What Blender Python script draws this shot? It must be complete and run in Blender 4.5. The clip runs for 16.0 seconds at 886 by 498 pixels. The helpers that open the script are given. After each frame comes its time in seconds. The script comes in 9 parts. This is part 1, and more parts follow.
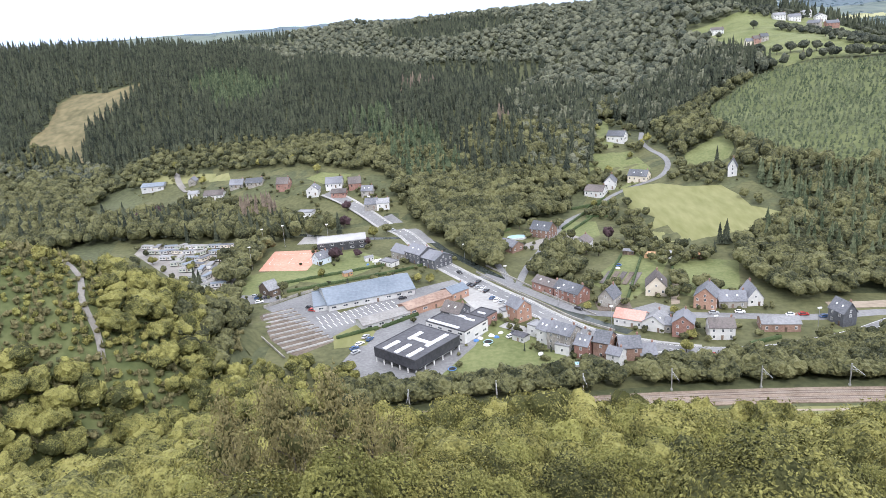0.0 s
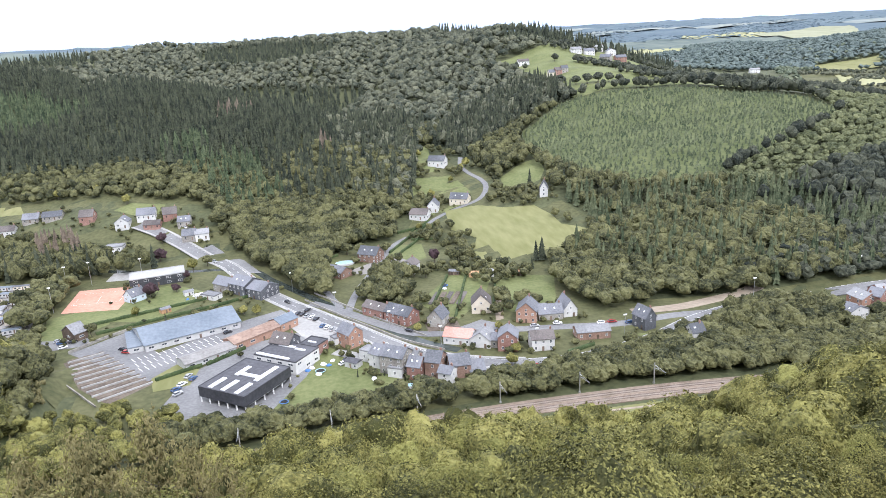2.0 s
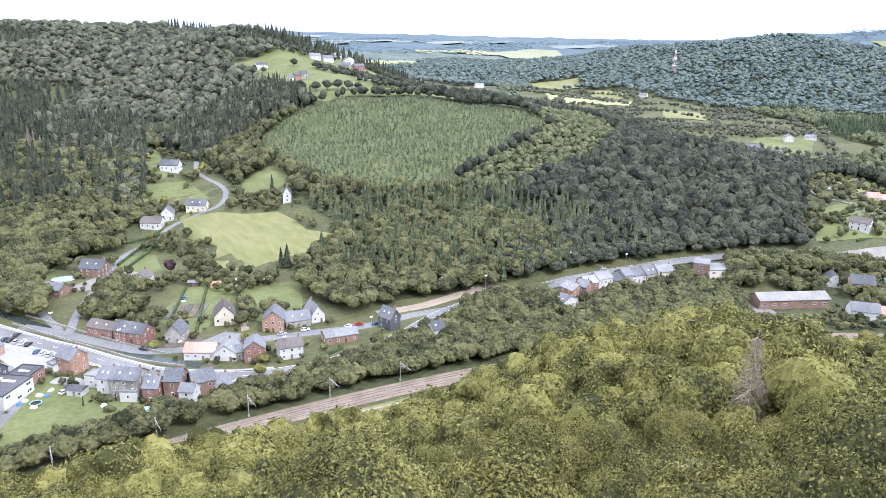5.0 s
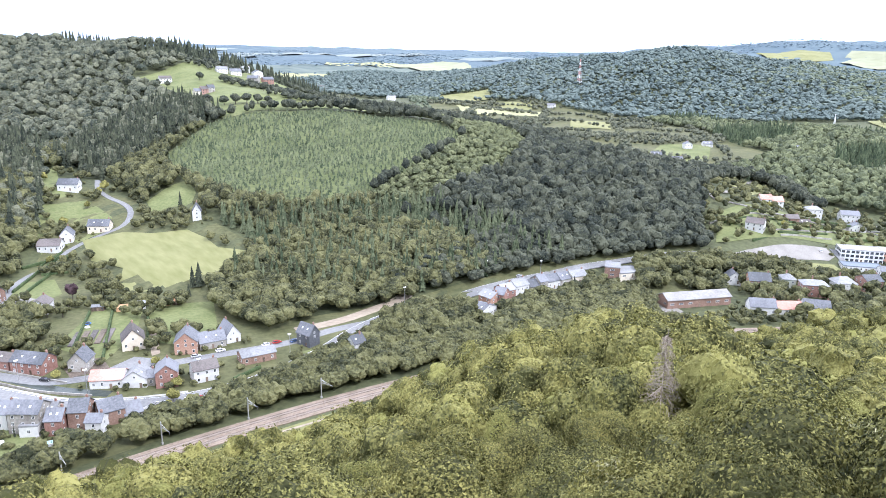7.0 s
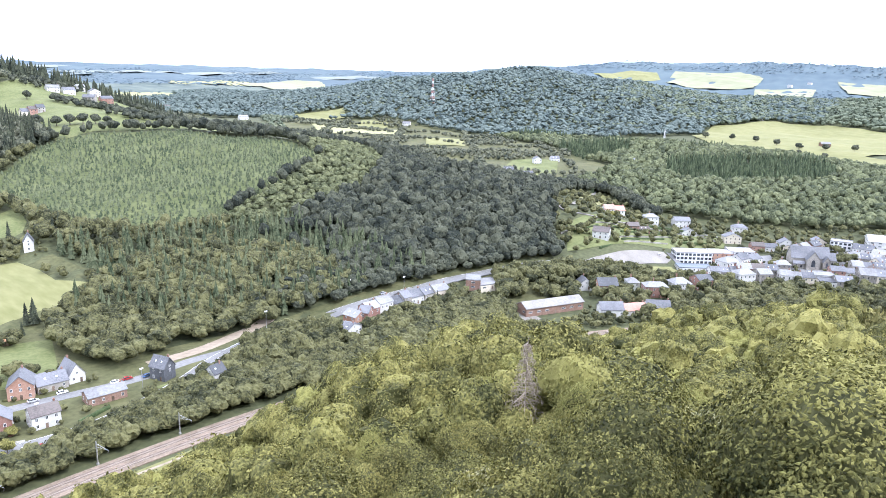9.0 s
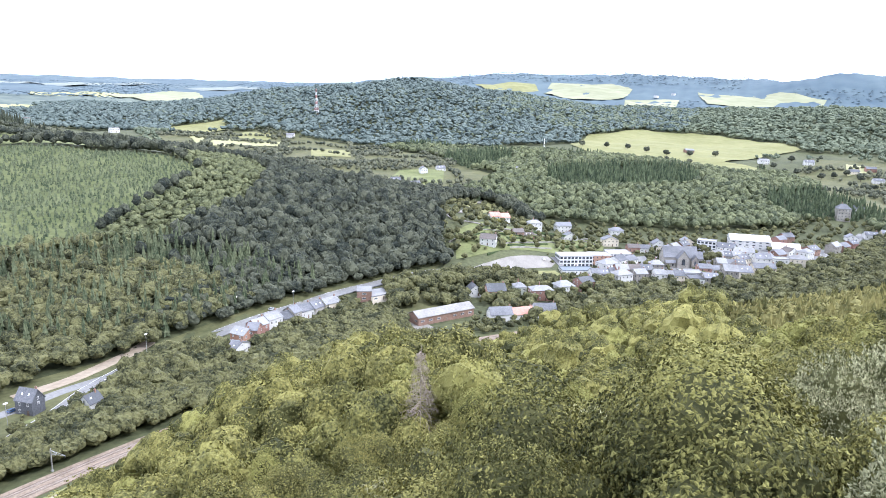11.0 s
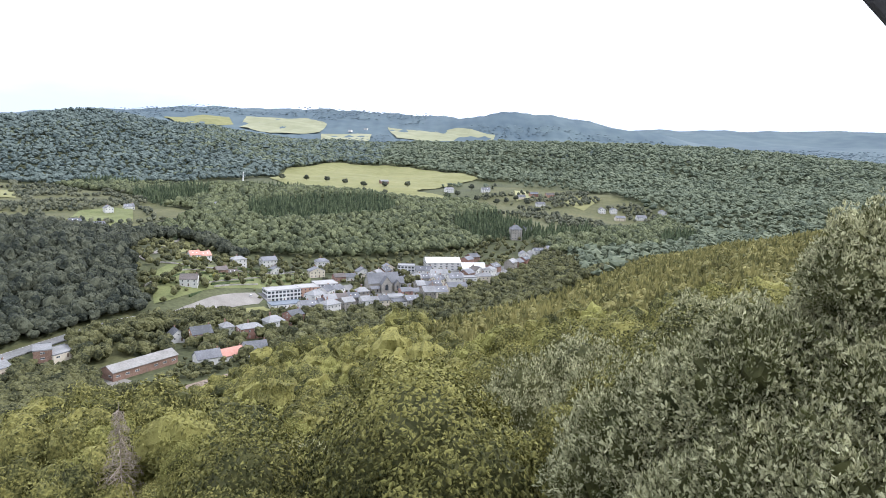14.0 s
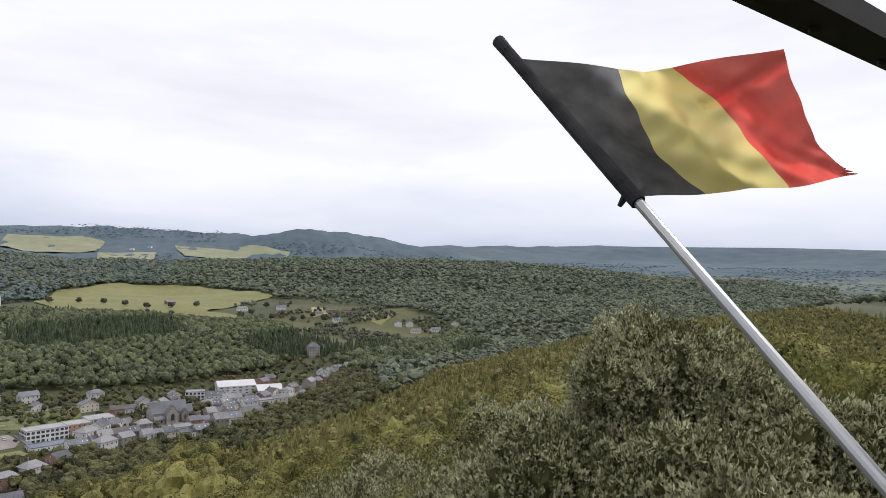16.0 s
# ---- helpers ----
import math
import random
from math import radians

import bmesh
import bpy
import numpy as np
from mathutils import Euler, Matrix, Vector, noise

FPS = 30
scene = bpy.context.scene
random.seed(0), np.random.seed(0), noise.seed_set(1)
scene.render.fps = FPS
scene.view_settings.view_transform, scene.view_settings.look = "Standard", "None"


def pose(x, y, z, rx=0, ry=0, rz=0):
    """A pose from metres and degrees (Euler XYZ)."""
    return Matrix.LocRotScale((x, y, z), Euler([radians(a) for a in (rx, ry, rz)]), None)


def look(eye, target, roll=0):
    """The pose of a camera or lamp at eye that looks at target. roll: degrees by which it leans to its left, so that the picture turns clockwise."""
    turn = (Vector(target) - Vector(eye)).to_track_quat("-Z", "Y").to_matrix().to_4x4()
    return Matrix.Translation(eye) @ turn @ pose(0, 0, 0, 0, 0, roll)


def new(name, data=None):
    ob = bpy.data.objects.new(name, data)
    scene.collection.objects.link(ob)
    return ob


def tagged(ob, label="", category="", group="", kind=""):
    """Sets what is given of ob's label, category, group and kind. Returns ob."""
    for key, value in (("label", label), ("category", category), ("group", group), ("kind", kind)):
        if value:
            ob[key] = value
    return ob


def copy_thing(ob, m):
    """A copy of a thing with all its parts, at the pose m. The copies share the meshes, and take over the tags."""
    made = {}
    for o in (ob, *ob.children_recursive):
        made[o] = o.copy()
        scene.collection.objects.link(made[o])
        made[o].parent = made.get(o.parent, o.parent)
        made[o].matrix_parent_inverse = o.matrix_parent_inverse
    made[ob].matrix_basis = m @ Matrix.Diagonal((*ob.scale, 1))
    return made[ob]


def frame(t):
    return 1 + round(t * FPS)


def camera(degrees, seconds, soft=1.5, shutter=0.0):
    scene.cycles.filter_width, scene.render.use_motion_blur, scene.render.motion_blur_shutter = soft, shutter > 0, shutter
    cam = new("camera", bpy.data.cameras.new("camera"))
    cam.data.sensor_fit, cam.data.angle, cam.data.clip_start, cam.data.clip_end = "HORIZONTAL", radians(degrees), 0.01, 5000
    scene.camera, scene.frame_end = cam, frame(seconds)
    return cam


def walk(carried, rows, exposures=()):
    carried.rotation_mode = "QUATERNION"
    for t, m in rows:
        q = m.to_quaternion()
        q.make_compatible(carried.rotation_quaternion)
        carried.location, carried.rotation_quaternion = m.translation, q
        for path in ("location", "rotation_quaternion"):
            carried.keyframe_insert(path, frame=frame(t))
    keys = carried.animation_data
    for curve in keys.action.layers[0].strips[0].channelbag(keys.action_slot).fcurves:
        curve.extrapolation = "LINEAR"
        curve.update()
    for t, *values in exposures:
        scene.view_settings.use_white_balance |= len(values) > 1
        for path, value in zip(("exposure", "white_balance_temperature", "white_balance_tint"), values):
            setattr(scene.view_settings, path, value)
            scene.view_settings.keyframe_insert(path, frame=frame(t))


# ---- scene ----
cam = camera(64.03, 16.0, soft=0.85)

# seconds, heading (to the left of +y), pitch, lean
LOOK = [
    (0.0, 0.00, -17.71, -4.41),
    (0.5, -2.84, -16.42, -4.18),
    (1.0, -5.48, -16.48, -4.33),
    (1.5, -8.39, -15.79, -3.28),
    (2.0, -14.59, -16.54, -2.76),
    (2.5, -21.69, -16.84, -1.70),
    (3.0, -23.34, -17.72, -2.27),
    (3.5, -25.38, -16.63, -1.44),
    (4.0, -27.63, -16.57, -0.76),
    (4.5, -31.76, -17.09, -0.15),
    (4.7, -33.89, -16.72, 0.84),
    (6.8, -41.36, -15.50, 0.89),
    (7.0, -42.72, -15.21, 1.28),
    (7.5, -45.66, -14.67, 1.77),
    (8.0, -47.62, -14.43, -0.04),
    (8.5, -50.70, -14.10, 0.95),
    (9.0, -54.15, -13.51, 1.49),
    (9.5, -56.75, -13.50, 1.25),
    (11.8, -67.89, -12.60, 0.74),
    (12.0, -69.40, -12.80, 0.44),
    (12.5, -73.89, -11.87, 1.23),
    (13.0, -77.07, -11.69, 1.20),
    (13.5, -81.68, -10.35, 1.67),
    (14.0, -86.99, -9.10, 1.88),
    (14.5, -91.55, -5.93, 2.77),
    (15.0, -95.25, -2.70, 2.46),
    (15.5, -98.56, -0.64, 1.65),
    (16.0, -103.02, 0.67, 1.22),
]
EYE = Vector((0.0, 0.0, 130.0))


def heading(yaw, pitch, lean, eye):
    y, p = radians(yaw), radians(pitch)
    ahead = Vector((-math.sin(y) * math.cos(p), math.cos(y) * math.cos(p), math.sin(p)))
    return look(eye, eye + ahead * 50.0, lean)


def drift(t):
    """The few centimetres that the holder sways to the right and up while turning at the end."""
    u = max(0.0, t - 13.8) / 2.2
    return Vector((-0.03 * u, -0.12 * u, 0.075 * u))


walk(cam, [(t, heading(yaw, pitch, lean, EYE + drift(t))) for t, yaw, pitch, lean in LOOK],
     [(0.0, 0.18, 5900, 15), (4.5, 0.42, 5650, 16), (9.0, 0.70, 5580, 17), (12.5, 0.42, 5680, 15), (14.5, -0.16, 6000, 14), (16.0, -0.8, 6300, 15)])

# ---------------------------------------------------------------- light
SUN_EL, SUN_AZ = 50.0, 168.0      # degrees; azimuth clockwise from +y

world = bpy.data.worlds.new("sky")
scene.world = world
world.use_nodes = True
wn, wl = world.node_tree.nodes, world.node_tree.links
wn.clear()
w_out = wn.new("ShaderNodeOutputWorld")
w_bg = wn.new("ShaderNodeBackground")
w_sky = wn.new("ShaderNodeTexSky")
w_sky.sky_type = "NISHITA"
w_sky.sun_disc = False
w_sky.sun_elevation = radians(SUN_EL)
w_sky.sun_rotation = radians(SUN_AZ)
w_gain = wn.new("ShaderNodeMix")
w_gain.data_type, w_gain.blend_type = "RGBA", "MULTIPLY"
w_gain.inputs["Factor"].default_value = 1.0
w_gain.inputs["B"].default_value = (0.11, 0.11, 0.11, 1)
w_tc = wn.new("ShaderNodeTexCoord")
w_map = wn.new("ShaderNodeMapping")
w_map.inputs["Scale"].default_value = (1.0, 1.0, 4.5)
w_noise = wn.new("ShaderNodeTexNoise")
w_noise.inputs["Scale"].default_value = 1.7
w_noise.inputs["Detail"].default_value = 7.0
w_noise.inputs["Roughness"].default_value = 0.55
w_ramp = wn.new("ShaderNodeValToRGB")
w_ramp.color_ramp.elements[0].position = 0.30
w_ramp.color_ramp.elements[0].color = (1.55, 1.58, 1.64, 1)
w_ramp.color_ramp.elements[1].position = 0.50
w_ramp.color_ramp.elements[1].color = (1.85, 1.87, 1.90, 1)
w_mix = wn.new("ShaderNodeMix")
w_mix.data_type = "RGBA"
w_mix.inputs["Factor"].default_value = 0.9
wl.new(w_tc.outputs["Generated"], w_map.inputs["Vector"])
wl.new(w_map.outputs["Vector"], w_noise.inputs["Vector"])
wl.new(w_noise.outputs["Fac"], w_ramp.inputs["Fac"])
wl.new(w_sky.outputs["Color"], w_gain.inputs["A"])
wl.new(w_gain.outputs["Result"], w_mix.inputs["A"])
w_sep = wn.new("ShaderNodeSeparateXYZ")
w_low = wn.new("ShaderNodeMapRange")
w_low.inputs["From Min"].default_value, w_low.inputs["From Max"].default_value = 0.01, 0.16
w_bank = wn.new("ShaderNodeMix")
w_bank.data_type = "RGBA"
w_bank.inputs["A"].default_value = (0.98, 1.13, 1.38, 1)
w_half = wn.new("ShaderNodeMath")
w_half.operation, w_half.inputs[1].default_value = "MULTIPLY_ADD", 1.4
w_shift = wn.new("ShaderNodeMath")
w_shift.operation, w_shift.inputs[1].default_value, w_shift.inputs[2].default_value = "MULTIPLY_ADD", 1.6, -0.85
w_shift.use_clamp = False
w_half.use_clamp = True
wl.new(w_tc.outputs["Generated"], w_sep.inputs["Vector"])
wl.new(w_sep.outputs["Z"], w_low.inputs["Value"])
wl.new(w_noise.outputs["Fac"], w_shift.inputs[0])
wl.new(w_low.outputs["Result"], w_half.inputs[0])
wl.new(w_shift.outputs[0], w_half.inputs[2])
wl.new(w_half.outputs[0], w_bank.inputs["Factor"])
wl.new(w_ramp.outputs["Color"], w_bank.inputs["B"])
wl.new(w_bank.outputs["Result"], w_mix.inputs["B"])
wl.new(w_mix.outputs["Result"], w_bg.inputs["Color"])
w_bg.inputs["Strength"].default_value = 1.0
wl.new(w_bg.outputs["Background"], w_out.inputs["Surface"])

sun = new("sun", bpy.data.lights.new("sun", "SUN"))
sun.data.energy, sun.data.angle, sun.data.color = 2.4, radians(7), (1.0, 0.95, 0.87)
_s = Vector((math.sin(radians(SUN_AZ)) * math.cos(radians(SUN_EL)), math.cos(radians(SUN_AZ)) * math.cos(radians(SUN_EL)), math.sin(radians(SUN_EL))))
sun.matrix_world = look(_s * 400 + Vector((0, 200, 0)), (0, 200, 0))

# ---------------------------------------------------------------- lie of the land
# Each hill: its crest as (x, y, height, reach of the slope).
HILLS = {
    "home": [(-420, -160, 105, 260), (-120, -60, 104, 230), (0, -20, 102, 222), (150, -70, 99, 235), (270, -150, 95, 240), (420, -300, 92, 300), (620, -700, 100, 420)],
    "home_back": [(-600, -500, 120, 500), (0, -420, 125, 500), (300, -700, 125, 500)],
    "left_spur": [(-420, 0, 100, 170), (-250, 170, 86, 110), (-165, 256, 64, 76), (-128, 276, 36, 42)],
    "shoulder": [(40, 10, 98, 150), (110, 62, 78, 110), (162, 93, 55, 82)],
    "shoulder_east": [(150, -70, 99, 200), (200, 0, 77, 120), (255, 52, 46, 80)],
    "knoll": [(-60, -60, 112, 150), (0, -14, 126, 140), (34, -30, 122, 140), (90, -80, 108, 180)],
    "spruce": [(-1100, 1250, 138, 380), (-420, 1070, 128, 330), (-190, 960, 96, 300), (-88, 850, 82, 300), (-12, 745, 62, 275), (38, 690, 52, 225), (76, 662, 35, 160), (100, 645, 26, 95), (128, 625, 12, 50)],
    "north": [(-900, 2000, 150, 700), (-70, 1780, 135, 560), (250, 1640, 142, 560), (400, 1450, 140, 480), (430, 1120, 112, 330)],
    "plateau": [(430, 1120, 112, 330), (410, 800, 88, 330), (475, 600, 68, 390), (505, 410, 50, 250), (515, 305, 36, 150)],
    "bocage": [(760, 1000, 52, 420), (860, 640, 36, 330), (800, 380, 24, 200)],
    "mast_hill": [(905, 410, 6, 200), (968, 380, 22, 280), (1021, 352, 42, 340), (1022, 240, 38, 340), (1043, 119, 29, 330), (1050, 18, 16, 300), (1046, -91, 8, 260)],
    "dark_ridge": [(1250, 1490, 50, 420), (1330, 1426, 68, 460), (1442, 1312, 95, 520), (1551, 1182, 128, 580), (1694, 966, 158, 620), (1790, 790, 134, 560), (1900, 600, 80, 420)],
    "field_woods": [(1890, 500, 70, 380), (1913, 379, 88, 430), (1949, -65, 112, 480), (1950, -300, 115, 480), (1884, -505, 115, 470), (1800, -800, 98, 420), (1700, -1150, 55, 330)],
    "far_east": [(3250, 2500, 120, 700), (3464, 2000, 185, 900), (3708, 1498, 232, 1100), (3912, 832, 243, 1200), (3998, 300, 232, 1100), (4010, 60, 205, 800)],
    "far_mesa": [(3560, -80, 232, 500), (3550, -300, 240, 500), (3500, -580, 205, 430), (3440, -760, 170, 380)],
    "far_right": [(4450, -760, 165, 700), (4385, -1012, 172, 700), (4170, -1900, 200, 700), (3620, -2650, 205, 800), (1900, -3300, 180, 900)],
}
NEAR_HILLS = ("home", "home_back", "left_spur", "shoulder", "shoulder_east", "knoll")
FAR = ((0, 0), (1100, 0), (1300, 30), (1700, 44), (2500, 78), (3600, 118), (4300, 148), (4800, 168), (7000, 168))


def crest(x, y, line):
    best = np.zeros_like(x)
    for (ax, ay, az, aw), (bx, by, bz, bw) in zip(line, line[1:]):
        dx, dy = bx - ax, by - ay
        s = np.clip(((x - ax) * dx + (y - ay) * dy) / (dx * dx + dy * dy), 0, 1)
        u = np.hypot(x - ax - s * dx, y - ay - s * dy) / (aw + s * (bw - aw))
        u = np.sqrt(u * u + 0.004) - 0.02
        best = np.maximum(best, (az + s * (bz - az)) * np.clip((1 - u) * (1 + 0.35 * u), 0, None))
    return best


def land(x, y):
    """Height of the ground, for numbers or arrays."""
    x, y = np.asarray(x, float), np.asarray(y, float)
    r = np.hypot(x, y)
    total = np.interp(r, [a for a, _ in FAR], [b for _, b in FAR]) ** 3
    near = np.zeros_like(x)
    for name, line in HILLS.items():
        if name in NEAR_HILLS:
            near = np.maximum(near, crest(x, y, line))
        else:
            total = total + crest(x, y, line) ** 3
    total = total + near ** 3
    z = np.cbrt(total)
    rough = np.sin(x * 0.021 + 1.3 * np.sin(y * 0.013)) * np.sin(y * 0.018 + 0.7) + 0.5 * np.sin(x * 0.05 + y * 0.043) * np.sin(y * 0.061 - x * 0.02)
    return z + rough * np.clip(z / 12.0, 0, 1) * (1.6 + r * 0.0012)


def ground_z(x, y):
    return float(land(x, y))


def axis(near0, near1, step, far):
    """Grid lines: even over the near stretch, ever wider out to the horizon."""
    out = list(np.arange(near0, near1 + 0.1, step))
    s, v = step, near1
    while v < far:
        s *= 1.06
        v += s
        out.append(v)
    s, v = step, near0
    while v > -far:
        s *= 1.06
        v -= s
        out.insert(0, v)
    return np.array(out)

# ---------------------------------------------------------------- materials
def surface(name, dark, light, grain=1.0, patch=0.05, rough=0.85, bump=0.0, metal=0.0, vary="", spread=0.25, sheer=0.0, stretch=None, detail=5.0, width=0.3):
    """A two-scale procedural surface: fine grain and broad patches between two colours, in metres.
    vary: 'island' or 'object' shifts the tone from piece to piece. sheer: light let through, for leaves and cloth."""
    m = bpy.data.materials.new(name)
    m.use_nodes = True
    n, l = m.node_tree.nodes, m.node_tree.links
    b = n["Principled BSDF"]
    b.inputs["Roughness"].default_value = rough
    b.inputs["Metallic"].default_value = metal
    b.inputs["Specular IOR Level"].default_value = 0.3
    geo = n.new("ShaderNodeNewGeometry")
    tex = n.new("ShaderNodeMapping")
    tex.inputs["Scale"].default_value = stretch or (1, 1, 1)
    l.new(geo.outputs["Position"], tex.inputs["Vector"])
    fine, broad = n.new("ShaderNodeTexNoise"), n.new("ShaderNodeTexNoise")
    fine.inputs["Scale"].default_value, fine.inputs["Detail"].default_value = grain, detail
    broad.inputs["Scale"].default_value, broad.inputs["Detail"].default_value = patch, 3.0
    l.new(tex.outputs["Vector"], fine.inputs["Vector"])
    l.new(tex.outputs["Vector"], broad.inputs["Vector"])
    add = n.new("ShaderNodeMath")
    add.operation = "ADD"
    l.new(fine.outputs["Fac"], add.inputs[0])
    l.new(broad.outputs["Fac"], add.inputs[1])
    last = add.outputs[0]
    if vary:
        src = geo.outputs["Random Per Island"]
        if vary == "object":
            src = n.new("ShaderNodeObjectInfo").outputs["Random"]
        k = n.new("ShaderNodeMath")
        k.operation = "MULTIPLY_ADD"
        l.new(src, k.inputs[0])
        k.inputs[1].default_value, k.inputs[2].default_value = spread * 2, -spread
        s = n.new("ShaderNodeMath")
        s.operation = "ADD"
        l.new(last, s.inputs[0])
        l.new(k.outputs[0], s.inputs[1])
        last = s.outputs[0]
    rng = n.new("ShaderNodeMapRange")
    rng.inputs["From Min"].default_value, rng.inputs["From Max"].default_value = 1.0 - width, 1.0 + width
    l.new(last, rng.inputs["Value"])
    mix = n.new("ShaderNodeMix")
    mix.data_type = "RGBA"
    mix.inputs["A"].default_value, mix.inputs["B"].default_value = (*dark, 1), (*light, 1)
    l.new(rng.outputs["Result"], mix.inputs["Factor"])
    l.new(mix.outputs["Result"], b.inputs["Base Color"])
    if bump:
        bm_ = n.new("ShaderNodeBump")
        bm_.inputs["Strength"].default_value, bm_.inputs["Distance"].default_value = 0.7, bump
        l.new(fine.outputs["Fac"], bm_.inputs["Height"])
        l.new(bm_.outputs["Normal"], b.inputs["Normal"])
    if sheer:
        t = n.new("ShaderNodeBsdfTranslucent")
        l.new(mix.outputs["Result"], t.inputs["Color"])
        ms = n.new("ShaderNodeMixShader")
        ms.inputs["Fac"].default_value = sheer
        l.new(b.outputs["BSDF"], ms.inputs[1])
        l.new(t.outputs["BSDF"], ms.inputs[2])
        l.new(ms.outputs["Shader"], n["Material Output"].inputs["Surface"])
    return m


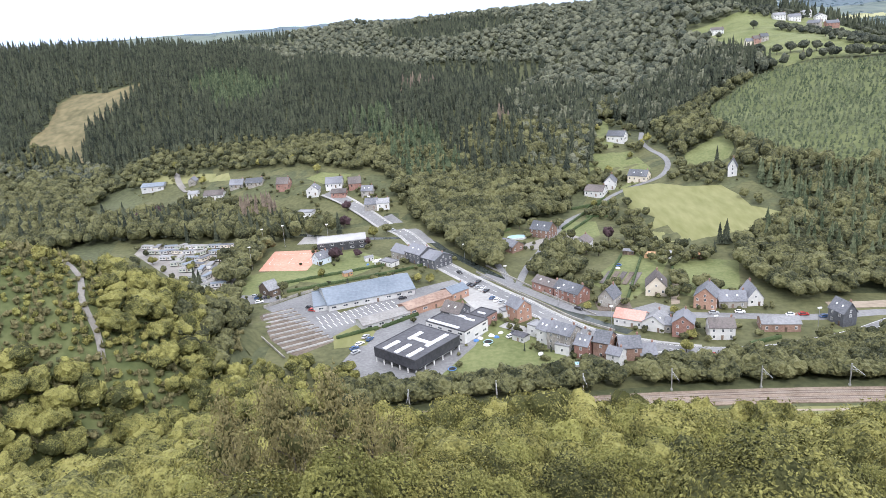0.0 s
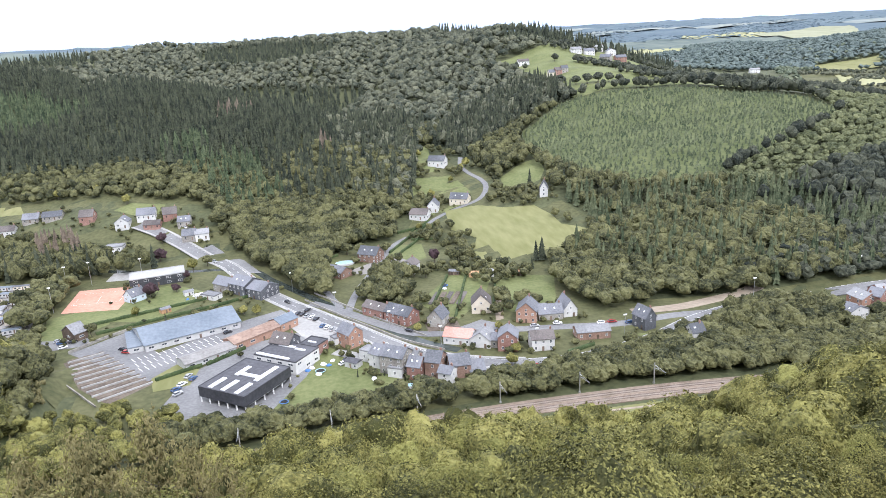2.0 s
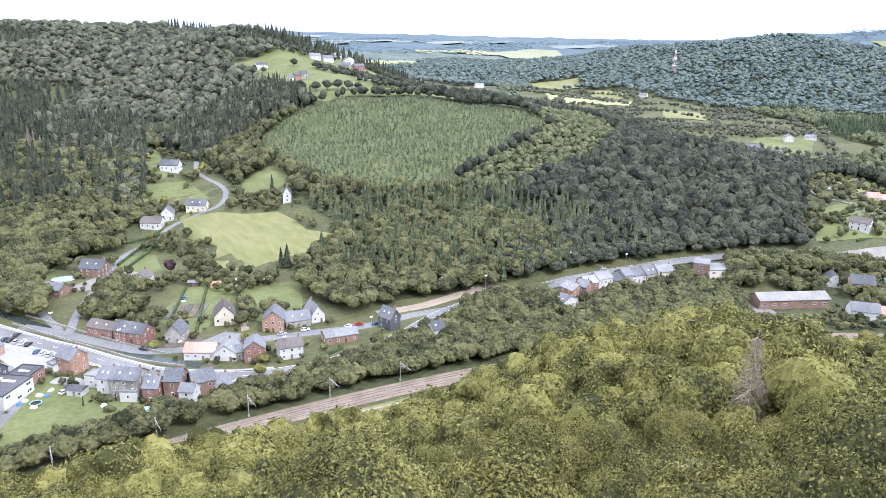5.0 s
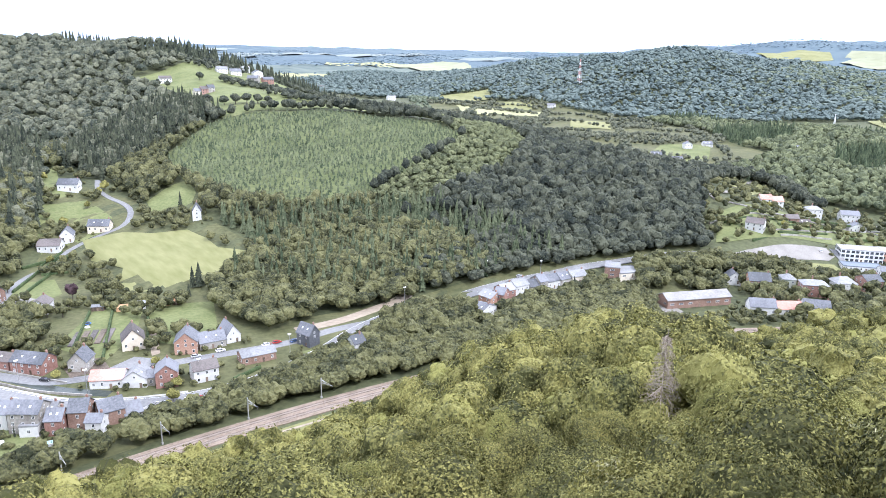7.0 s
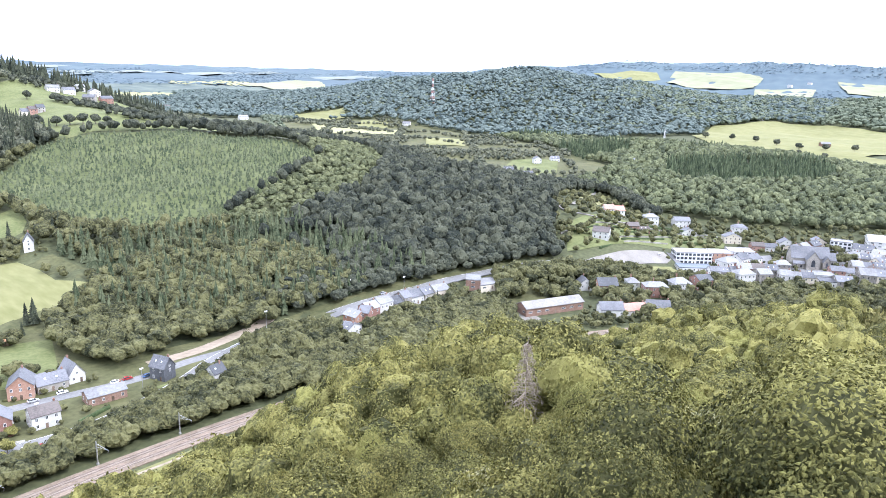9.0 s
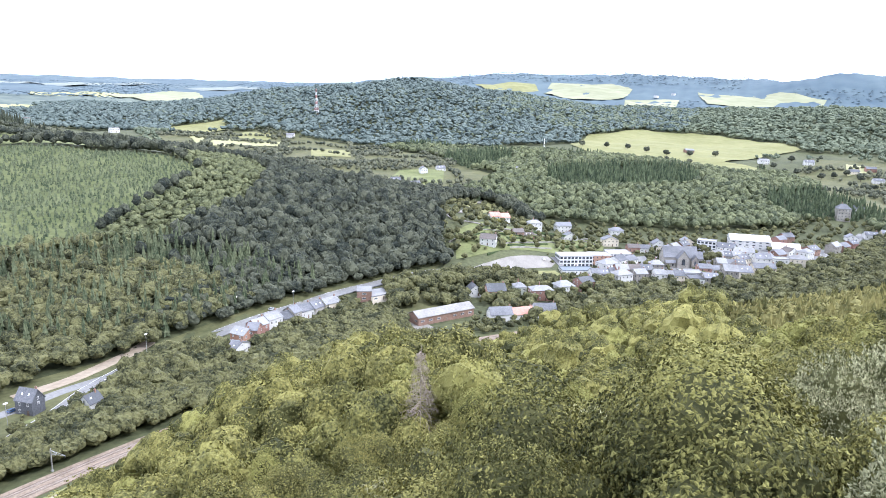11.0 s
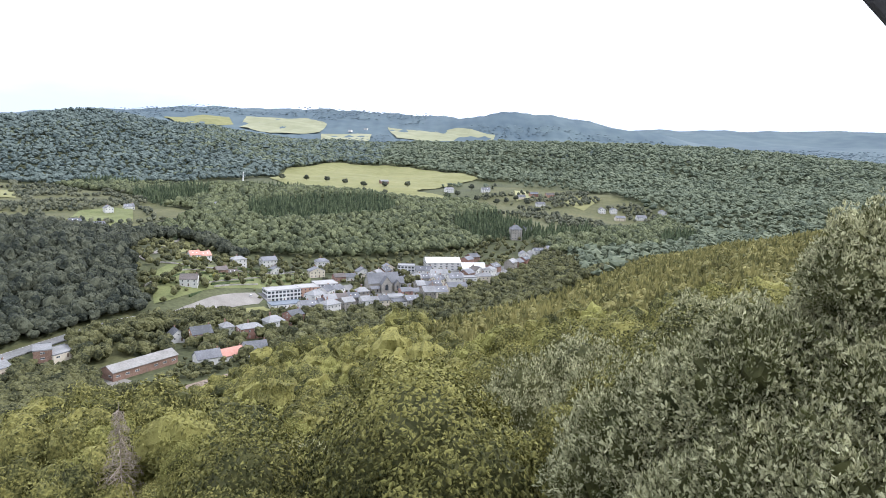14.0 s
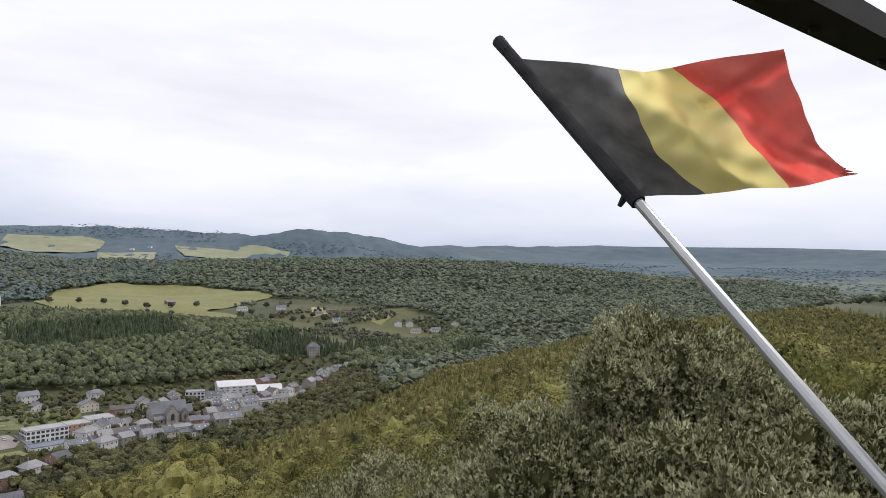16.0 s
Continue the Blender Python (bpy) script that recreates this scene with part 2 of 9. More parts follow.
M = {
    "ground": surface("rough_grass", (0.038, 0.046, 0.021), (0.110, 0.118, 0.055), 0.35, 0.012, bump=0.15),
    "forest_floor": surface("forest_floor", (0.02, 0.03, 0.012), (0.06, 0.06, 0.03), 0.3, 0.03),
    "meadow": surface("meadow", (0.160, 0.165, 0.060), (0.250, 0.245, 0.112), 0.25, 0.02, bump=0.05, stretch=(1.0, 0.25, 1)),
    "lawn": surface("lawn", (0.100, 0.120, 0.040), (0.185, 0.200, 0.082), 0.5, 0.06, bump=0.05),
    "hay": surface("hay_field", (0.26, 0.265, 0.125), (0.37, 0.36, 0.20), 0.2, 0.01),
    "clearing": surface("felled_ground", (0.095, 0.088, 0.042), (0.205, 0.172, 0.090), 0.12, 0.03, bump=0.4),
    "asphalt": surface("asphalt", (0.145, 0.145, 0.147), (0.25, 0.249, 0.247), 0.8, 0.05, rough=0.9),
    "concrete": surface("concrete", (0.28, 0.275, 0.26), (0.43, 0.42, 0.40), 0.6, 0.08, rough=0.9),
    "gravel": surface("gravel", (0.185, 0.172, 0.155), (0.305, 0.288, 0.262), 2.0, 0.08, rough=0.95, bump=0.02),
    "ballast": surface("ballast", (0.15, 0.115, 0.085), (0.34, 0.27, 0.21), 1.5, 0.1, rough=0.95, bump=0.03),
    "earth": surface("bare_earth", (0.24, 0.195, 0.145), (0.38, 0.32, 0.25), 0.4, 0.06, rough=0.95),
    "clay": surface("red_clay", (0.46, 0.22, 0.15), (0.60, 0.35, 0.26), 0.5, 0.05, rough=0.95),
    "paint_white": surface("white_paint", (0.72, 0.72, 0.70), (0.84, 0.84, 0.82), 1.2, 0.1),
    "steel": surface("galvanised_steel", (0.40, 0.41, 0.42), (0.6, 0.6, 0.6), 3.0, 0.3, rough=0.4, metal=0.7),
    "rail_steel": surface("rail_steel", (0.20, 0.14, 0.11), (0.36, 0.30, 0.26), 2.0, 0.2, rough=0.5, metal=0.6),
    "sleeper": surface("sleeper", (0.22, 0.19, 0.16), (0.34, 0.30, 0.26), 2.0, 0.2),
    "spruce": surface("spruce_needles", (0.014, 0.021, 0.015), (0.092, 0.103, 0.063), 0.9, 0.09, vary="island", spread=0.13, width=0.26),
    "spruce_green": surface("young_spruce_needles", (0.040, 0.059, 0.030), (0.152, 0.172, 0.094), 0.8, 0.07, vary="island", spread=0.14, width=0.26),
    "leaf": surface("broad_leaves", (0.053, 0.056, 0.014), (0.299, 0.280, 0.086), 2.6, 0.15, vary="island", spread=0.17, sheer=0.12, width=0.21, bump=0.2),
    "leaf_yellow": surface("yellow_green_leaves", (0.088, 0.090, 0.022), (0.325, 0.318, 0.096), 2.6, 0.14, vary="island", spread=0.16, sheer=0.15, bump=0.2),
    "leaf_pale": surface("pale_grey_green_leaves", (0.085, 0.092, 0.030), (0.600, 0.590, 0.370), 2.5, 0.5, vary="island", spread=0.36, sheer=0.25),
    "leaf_mid": surface("valley_leaves", (0.025, 0.030, 0.013), (0.158, 0.156, 0.067), 1.0, 0.12, vary="island", spread=0.12, sheer=0.1, width=0.21, bump=0.5),
    "leaf_deep": surface("deep_green_leaves", (0.034, 0.039, 0.011), (0.272, 0.259, 0.078), 2.6, 0.14, vary="island", spread=0.15, sheer=0.12, width=0.21, bump=0.2),
    "leaf_grey": surface("grey_green_leaves", (0.063, 0.068, 0.030), (0.347, 0.335, 0.185), 2.6, 0.14, vary="island", spread=0.16, sheer=0.12, width=0.21, bump=0.2),
    "leaf_hill": surface("hillside_leaves", (0.027, 0.036, 0.025), (0.152, 0.156, 0.100), 0.7, 0.075, vary="island", spread=0.12, width=0.21, bump=0.7),
    # dark colour painted as shade between the leaves, for the crowns' inner mass
    "crown_shade": surface("inner_crown_shade", (0.038, 0.043, 0.014), (0.125, 0.126, 0.046), 2.5, 0.3, bump=0.1),
    "bare_twigs": surface("bare_dry_twigs", (0.20, 0.165, 0.13), (0.40, 0.34, 0.28), 2.0, 0.3, vary="island", spread=0.2),
    "leaf_dark": surface("dark_broad_leaves", (0.014, 0.020, 0.015), (0.087, 0.094, 0.061), 0.8, 0.09, vary="island", spread=0.14, width=0.21, bump=0.6),
    # distance haze put into these two leaf colours as a blue tint
    "leaf_hazed": surface("hazed_far_leaves", (0.066, 0.092, 0.090), (0.140, 0.172, 0.150), 0.25, 0.03, vary="island", spread=0.14, bump=0.5),
    "leaf_horizon_haze": surface("hazed_distant_woods", (0.085, 0.124, 0.154), (0.140, 0.184, 0.204), 0.1, 0.004, vary="island", spread=0.25),
    # bluer far ground: air haze painted into the base colours
    "hazed_land": surface("hazed_farmland", (0.065, 0.092, 0.088), (0.165, 0.195, 0.155), 0.02, 0.003),
    "hazed_horizon": surface("hazed_horizon_hills", (0.058, 0.092, 0.120), (0.108, 0.150, 0.165), 0.012, 0.002),
    # far fields greyed by haze that is mixed into their colour
    "hazed_hay": surface("hazed_stubble", (0.22, 0.23, 0.135), (0.30, 0.305, 0.20), 0.02, 0.003),
    "hazed_pale": surface("hazed_pale_field", (0.17, 0.20, 0.19), (0.24, 0.265, 0.24), 0.02, 0.003),
    "leaf_young": surface("young_larch_needles", (0.054, 0.057, 0.021), (0.216, 0.193, 0.089), 0.8, 0.11, vary="island", spread=0.14, width=0.26, bump=0.3),
    "leaf_purple": surface("copper_beech_leaves", (0.025, 0.014, 0.016), (0.075, 0.045, 0.050), 0.5, 0.05, vary="island", spread=0.2),
    "ochre": surface("ochre_needles", (0.085, 0.080, 0.028), (0.270, 0.235, 0.105), 0.8, 0.12, vary="island", spread=0.15, sheer=0.1),
    "dead": surface("dead_needles", (0.11, 0.088, 0.066), (0.23, 0.185, 0.14), 0.6, 0.05, vary="island", spread=0.2),
    "turf": surface("valley_turf", (0.061, 0.068, 0.027), (0.131, 0.129, 0.058), 0.4, 0.05, bump=0.06),
    "ridge_needles": surface("olive_young_needles", (0.072, 0.075, 0.023), (0.280, 0.254, 0.091), 0.7, 0.10, vary="island", spread=0.14, width=0.26),
    "planting": surface("bracken_and_grass", (0.062, 0.080, 0.026), (0.135, 0.150, 0.060), 0.3, 0.04, bump=0.3),
    "leaf_light": surface("light_green_leaves", (0.045, 0.055, 0.024), (0.165, 0.176, 0.084), 0.8, 0.10, vary="island", spread=0.14, width=0.26, bump=0.4),
    "spruce_fresh": surface("fresh_spruce_needles", (0.026, 0.042, 0.022), (0.120, 0.150, 0.078), 0.8, 0.09, vary="island", spread=0.14, width=0.26),
    "leaf_plateau": surface("plateau_leaves", (0.062, 0.082, 0.056), (0.165, 0.188, 0.120), 0.3, 0.03, vary="island", spread=0.14, bump=0.5),
    "leaf_slope": surface("wooded_hill_leaves", (0.040, 0.052, 0.028), (0.158, 0.174, 0.086), 0.6, 0.07, vary="island", spread=0.13, width=0.24, bump=0.5),
    "bark": surface("bark", (0.06, 0.05, 0.04), (0.20, 0.17, 0.13), 3.0, 0.5, bump=0.03, stretch=(1, 1, 0.3)),
}

WALLS = {
    "white": surface("white_render", (0.54, 0.54, 0.525), (0.70, 0.69, 0.665), 0.7, 0.12, vary="object", spread=0.1),
    "cream": surface("cream_render", (0.56, 0.50, 0.40), (0.70, 0.64, 0.53), 0.7, 0.12, vary="object", spread=0.1),
    "stone": surface("grey_stone_wall", (0.20, 0.185, 0.165), (0.42, 0.40, 0.36), 1.1, 0.15, bump=0.03, vary="object", spread=0.15),
    "brick_red": surface("red_brick", (0.23, 0.12, 0.095), (0.39, 0.245, 0.20), 1.6, 0.15, bump=0.02, vary="object", spread=0.15),
    "brick_orange": surface("orange_brick", (0.32, 0.18, 0.125), (0.46, 0.30, 0.225), 1.6, 0.15, bump=0.02, vary="object", spread=0.12),
    "brick_brown": surface("brown_brick", (0.17, 0.105, 0.08), (0.33, 0.22, 0.17), 1.6, 0.15, bump=0.02, vary="object", spread=0.12),
    "slate_wall": surface("slate_cladding", (0.07, 0.075, 0.085), (0.15, 0.155, 0.17), 1.6, 0.15, rough=0.6, bump=0.02),
    "pale_blue": surface("pale_blue_render", (0.50, 0.58, 0.64), (0.64, 0.71, 0.76), 0.7, 0.1),
    "pale_green": surface("pale_green_render", (0.42, 0.45, 0.38), (0.56, 0.58, 0.51), 0.7, 0.1),
    "timber": surface("dark_timber", (0.06, 0.045, 0.035), (0.16, 0.12, 0.09), 1.4, 0.2, stretch=(1, 1, 0.2), bump=0.02),
    "panel_grey": surface("grey_wall_panel", (0.42, 0.42, 0.42), (0.58, 0.58, 0.57), 0.8, 0.1, rough=0.6),
    "panel_dark": surface("anthracite_panel", (0.035, 0.036, 0.042), (0.075, 0.077, 0.085), 0.8, 0.1, rough=0.5),
    "glass_front": surface("white_facade_frame", (0.60, 0.60, 0.60), (0.78, 0.78, 0.78), 0.8, 0.1),
}
ROOFS = {
    "slate": surface("slate_roof", (0.085, 0.09, 0.10), (0.21, 0.215, 0.235), 1.3, 0.1, rough=0.6, bump=0.03, vary="object", spread=0.25),
    "dark_tile": surface("dark_tile_roof", (0.075, 0.065, 0.062), (0.17, 0.15, 0.14), 1.3, 0.1, rough=0.7, bump=0.03, vary="object", spread=0.2),
    "pink_tile": surface("red_tile_roof", (0.46, 0.22, 0.17), (0.62, 0.36, 0.30), 1.2, 0.1, rough=0.8, bump=0.03),
    "zinc": surface("pale_metal_roof", (0.17, 0.172, 0.178), (0.31, 0.312, 0.316), 1.0, 0.1, rough=0.6, vary="object", spread=0.2),
    "corrugated": surface("fibre_cement_sheet", (0.20, 0.192, 0.182), (0.33, 0.32, 0.305), 1.0, 0.12, rough=0.8),
    "blue_sheet": surface("blue_grey_metal_sheet", (0.14, 0.17, 0.205), (0.23, 0.265, 0.305), 0.7, 0.06, rough=0.45, metal=0.2),
    "white_sheet": surface("white_roof_sheet", (0.54, 0.54, 0.54), (0.68, 0.68, 0.68), 0.7, 0.06, rough=0.6),
    "gravel_roof": surface("gravel_roof", (0.31, 0.305, 0.30), (0.44, 0.435, 0.43), 1.6, 0.08),
    "rust": surface("rusty_roof", (0.20, 0.13, 0.10), (0.38, 0.28, 0.22), 0.7, 0.15, bump=0.04),
    "dark_felt": surface("dark_roof_membrane", (0.060, 0.060, 0.068), (0.12, 0.12, 0.13), 0.7, 0.06, rough=0.7),
}
M["water"] = surface("river_water", (0.03, 0.04, 0.035), (0.07, 0.08, 0.07), 0.6, 0.05, rough=0.15)
M["glass"] = surface("window_glass", (0.03, 0.035, 0.04), (0.09, 0.10, 0.12), 0.8, 0.2, rough=0.08, vary="object", spread=0.3)
M["skylight"] = surface("skylight_sheet", (0.70, 0.72, 0.74), (0.86, 0.87, 0.88), 0.8, 0.2, rough=0.4)
M["frame"] = surface("white_window_frame", (0.66, 0.66, 0.64), (0.82, 0.82, 0.80), 2.0, 0.3, rough=0.5)
M["door"] = surface("painted_door", (0.10, 0.07, 0.05), (0.24, 0.18, 0.14), 1.0, 0.3, rough=0.5, vary="object", spread=0.4)
M["chimney"] = surface("chimney_brick", (0.22, 0.12, 0.09), (0.36, 0.24, 0.19), 2.0, 0.3)
M["wall_stone"] = surface("retaining_wall_stone", (0.20, 0.19, 0.17), (0.42, 0.40, 0.36), 0.8, 0.1, bump=0.05)
M["hedge"] = surface("clipped_hedge", (0.025, 0.045, 0.016), (0.085, 0.115, 0.045), 1.2, 0.15, bump=0.1)
M["soil"] = surface("dug_soil", (0.09, 0.07, 0.055), (0.20, 0.165, 0.13), 1.0, 0.15, bump=0.05)
M["pool"] = surface("pool_water", (0.30, 0.50, 0.58), (0.45, 0.65, 0.72), 0.6, 0.1, rough=0.1)
M["blue"] = surface("blue_plastic", (0.06, 0.16, 0.40), (0.12, 0.26, 0.55), 1.0, 0.2, rough=0.5)
M["rubber"] = surface("black_rubber", (0.015, 0.015, 0.015), (0.04, 0.04, 0.04), 3.0, 0.5)
# red lightened in its colour to imitate haze before the mast; also tail lights
M["red_paint"] = surface("hazed_red_paint", (0.42, 0.21, 0.19), (0.55, 0.32, 0.29), 0.5, 0.1)
M["wood_new"] = surface("orange_timber", (0.36, 0.20, 0.10), (0.52, 0.33, 0.19), 1.0, 0.2, stretch=(1, 1, 0.3))

# ---------------------------------------------------------------- building blocks
def thing(name, label, category, group="", kind="", at=(0, 0, 0), turn=0.0):
    """An Empty at the base of a thing."""
    ob = new(name)
    ob.empty_display_size = 0.5
    ob.matrix_basis = pose(*at, 0, 0, turn)
    return tagged(ob, label, category, group, kind)


def mesh_of(name, verts, faces, mats=(), smooth=False, mat_index=None):
    me = bpy.data.meshes.new(name)
    me.from_pydata([tuple(v) for v in verts], [], faces)
    for m in mats:
        me.materials.append(m)
    if mat_index is not None:
        me.polygons.foreach_set("material_index", mat_index)
    if smooth:
        me.polygons.foreach_set("use_smooth", [True] * len(me.polygons))
    me.update()
    return me


def tri_mesh(name, verts, tris, mats, smooth=False, mat_index=None):
    """A mesh straight from arrays of corners and triangles."""
    verts, tris = np.asarray(verts, np.float32), np.asarray(tris, np.int32)
    me = bpy.data.meshes.new(name)
    me.vertices.add(len(verts))
    me.vertices.foreach_set("co", verts.ravel())
    me.loops.add(tris.size)
    me.loops.foreach_set("vertex_index", tris.ravel())
    me.polygons.add(len(tris))
    me.polygons.foreach_set("loop_start", np.arange(0, tris.size, 3, dtype=np.int32))
    for m in mats:
        me.materials.append(m)
    if mat_index is not None:
        me.polygons.foreach_set("material_index", np.asarray(mat_index, np.int32))
    me.polygons.foreach_set("use_smooth", np.full(len(tris), smooth))
    me.update(calc_edges=True)
    me.validate()
    return me


def put(name, me, parent=None, label="", m=None):
    """Links a mesh as ONE object, under a thing or a part."""
    ob = new(name, me)
    ob.parent = parent
    if m is not None:
        ob.matrix_basis = m
    return tagged(ob, label) if label else ob


def part(name, bm, material, parent=None, label="", m=None):
    me = bpy.data.meshes.new(name)
    bm.normal_update()
    bm.to_mesh(me)
    bm.free()
    for mt in material if isinstance(material, (list, tuple)) else [material]:
        me.materials.append(mt)
    return put(name, me, parent, label, m)


def box(bm, x0, x1, y0, y1, z0, z1, mat=0):
    v = [bm.verts.new(c) for c in ((x0, y0, z0), (x1, y0, z0), (x1, y1, z0), (x0, y1, z0), (x0, y0, z1), (x1, y0, z1), (x1, y1, z1), (x0, y1, z1))]
    for f in ((0, 3, 2, 1), (4, 5, 6, 7), (0, 1, 5, 4), (1, 2, 6, 5), (2, 3, 7, 6), (3, 0, 4, 7)):
        bm.faces.new([v[i] for i in f]).material_index = mat
    return v


def tube(bm, a, b, r0, r1, sides=6, mat=0):
    """A tapered bar from a to b."""
    a, b = Vector(a), Vector(b)
    q = (b - a).to_track_quat("Z", "Y")
    ring = [[bm.verts.new(p + q @ Vector((r * math.cos(k * math.tau / sides), r * math.sin(k * math.tau / sides), 0))) for k in range(sides)] for p, r in ((a, r0), (b, r1))]
    for k in range(sides):
        j = (k + 1) % sides
        bm.faces.new((ring[0][k], ring[0][j], ring[1][j], ring[1][k])).material_index = mat
    bm.faces.new(ring[0][::-1]).material_index = mat
    bm.faces.new(ring[1]).material_index = mat


def inside(x, y, poly):
    """Which of the points lie in the polygon."""
    x, y = np.asarray(x, float), np.asarray(y, float)
    hit = np.zeros(x.shape, bool)
    for (ax, ay), (bx, by) in zip(poly, poly[1:] + poly[:1]):
        if ay != by:
            hit ^= ((ay > y) != (by > y)) & (x < (bx - ax) * (y - ay) / (by - ay) + ax)
    return hit


def smooth_line(pts, step=6.0):
    """A rounded line through points (x, y), in even steps (Catmull-Rom)."""
    p = [np.array(q, float) for q in pts]
    p = [2 * p[0] - p[1]] + p + [2 * p[-1] - p[-2]]
    out = []
    for a, b, c, d in zip(p, p[1:], p[2:], p[3:]):
        n = max(2, int(np.hypot(*(c - b)) / step))
        for k in range(n):
            t = k / n
            out.append(0.5 * (2 * b + (c - a) * t + (2 * a - 5 * b + 4 * c - d) * t * t + (3 * b - a - 3 * c + d) * t ** 3))
    return np.array(out + [p[-2]])


def strip(name, pts, width, mat, lift=0.12, label="", category="road", offset=0.0, smoothed=True, thick=0.5):
    """A band of ground laid along a line, with its edges turned down into the soil."""
    line = smooth_line(pts) if smoothed else np.array(pts, float)
    tan = np.gradient(line, axis=0)
    tan /= np.linalg.norm(tan, axis=1, keepdims=True)
    side = np.stack([tan[:, 1], -tan[:, 0]], 1)
    w = np.asarray(width, float) if np.ndim(width) else np.full(len(line), float(width))
    rows = []
    for k in (-0.5, -0.17, 0.17, 0.5):
        q = line + side * (offset + k * w)[:, None]
        rows.append(np.column_stack([q, np.maximum(land(q[:, 0], q[:, 1]), land(line[:, 0], line[:, 1])) + lift]))
    low0, low1 = rows[0] - (0, 0, thick), rows[-1] - (0, 0, thick)
    rows = [low0] + rows + [low1]
    n = len(line)
    verts = np.concatenate(rows)
    faces = [(a * n + i, (a + 1) * n + i, (a + 1) * n + i + 1, a * n + i + 1) for a in range(5) for i in range(n - 1)]
    ob = new(name, mesh_of(name, verts, faces, [mat]))
    return tagged(ob, label, category, kind="structure")


def patch(name, poly, mat, lift=0.1, label="", category="field", step=7.0):
    """A sheet of ground of one kind laid over the land inside a polygon."""
    bm = bmesh.new()
    vs = [bm.verts.new((a, b, 0)) for a, b in poly]
    bm.faces.new(vs)
    xs, ys = [a for a, _ in poly], [b for _, b in poly]
    for k in range(int((max(xs) - min(xs)) / step)):
        bmesh.ops.bisect_plane(bm, geom=bm.verts[:] + bm.edges[:] + bm.faces[:], plane_co=(min(xs) + (k + 1) * step, 0, 0), plane_no=(1, 0, 0))
    for k in range(int((max(ys) - min(ys)) / step)):
        bmesh.ops.bisect_plane(bm, geom=bm.verts[:] + bm.edges[:] + bm.faces[:], plane_co=(0, min(ys) + (k + 1) * step, 0), plane_no=(0, 1, 0))
    z = land([v.co.x for v in bm.verts], [v.co.y for v in bm.verts])
    for v, h in zip(bm.verts, z):
        v.co.z = h + lift
    bmesh.ops.recalc_face_normals(bm, faces=bm.faces)
    if bm.faces and sum(f.normal.z for f in bm.faces) < 0:
        bmesh.ops.reverse_faces(bm, faces=bm.faces)
    ob = part(name, bm, mat)
    return tagged(ob, label, category, kind="structure")


# ---------------------------------------------------------------- trees as arrays
rng = np.random.default_rng(7)
ICO = None


def ico():
    global ICO
    if ICO is None:
        g = (1 + 5 ** 0.5) / 2
        v = np.array([(-1, g, 0), (1, g, 0), (-1, -g, 0), (1, -g, 0), (0, -1, g), (0, 1, g), (0, -1, -g), (0, 1, -g), (g, 0, -1), (g, 0, 1), (-g, 0, -1), (-g, 0, 1)], float)
        f = [(0, 11, 5), (0, 5, 1), (0, 1, 7), (0, 7, 10), (0, 10, 11), (1, 5, 9), (5, 11, 4), (11, 10, 2), (10, 7, 6), (7, 1, 8)]
        f += [(3, 9, 4), (3, 4, 2), (3, 2, 6), (3, 6, 8), (3, 8, 9), (4, 9, 5), (2, 4, 11), (6, 2, 10), (8, 6, 7), (9, 8, 1)]
        ICO = (v / np.linalg.norm(v[0]), np.array(f))
    return ICO


def join(parts_):
    vs, fs, n = [], [], 0
    for v, f in parts_:
        vs.append(v)
        fs.append(np.asarray(f) + n)
        n += len(v)
    return np.concatenate(vs), np.concatenate(fs)


def conifer(r, tiers=6, arms=6, slim=0.19):
    """A spruce one metre high: ragged tiers of drooping boughs."""
    out = []
    for k in range(tiers):
        u = k / tiers
        z0, z1 = 0.08 + 0.86 * u, 0.08 + 0.86 * u + 1.75 / (tiers + 1)
        rad = slim * (1 - u) ** 0.85 + 0.012
        a = np.arange(2 * arms) * np.pi / arms + r.uniform(0, 6.28)
        rr = rad * np.where(np.arange(2 * arms) % 2, 0.55, 1.0) * r.uniform(0.75, 1.2, 2 * arms)
        rim = np.column_stack([rr * np.cos(a), rr * np.sin(a), z0 - 0.03 * rr / slim + r.uniform(-0.012, 0.012, 2 * arms)])
        v = np.concatenate([rim, [[r.uniform(-0.006, 0.006), r.uniform(-0.006, 0.006), min(z1, 1.0)]]])
        out.append((v, [(i, (i + 1) % (2 * arms), 2 * arms) for i in range(2 * arms)]))
    return join(out)


def leaf_cards(r, centres, normals, size, spread=0.7, aspect=0.62):
    """Small pointed leaf clumps, one kite of two triangles each."""
    n = len(centres)
    d = normals + r.normal(0, spread, (n, 3))
    d /= np.linalg.norm(d, axis=1, keepdims=True)
    t = np.cross(d, r.normal(0, 1, (n, 3)))
    t /= np.linalg.norm(t, axis=1, keepdims=True) + 1e-9
    b = np.cross(d, t)
    s = size * r.uniform(0.6, 1.35, (n, 1))
    fold = d * s * 0.18
    v = np.stack([centres - t * s * 0.5, centres + b * s * 0.5 * aspect - fold, centres + t * s * 0.55, centres - b * s * 0.5 * aspect - fold], 1).reshape(-1, 3)
    k = np.arange(n)[:, None] * 4
    return v, np.concatenate([k + (0, 1, 2), k + (0, 2, 3)])


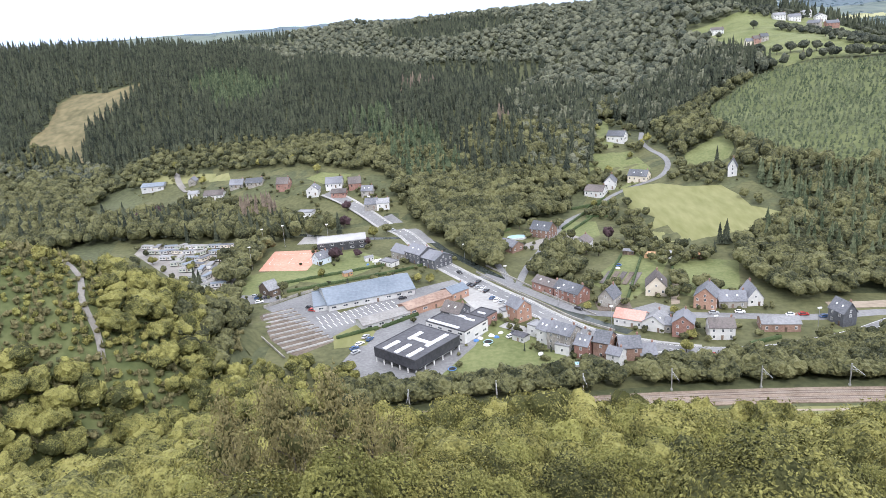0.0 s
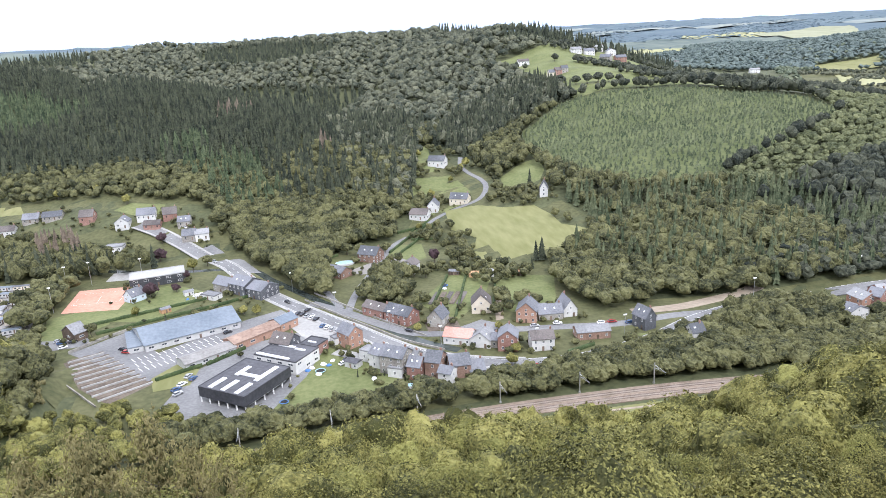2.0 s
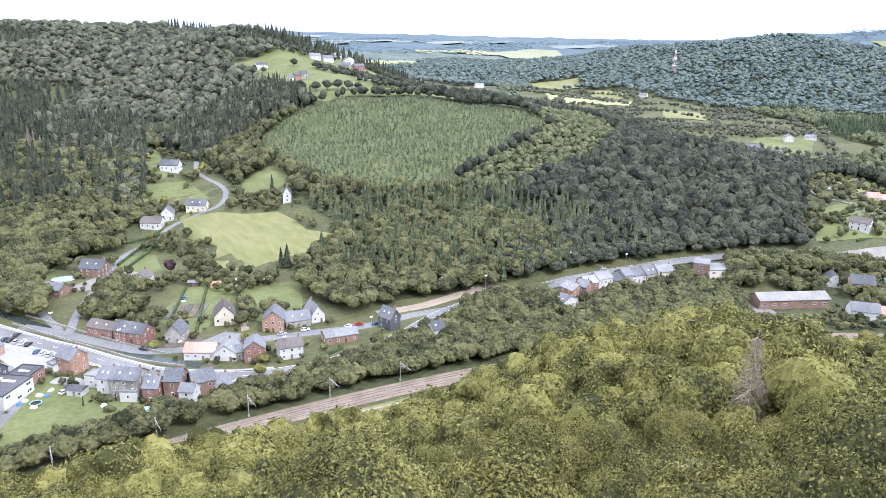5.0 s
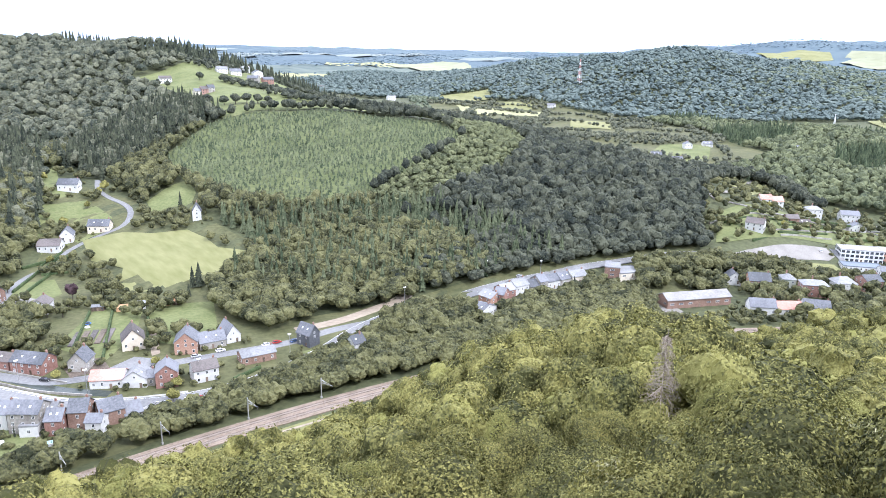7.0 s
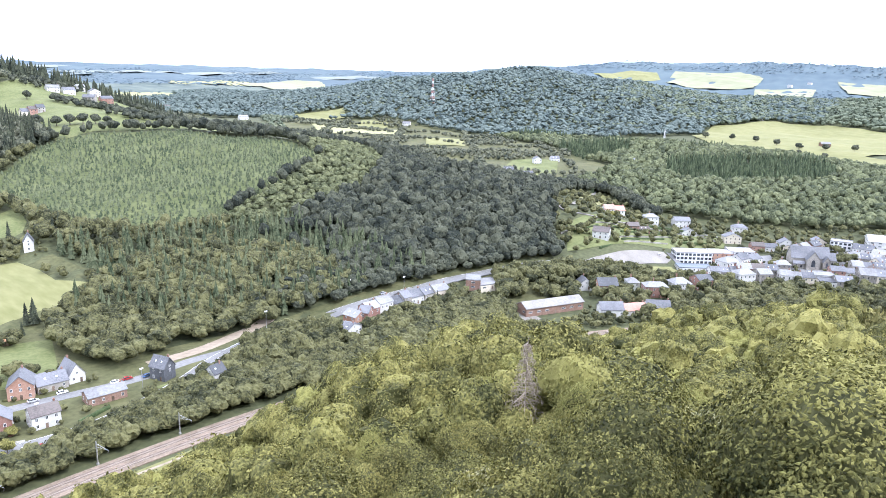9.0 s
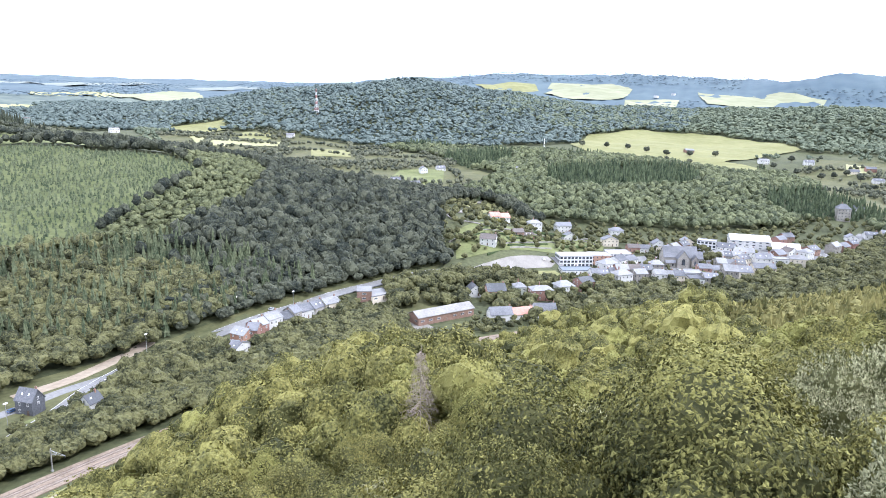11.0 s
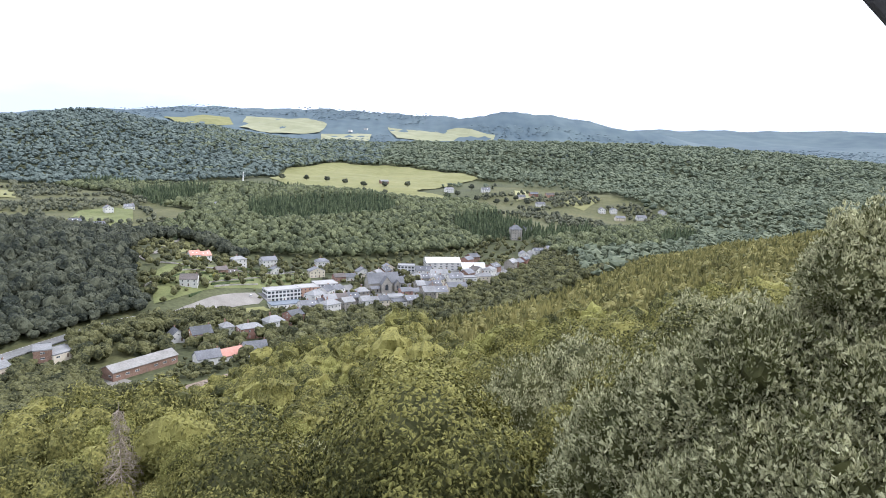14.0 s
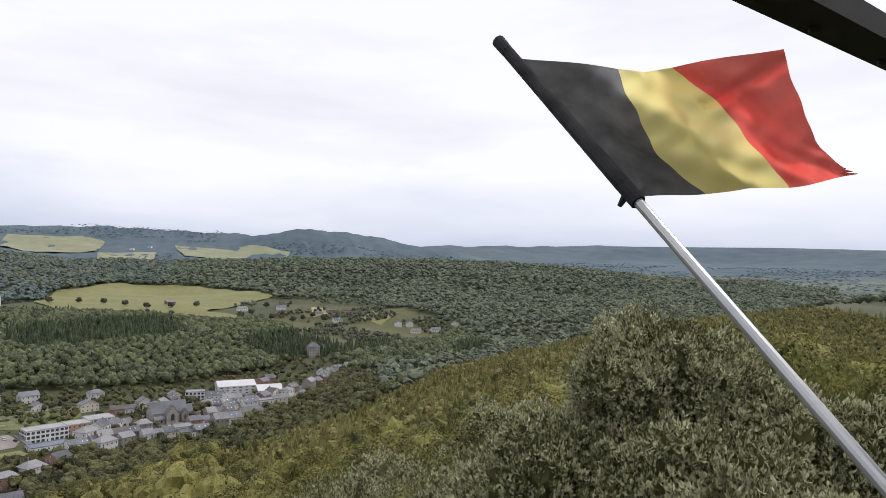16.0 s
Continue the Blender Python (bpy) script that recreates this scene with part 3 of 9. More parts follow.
def broadleaf(r, lobes=7, cards=110, size=0.11, squat=0.5, core=0.93, low=0.28, lump=1.0, tuft=1, crown_shade=False, toss=0.45):
    """A crown one metre high and about as wide: lobes inside, leaf clumps round them.
    Gives corners, triangles and how many of these are in the painted shade colour."""
    out, ctr, nor = [], [], []
    iv, itf = ico()
    for k in range(lobes):
        a, h = r.uniform(0, 6.28), r.uniform(0, 1) ** 0.8
        off = squat * 0.62 * np.sqrt(max(0.05, 1 - (2 * h - 0.75) ** 2)) * (0.35 + 0.65 * r.uniform())
        c = np.array([off * np.cos(a), off * np.sin(a), low + (0.80 - low) * h])
        rad = r.uniform(0.15, 0.23) * (1.15 - 0.35 * h) * lump
        v = iv * rad * r.uniform(0.82, 1.14, (len(iv), 1)) * (1, 1, 0.85)
        if core > 0.1:
            out.append((v * core + c, itf))
        m = max(3, cards // lobes)
        n_t = max(2, m // tuft)
        d = r.normal(0, 1, (n_t, 3))
        d[:, 2] += 0.35
        d /= np.linalg.norm(d, axis=1, keepdims=True)
        tip = c + d * (1, 1, 0.85) * rad * r.uniform(min(0.86, max(core, 0.35)), 1.16 if tuft == 1 else 1.28, (n_t, 1))
        d, tip = np.repeat(d, tuft, 0), np.repeat(tip, tuft, 0)
        if tuft > 1:
            tip = tip + r.normal(0, 0.85 * size, tip.shape) + d * size * r.uniform(-1.2, 1.0, (len(tip), 1))
        ctr.append(tip)
        nor.append(d)
    if cards:
        out.append(leaf_cards(r, np.concatenate(ctr), np.concatenate(nor), size, toss, 0.62 if tuft == 1 else 0.55))
    v, f = join(out)
    return v, f, (20 * lobes if crown_shade and core > 0.1 else 0)


def ball(level):
    """The directions and triangles of an evenly divided ball."""
    v, f = ico()
    for _ in range(level):
        seen, out, v = {}, [], list(map(tuple, v))

        def mid(i, j):
            key = (min(i, j), max(i, j))
            if key not in seen:
                m = np.array(v[i]) + np.array(v[j])
                v.append(tuple(m / np.linalg.norm(m)))
                seen[key] = len(v) - 1
            return seen[key]
        for a, b, c in f:
            ab, bc, ca = mid(a, b), mid(b, c), mid(c, a)
            out += [(a, ab, ca), (b, bc, ab), (c, ca, bc), (ab, bc, ca)]
        v, f = np.array(v), np.array(out)
    return v, f


def billow(r, lobes=8, cards=24, size=0.09, level=1, lump=1.0, tall=1.0, low=0.12, rag=0.16, wide=0.92, inner=0.0):
    """A crown one metre high and about as wide: a billowing mass of leaf lobes with clumps standing off it."""
    d = r.normal(0, 1, (lobes, 3))
    d[:, 2] = np.abs(d[:, 2]) * 0.9 - 0.25
    d /= np.linalg.norm(d, axis=1, keepdims=True)
    c = d * r.uniform(0.19, 0.29, (lobes, 1))
    rad = r.uniform(0.15, 0.23, lobes) * lump

    def reach(q):
        b = q @ c.T
        disc = rad ** 2 - (c ** 2).sum(1) + b * b
        return np.maximum(0.27, np.where(disc > 0, b + np.sqrt(np.maximum(disc, 0)), 0).max(1))
    v, f = ball(level)
    scale = np.array((wide, wide, 1.0 * tall))
    hull = v * reach(v)[:, None] * r.uniform(1 - rag, 1 + rag * 0.7, (len(v), 1)) * scale + (0, 0, 0.52)
    keep = (hull[f][:, :, 2] > low).all(1)
    out = [(hull, f[keep])]
    if cards:
        q = r.normal(0, 1, (cards, 3))
        q[:, 2] = np.abs(q[:, 2]) - 0.2
        q /= np.linalg.norm(q, axis=1, keepdims=True)
        out.append(leaf_cards(r, q * reach(q)[:, None] * r.uniform(0.92, 1.16, (cards, 1)) * scale + (0, 0, 0.52), q, size, 0.42))
    # the shrunken hull is drawn in the painted shade colour
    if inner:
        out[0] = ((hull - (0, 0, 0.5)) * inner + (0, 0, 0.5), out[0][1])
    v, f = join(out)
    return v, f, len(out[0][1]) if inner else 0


def leaf_blades(r, roots, dirs, faces, length, slim=0.42):
    """Narrow leaves that grow from roots along dirs, each a folded kite."""
    n = len(roots)
    d = dirs / np.linalg.norm(dirs, axis=1, keepdims=True)
    w = np.cross(d, faces + r.normal(0, 0.45, (n, 3)))
    w /= np.linalg.norm(w, axis=1, keepdims=True) + 1e-9
    s = length * r.uniform(0.7, 1.3, (n, 1))
    up = np.cross(d, w) * s * 0.10
    v = np.stack([roots, roots + d * s * 0.55 + w * s * slim * 0.5 + up, roots + d * s, roots + d * s * 0.55 - w * s * slim * 0.5 + up], 1).reshape(-1, 3)
    k = np.arange(n)[:, None] * 4
    return v, np.concatenate([k + (0, 1, 2), k + (0, 2, 3)])


def rosette_crown(r, tips, leaves, length, lobes=26):
    """A whitebeam's crown one metre high: an inner mass in painted shade colour with rosettes of upright leaves all
    over it.
    """
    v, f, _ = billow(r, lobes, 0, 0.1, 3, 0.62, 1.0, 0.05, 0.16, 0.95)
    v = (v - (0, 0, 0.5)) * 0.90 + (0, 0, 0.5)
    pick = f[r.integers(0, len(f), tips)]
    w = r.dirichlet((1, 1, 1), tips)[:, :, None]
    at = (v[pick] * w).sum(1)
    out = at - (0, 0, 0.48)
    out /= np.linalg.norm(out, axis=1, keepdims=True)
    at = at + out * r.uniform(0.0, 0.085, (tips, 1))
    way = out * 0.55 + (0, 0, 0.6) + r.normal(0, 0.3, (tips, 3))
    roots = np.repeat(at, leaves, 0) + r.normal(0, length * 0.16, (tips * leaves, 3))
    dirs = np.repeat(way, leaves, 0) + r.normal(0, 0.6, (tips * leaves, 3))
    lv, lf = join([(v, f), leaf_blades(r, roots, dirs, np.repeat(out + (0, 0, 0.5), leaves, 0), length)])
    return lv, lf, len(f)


def scatter(mask, x0, x1, y0, y1, spacing, r):
    """Jittered even points where mask(x, y) is true."""
    gx, gy = np.meshgrid(np.arange(x0, x1, spacing), np.arange(y0, y1, spacing * 0.9))
    gx = gx + (np.arange(gx.shape[0])[:, None] % 2) * spacing * 0.5
    x = (gx + r.uniform(-0.42, 0.42, gx.shape) * spacing).ravel()
    y = (gy + r.uniform(-0.42, 0.42, gy.shape) * spacing).ravel()
    k = mask(x, y)
    return x[k], y[k]


def wood(name, label, x, y, height, shapes, mat, wide=1.0, sink=0.3, kind="stuff", category="trees", smooth=False):
    """Many trees joined into one: each a turned and scaled copy of one of the shapes."""
    if len(x) == 0:
        return None
    r = np.random.default_rng(len(x))
    z = land(x, y) - sink
    h = np.broadcast_to(height, x.shape) * r.uniform(0.78, 1.18, x.shape)
    which, turn = r.integers(0, len(shapes), len(x)), r.uniform(0, 6.28, len(x))
    vs, fs, base = [], [], 0
    inner = []
    for s, shape in enumerate(shapes):
        sv, sf = shape[:2]
        k = np.flatnonzero(which == s)
        if len(k) == 0:
            continue
        c, sn = np.cos(turn[k])[:, None], np.sin(turn[k])[:, None]
        w = (h[k] * wide * r.uniform(0.85, 1.2, len(k)))[:, None]
        vx = (sv[:, 0] * c - sv[:, 1] * sn) * w + x[k][:, None]
        vy = (sv[:, 0] * sn + sv[:, 1] * c) * w + y[k][:, None]
        vz = sv[:, 2][None] * h[k][:, None] + z[k][:, None]
        vs.append(np.stack([vx, vy, vz], -1).reshape(-1, 3))
        fs.append((np.arange(len(k))[:, None, None] * len(sv) + sf[None]).reshape(-1, 3) + base)
        base += len(k) * len(sv)
        inner.append(np.tile(np.arange(len(sf)) < (shape[2] if len(shape) > 2 else 0), len(k)))
    ob = new(name, tri_mesh(name, np.concatenate(vs), np.concatenate(fs), [mat, M["crown_shade"]], smooth, np.concatenate(inner)))
    return tagged(ob, label, category, kind=kind)


SPRUCES = [conifer(rng, 6, 5, 0.17) for _ in range(6)]
SPRUCES_FAR = [conifer(rng, 4, 4) for _ in range(4)]
YOUNG = [conifer(rng, 3, 4, 0.30) for _ in range(4)]
CROWNS = [billow(rng, 18, 260, 0.050, 2, 0.8, 1.0, 0.15, 0.18, 0.98) for _ in range(6)]
CROWNS_VALLEY = [billow(rng, 14, 110, 0.066, 2, 0.85, 1.0, 0.08, 0.18, 0.98) for _ in range(6)]
CROWNS_HALF = [billow(rng, 10, 60, 0.085, 2, 0.95) for _ in range(5)]
CROWNS_MID = [billow(rng, 22, 1150, 0.044, 2, 0.78, 1.0, 0.15, 0.10, 0.98) for _ in range(6)]
CROWNS_FAR = [billow(rng, 9, 42, 0.11, 1) for _ in range(7)]
CROWNS_THREE = [billow(rng, 7, 20, 0.14, 1) for _ in range(6)]
CROWNS_TINY = [billow(rng, 5, 7, 0.26, 0, 1.1, 1.0, -1.0, 0.22, 1.1) for _ in range(6)]
SAPLINGS = [billow(rng, 6, 46, 0.15, 1, 0.8, 1.0, 0.1, 0.25, 0.72) for _ in range(6)]
CROWNS_DOT = [broadleaf(rng, 1, 0, 0.3) for _ in range(4)]

# ---------------------------------------------------------------- ground
gx, gy = axis(-520, 800, 7.0, 5600), axis(-260, 800, 7.0, 5600)
GX, GY = np.meshgrid(gx, gy)
GZ = land(GX, GY)
nx, ny = len(gx), len(gy)
idx = np.arange(nx * ny).reshape(ny, nx)
quads = np.stack([idx[:-1, :-1], idx[:-1, 1:], idx[1:, 1:], idx[1:, :-1]], -1).reshape(-1, 4)
# ground past 1750 m and 2700 m takes the haze-tinted colours
ground = new("ground", tri_mesh("ground", np.column_stack([GX.ravel(), GY.ravel(), GZ.ravel()]), np.concatenate([quads[:, (0, 1, 2)], quads[:, (0, 2, 3)]]), [M["ground"], M["hazed_land"], M["hazed_horizon"]], True, np.digitize(np.hypot(*np.tile(np.stack([GX[:-1, :-1], GY[:-1, :-1]]).reshape(2, -1), 2)), (1750, 2700))))
tagged(ground, "rough green grassland rolling over valley and hills", "ground", kind="structure")

# ---------------------------------------------------------------- roads, river, railway, yards
MAIN = [(-84, 522), (-70, 508), (-57, 492), (-42, 472), (-24, 445), (-4, 385), (22, 335), (35, 314), (46, 294), (60, 273), (82, 257), (98, 250), (125, 247), (160, 254), (190, 266), (222, 272), (262, 268), (300, 261), (345, 249), (392, 230), (432, 202), (470, 172), (500, 120), (545, 70), (610, 20), (700, -30), (800, -60)]
STREET = [(20, 356), (35, 336), (50, 312), (62, 297), (80, 290), (96, 287), (125, 280), (154, 273), (180, 273), (200, 270)]
LANE = [(36, 334), (44, 360), (56, 388), (70, 420), (85, 449), (104, 468), (120, 480), (138, 487), (158, 494), (170, 512), (172, 535), (168, 570), (176, 600)]
RIVER = [(-110, 470), (-60, 445), (-14, 432), (2, 402), (20, 366), (36, 335), (50, 310), (62, 288), (76, 272)]
RAIL = [(-70, 211), (0, 216), (50, 217), (100, 214), (150, 208), (200, 198), (260, 180), (330, 145), (400, 90), (470, 10)]

strip("main_road", MAIN, 8.0, M["asphalt"], 0.14, "worn pale grey asphalt main road through the valley", "road")
strip("pavement", MAIN[:14], 1.6, M["concrete"], 0.24, "pale concrete pavement beside the main road", "pavement", offset=4.9)
strip("pavement_far", MAIN[:12], 1.4, M["concrete"], 0.24, "pale concrete pavement across the main road", "pavement", offset=-4.8)
strip("street", STREET, 6.0, M["asphalt"], 0.12, "grey asphalt village street along the houses", "road")
strip("lane", LANE, 4.0, M["asphalt"], 0.25, "narrow asphalt lane climbing the side valley", "road")
strip("river", RIVER, 5.0, M["water"], 0.04, "dark shallow river in its stone channel", "water")
strip("track_bed", RAIL, 10.0, M["ballast"], 0.35, "rust-brown ballast bed of a double railway", "railway", thick=1.2)
strip("earth_bank", [(166, 284), (190, 281), (215, 284), (240, 288)], 7.0, M["earth"], 0.2, "bare brown earth verge at the wood's foot", "ground")
strip("railway_verge", [(-40, 206), (40, 206.5), (100, 203), (160, 195.5), (220, 180)], 7.0, M["meadow"], 0.22, "dry yellow-green grass verge below the railway", "field")
strip("verge_path", [(-10, 207.5), (40, 208), (100, 204.5), (160, 197)], 1.2, M["earth"], 0.3, "worn pale path along the railway", "path")

line = smooth_line(MAIN, 3.0)
tan = np.gradient(line, axis=0)
tan /= np.linalg.norm(tan, axis=1, keepdims=True)
side = np.stack([tan[:, 1], -tan[:, 0]], 1)


def bars(name, centres, dirs, length, width, mat, label, z=None, lift=0.2, category="marking", kind="structure", deep=0.0):
    """Many flat bars in one sheet: painted lines, sleepers."""
    centres, dirs = np.asarray(centres, float), np.asarray(dirs, float)
    dirs = dirs / np.linalg.norm(dirs, axis=1, keepdims=True)
    nrm = np.stack([-dirs[:, 1], dirs[:, 0]], 1)
    vs, fs = [], []
    zz = land(centres[:, 0], centres[:, 1]) + lift
    for i, (c, d_, n_) in enumerate(zip(centres, dirs, nrm)):
        for a_, b_ in ((-1, -1), (1, -1), (1, 1), (-1, 1)):
            q = c + d_ * a_ * length / 2 + n_ * b_ * width / 2
            vs.append((q[0], q[1], zz[i]))
        fs.append((4 * i, 4 * i + 1, 4 * i + 2, 4 * i + 3))
    ob = new(name, mesh_of(name, vs, fs, [mat]))
    return tagged(ob, label, category, kind=kind)


k = np.arange(4, len(line) - 2, 3)
bars("centre_line", line[k], tan[k], 3.4, 0.2, M["paint_white"], "dashed white centre line of the main road", lift=0.165)
for o in (-3.7, 3.7):
    k = np.arange(1, len(line) - 1)
    bars("edge_line", line[k] + side[k] * o, tan[k], 3.1, 0.16, M["paint_white"], "white edge line along the main road", lift=0.165)

# rails and sleepers of two tracks
rl = smooth_line(RAIL, 0.7)
rt = np.gradient(rl, axis=0)
rt /= np.linalg.norm(rt, axis=1, keepdims=True)
rs = np.stack([rt[:, 1], -rt[:, 0]], 1)
for o in (-2.0, 2.0):
    bars("sleepers", rl + rs * o, rs, 2.5, 0.3, M["sleeper"], "weathered sleepers of one railway track", lift=0.39, category="sleepers", kind="stuff")
    for q in (-0.75, 0.75):
        strip("rail", RAIL, 0.16, M["rail_steel"], 0.52, "rusty steel rail of the railway", "rail", offset=o + q, thick=0.15)

# yards and plots
patch("valley_turf", [(-280, 700), (-190, 665), (-120, 650), (-60, 610), (-30, 540), (0, 470), (40, 440), (84, 452), (104, 484), (112, 540), (128, 600), (150, 610), (172, 560), (200, 490), (205, 390), (165, 350), (160, 300), (230, 285), (330, 268), (430, 225), (420, 190), (330, 190), (200, 225), (60, 226), (-40, 232), (-110, 300), (-150, 380), (-220, 450)], M["turf"], 0.035, "green valley grass between houses and gardens", "field", 14)
patch("supermarket_yard", [(-92, 332), (-70, 350), (-52, 318), (-12, 345), (4, 352), (16, 328), (-8, 318), (-22, 306), (-52, 288)], M["asphalt"], 0.10, "pale asphalt car park of the supermarket", "car park")
patch("workshop_yard", [(-46, 262), (-36, 290), (-16, 312), (10, 318), (22, 300), (10, 270), (-8, 241), (-24, 236)], M["asphalt"], 0.09, "grey yard round the dark warehouse", "yard")
patch("roadside_yard", [(2, 342), (14, 352), (36, 312), (28, 298), (14, 306)], M["concrete"], 0.13, "pale concrete parking strip beside the road", "car park")
patch("lay_by", [(-34, 482), (-14, 452), (-4, 420), (-14, 424), (-26, 448), (-42, 478)], M["asphalt"], 0.09, "asphalt lay-by beside the main road", "car park")
patch("school_lot", [(440, 194), (444, 199), (456, 197), (482, 188), (522, 171), (515, 162), (502, 161), (479, 172), (452, 187)], M["gravel"], 0.35, "broad pale gravel sports ground", "yard")
patch("manor_court", [(46, 402), (60, 412), (78, 420), (84, 408), (66, 394), (52, 392)], M["gravel"], 0.12, "pale gravel court of the brick manor", "yard")
patch("hall_yard", [(306, 196), (336, 214), (352, 200), (338, 172), (318, 160)], M["gravel"], 0.12, "pale gravel yard beside the brick hall", "yard")
patch("tennis_court", [(-108, 391), (-106, 428), (-73, 424), (-79, 386)], M["clay"], 0.14, "orange clay tennis courts", "court")
patch("training_court", [(-94, 440), (-92, 456), (-76, 455), (-78, 438)], M["concrete"], 0.12, "pale hard court beside the trees", "court")
patch("caravan_park", [(-202, 446), (-204, 462), (-125, 446), (-120, 405), (-118, 366), (-140, 360), (-160, 392)], M["gravel"], 0.08, "gravel pitches of the caravan park", "yard")
strip("park_drive", [(-140, 300), (-138, 330), (-132, 365), (-130, 400)], 4.5, M["gravel"], 0.2, "pale gravel drive to the caravan park", "road")
strip("chalet_drive", [(-118, 350), (-100, 345), (-86, 346)], 12.0, M["asphalt"], 0.1, "asphalt forecourt of the timber barn", "yard")
for a_ in (("lawn", [(-8, 250), (14, 282), (22, 296), (30, 286), (42, 266), (56, 250), (40, 240), (10, 238)]),
           ("lawn", [(72, 334), (106, 378), (122, 362), (106, 328), (84, 304)]),
           ("lawn", [(106, 314), (125, 362), (154, 348), (136, 304), (116, 302)]),
           ("lawn", [(-84, 398), (-72, 412), (-54, 418), (-30, 392), (-60, 360), (-90, 372)]),
           ("lawn", [(66, 426), (84, 444), (100, 440), (96, 410), (86, 404)]),
           ("lawn", [(104, 482), (112, 539), (129, 597), (131, 651), (150, 690), (165, 680), (150, 606), (146, 575), (155, 553), (158, 514), (142, 492)]),
           ("lawn", [(185, 521), (209, 541), (227, 544), (216, 506), (207, 493), (185, 486), (179, 495)]),
           ("lawn", [(-176, 655), (-112, 640), (-80, 640), (-80, 612), (-130, 622), (-200, 640)]),
           ("lawn", [(-116, 345), (-112, 385), (-84, 396), (-80, 365), (-95, 350)]),
           ("lawn", [(152, 260), (180, 258), (200, 258), (196, 240), (180, 240)]),
           ("lawn", [(20, 412), (38, 432), (48, 424), (40, 404)])):
    patch(a_[0], a_[1], M["lawn"], 0.06 + 0.001 * abs(a_[1][0][0]) % 0.05, "mown green garden lawn", "lawn")
patch("town_paving", [(486, 128), (520, 152), (560, 136), (600, 108), (660, 78), (726, 22), (712, -30), (640, -4), (560, 48), (500, 100)], M["asphalt"], 0.16, "grey paved streets and yards of the town", "pavement")
patch("yellow_plot", [(-52, 291), (-42, 303), (-33, 293), (-36, 279), (-50, 278)], M["meadow"], 0.14, "yellowing weedy plot beside the shed", "field")
patch("hill_meadow", [(640, 312), (720, 318), (690, 280), (600, 262)], M["meadow"], 0.5, "steep pale meadow above the town", "field", 12)
patch("school_bank", [(440, 191), (470, 173), (500, 157), (494, 148), (473, 141), (424, 184)], M["meadow"], 0.26, "rough grassy bank below the sports ground", "field")
strip("garden_path", [(511, 248), (532, 264), (594, 275), (660, 296), (710, 313)], 4.0, M["gravel"], 0.7, "pale gravel track climbing above the gardens", "path")
strip("terrace_path", [(511, 248), (538, 225), (569, 213), (607, 196), (640, 170)], 3.5, M["gravel"], 0.6, "pale track between the garden terraces", "path")
strip("school_drive", [(526, 168), (506, 148), (487, 130)], 4.5, M["asphalt"], 0.42, "asphalt drive from the sports ground to the school", "road")
strip("hill_track", [(-238, 645), (-230, 624), (-222, 608), (-212, 593)], 5.0, M["gravel"], 0.3, "pale farm track through the valley meadow", "path")
patch("valley_meadow", [(-300, 680), (-246, 642), (-180, 609), (-173, 589), (-242, 626), (-290, 658)], M["meadow"], 0.16, "sunlit pale meadow behind the village", "field")
patch("valley_meadow", [(-103, 550), (-92, 560), (-67, 548), (-70, 533), (-87, 536)], M["lawn"], 0.15, "green meadow behind the white house", "field")
patch("terrace_meadow", [(446, 214), (490, 236), (546, 236), (610, 200), (646, 156), (596, 146), (530, 176)], M["lawn"], 0.28, "terraced green gardens above the town", "field", 10)
patch("house_drive", [(112.4, 331.3), (116.6, 331.9), (105.8, 297.9), (101.8, 297.4)], M["earth"], 0.16, "pinkish gravel drive beside the villa", "drive")
patch("house_yard", [(82.5, 295.9), (95.7, 301.3), (103.5, 291.9), (98.2, 281.4), (86.6, 279.8)], M["asphalt"], 0.15, "grey yard before the villa", "yard")
patch("kitchen_garden", [(69.2, 311.1), (84.9, 309.4), (83.7, 295.6), (68.4, 296.2)], M["soil"], 0.15, "dug kitchen garden beside the stone house", "garden")
patch("terrace_yard", [(26, 292), (38, 282), (47, 272), (43, 268), (30, 280), (22, 288)], M["concrete"], 0.16, "pale back yards of the terraced houses", "yard")
strip("garden_walk", [(34.1, 241.7), (42.2, 250.8), (51.6, 258.4)], 1.0, M["gravel"], 0.2, "narrow pale path across the lawn", "path")
strip("side_lane", [(30.9, 424), (26.7, 396), (30.3, 364.8), (33.8, 342)], 3.5, M["asphalt"], 0.2, "narrow lane to the brick outbuilding", "road")
# parking bays
bx = []
u = Vector((0.934, 0.358))
for row in range(3):
    for i in range(15):
        c = Vector((-58, 303)) + u * (i * 2.7) + Vector((-0.358, 0.934)) * (row * 6.0 - 1.0)
        bx.append((c.x, c.y))
bars("parking_bay_lines", bx, [(-0.5, 0.85)] * len(bx), 4.6, 0.28, M["paint_white"], "white painted parking bay lines", lift=0.135)
bars("court_lines", [(-100, 402), (-97, 420), (-86, 401), (-84, 419), (-104, 408), (-92, 407), (-80, 406)], [(1, -0.1), (1, -0.1), (1, -0.1), (1, -0.1), (0.05, 1), (0.05, 1), (0.1, 1)], 11.0, 0.12, M["paint_white"], "white lines of the tennis courts", lift=0.17)

# ---------------------------------------------------------------- houses and halls
PANE = {}


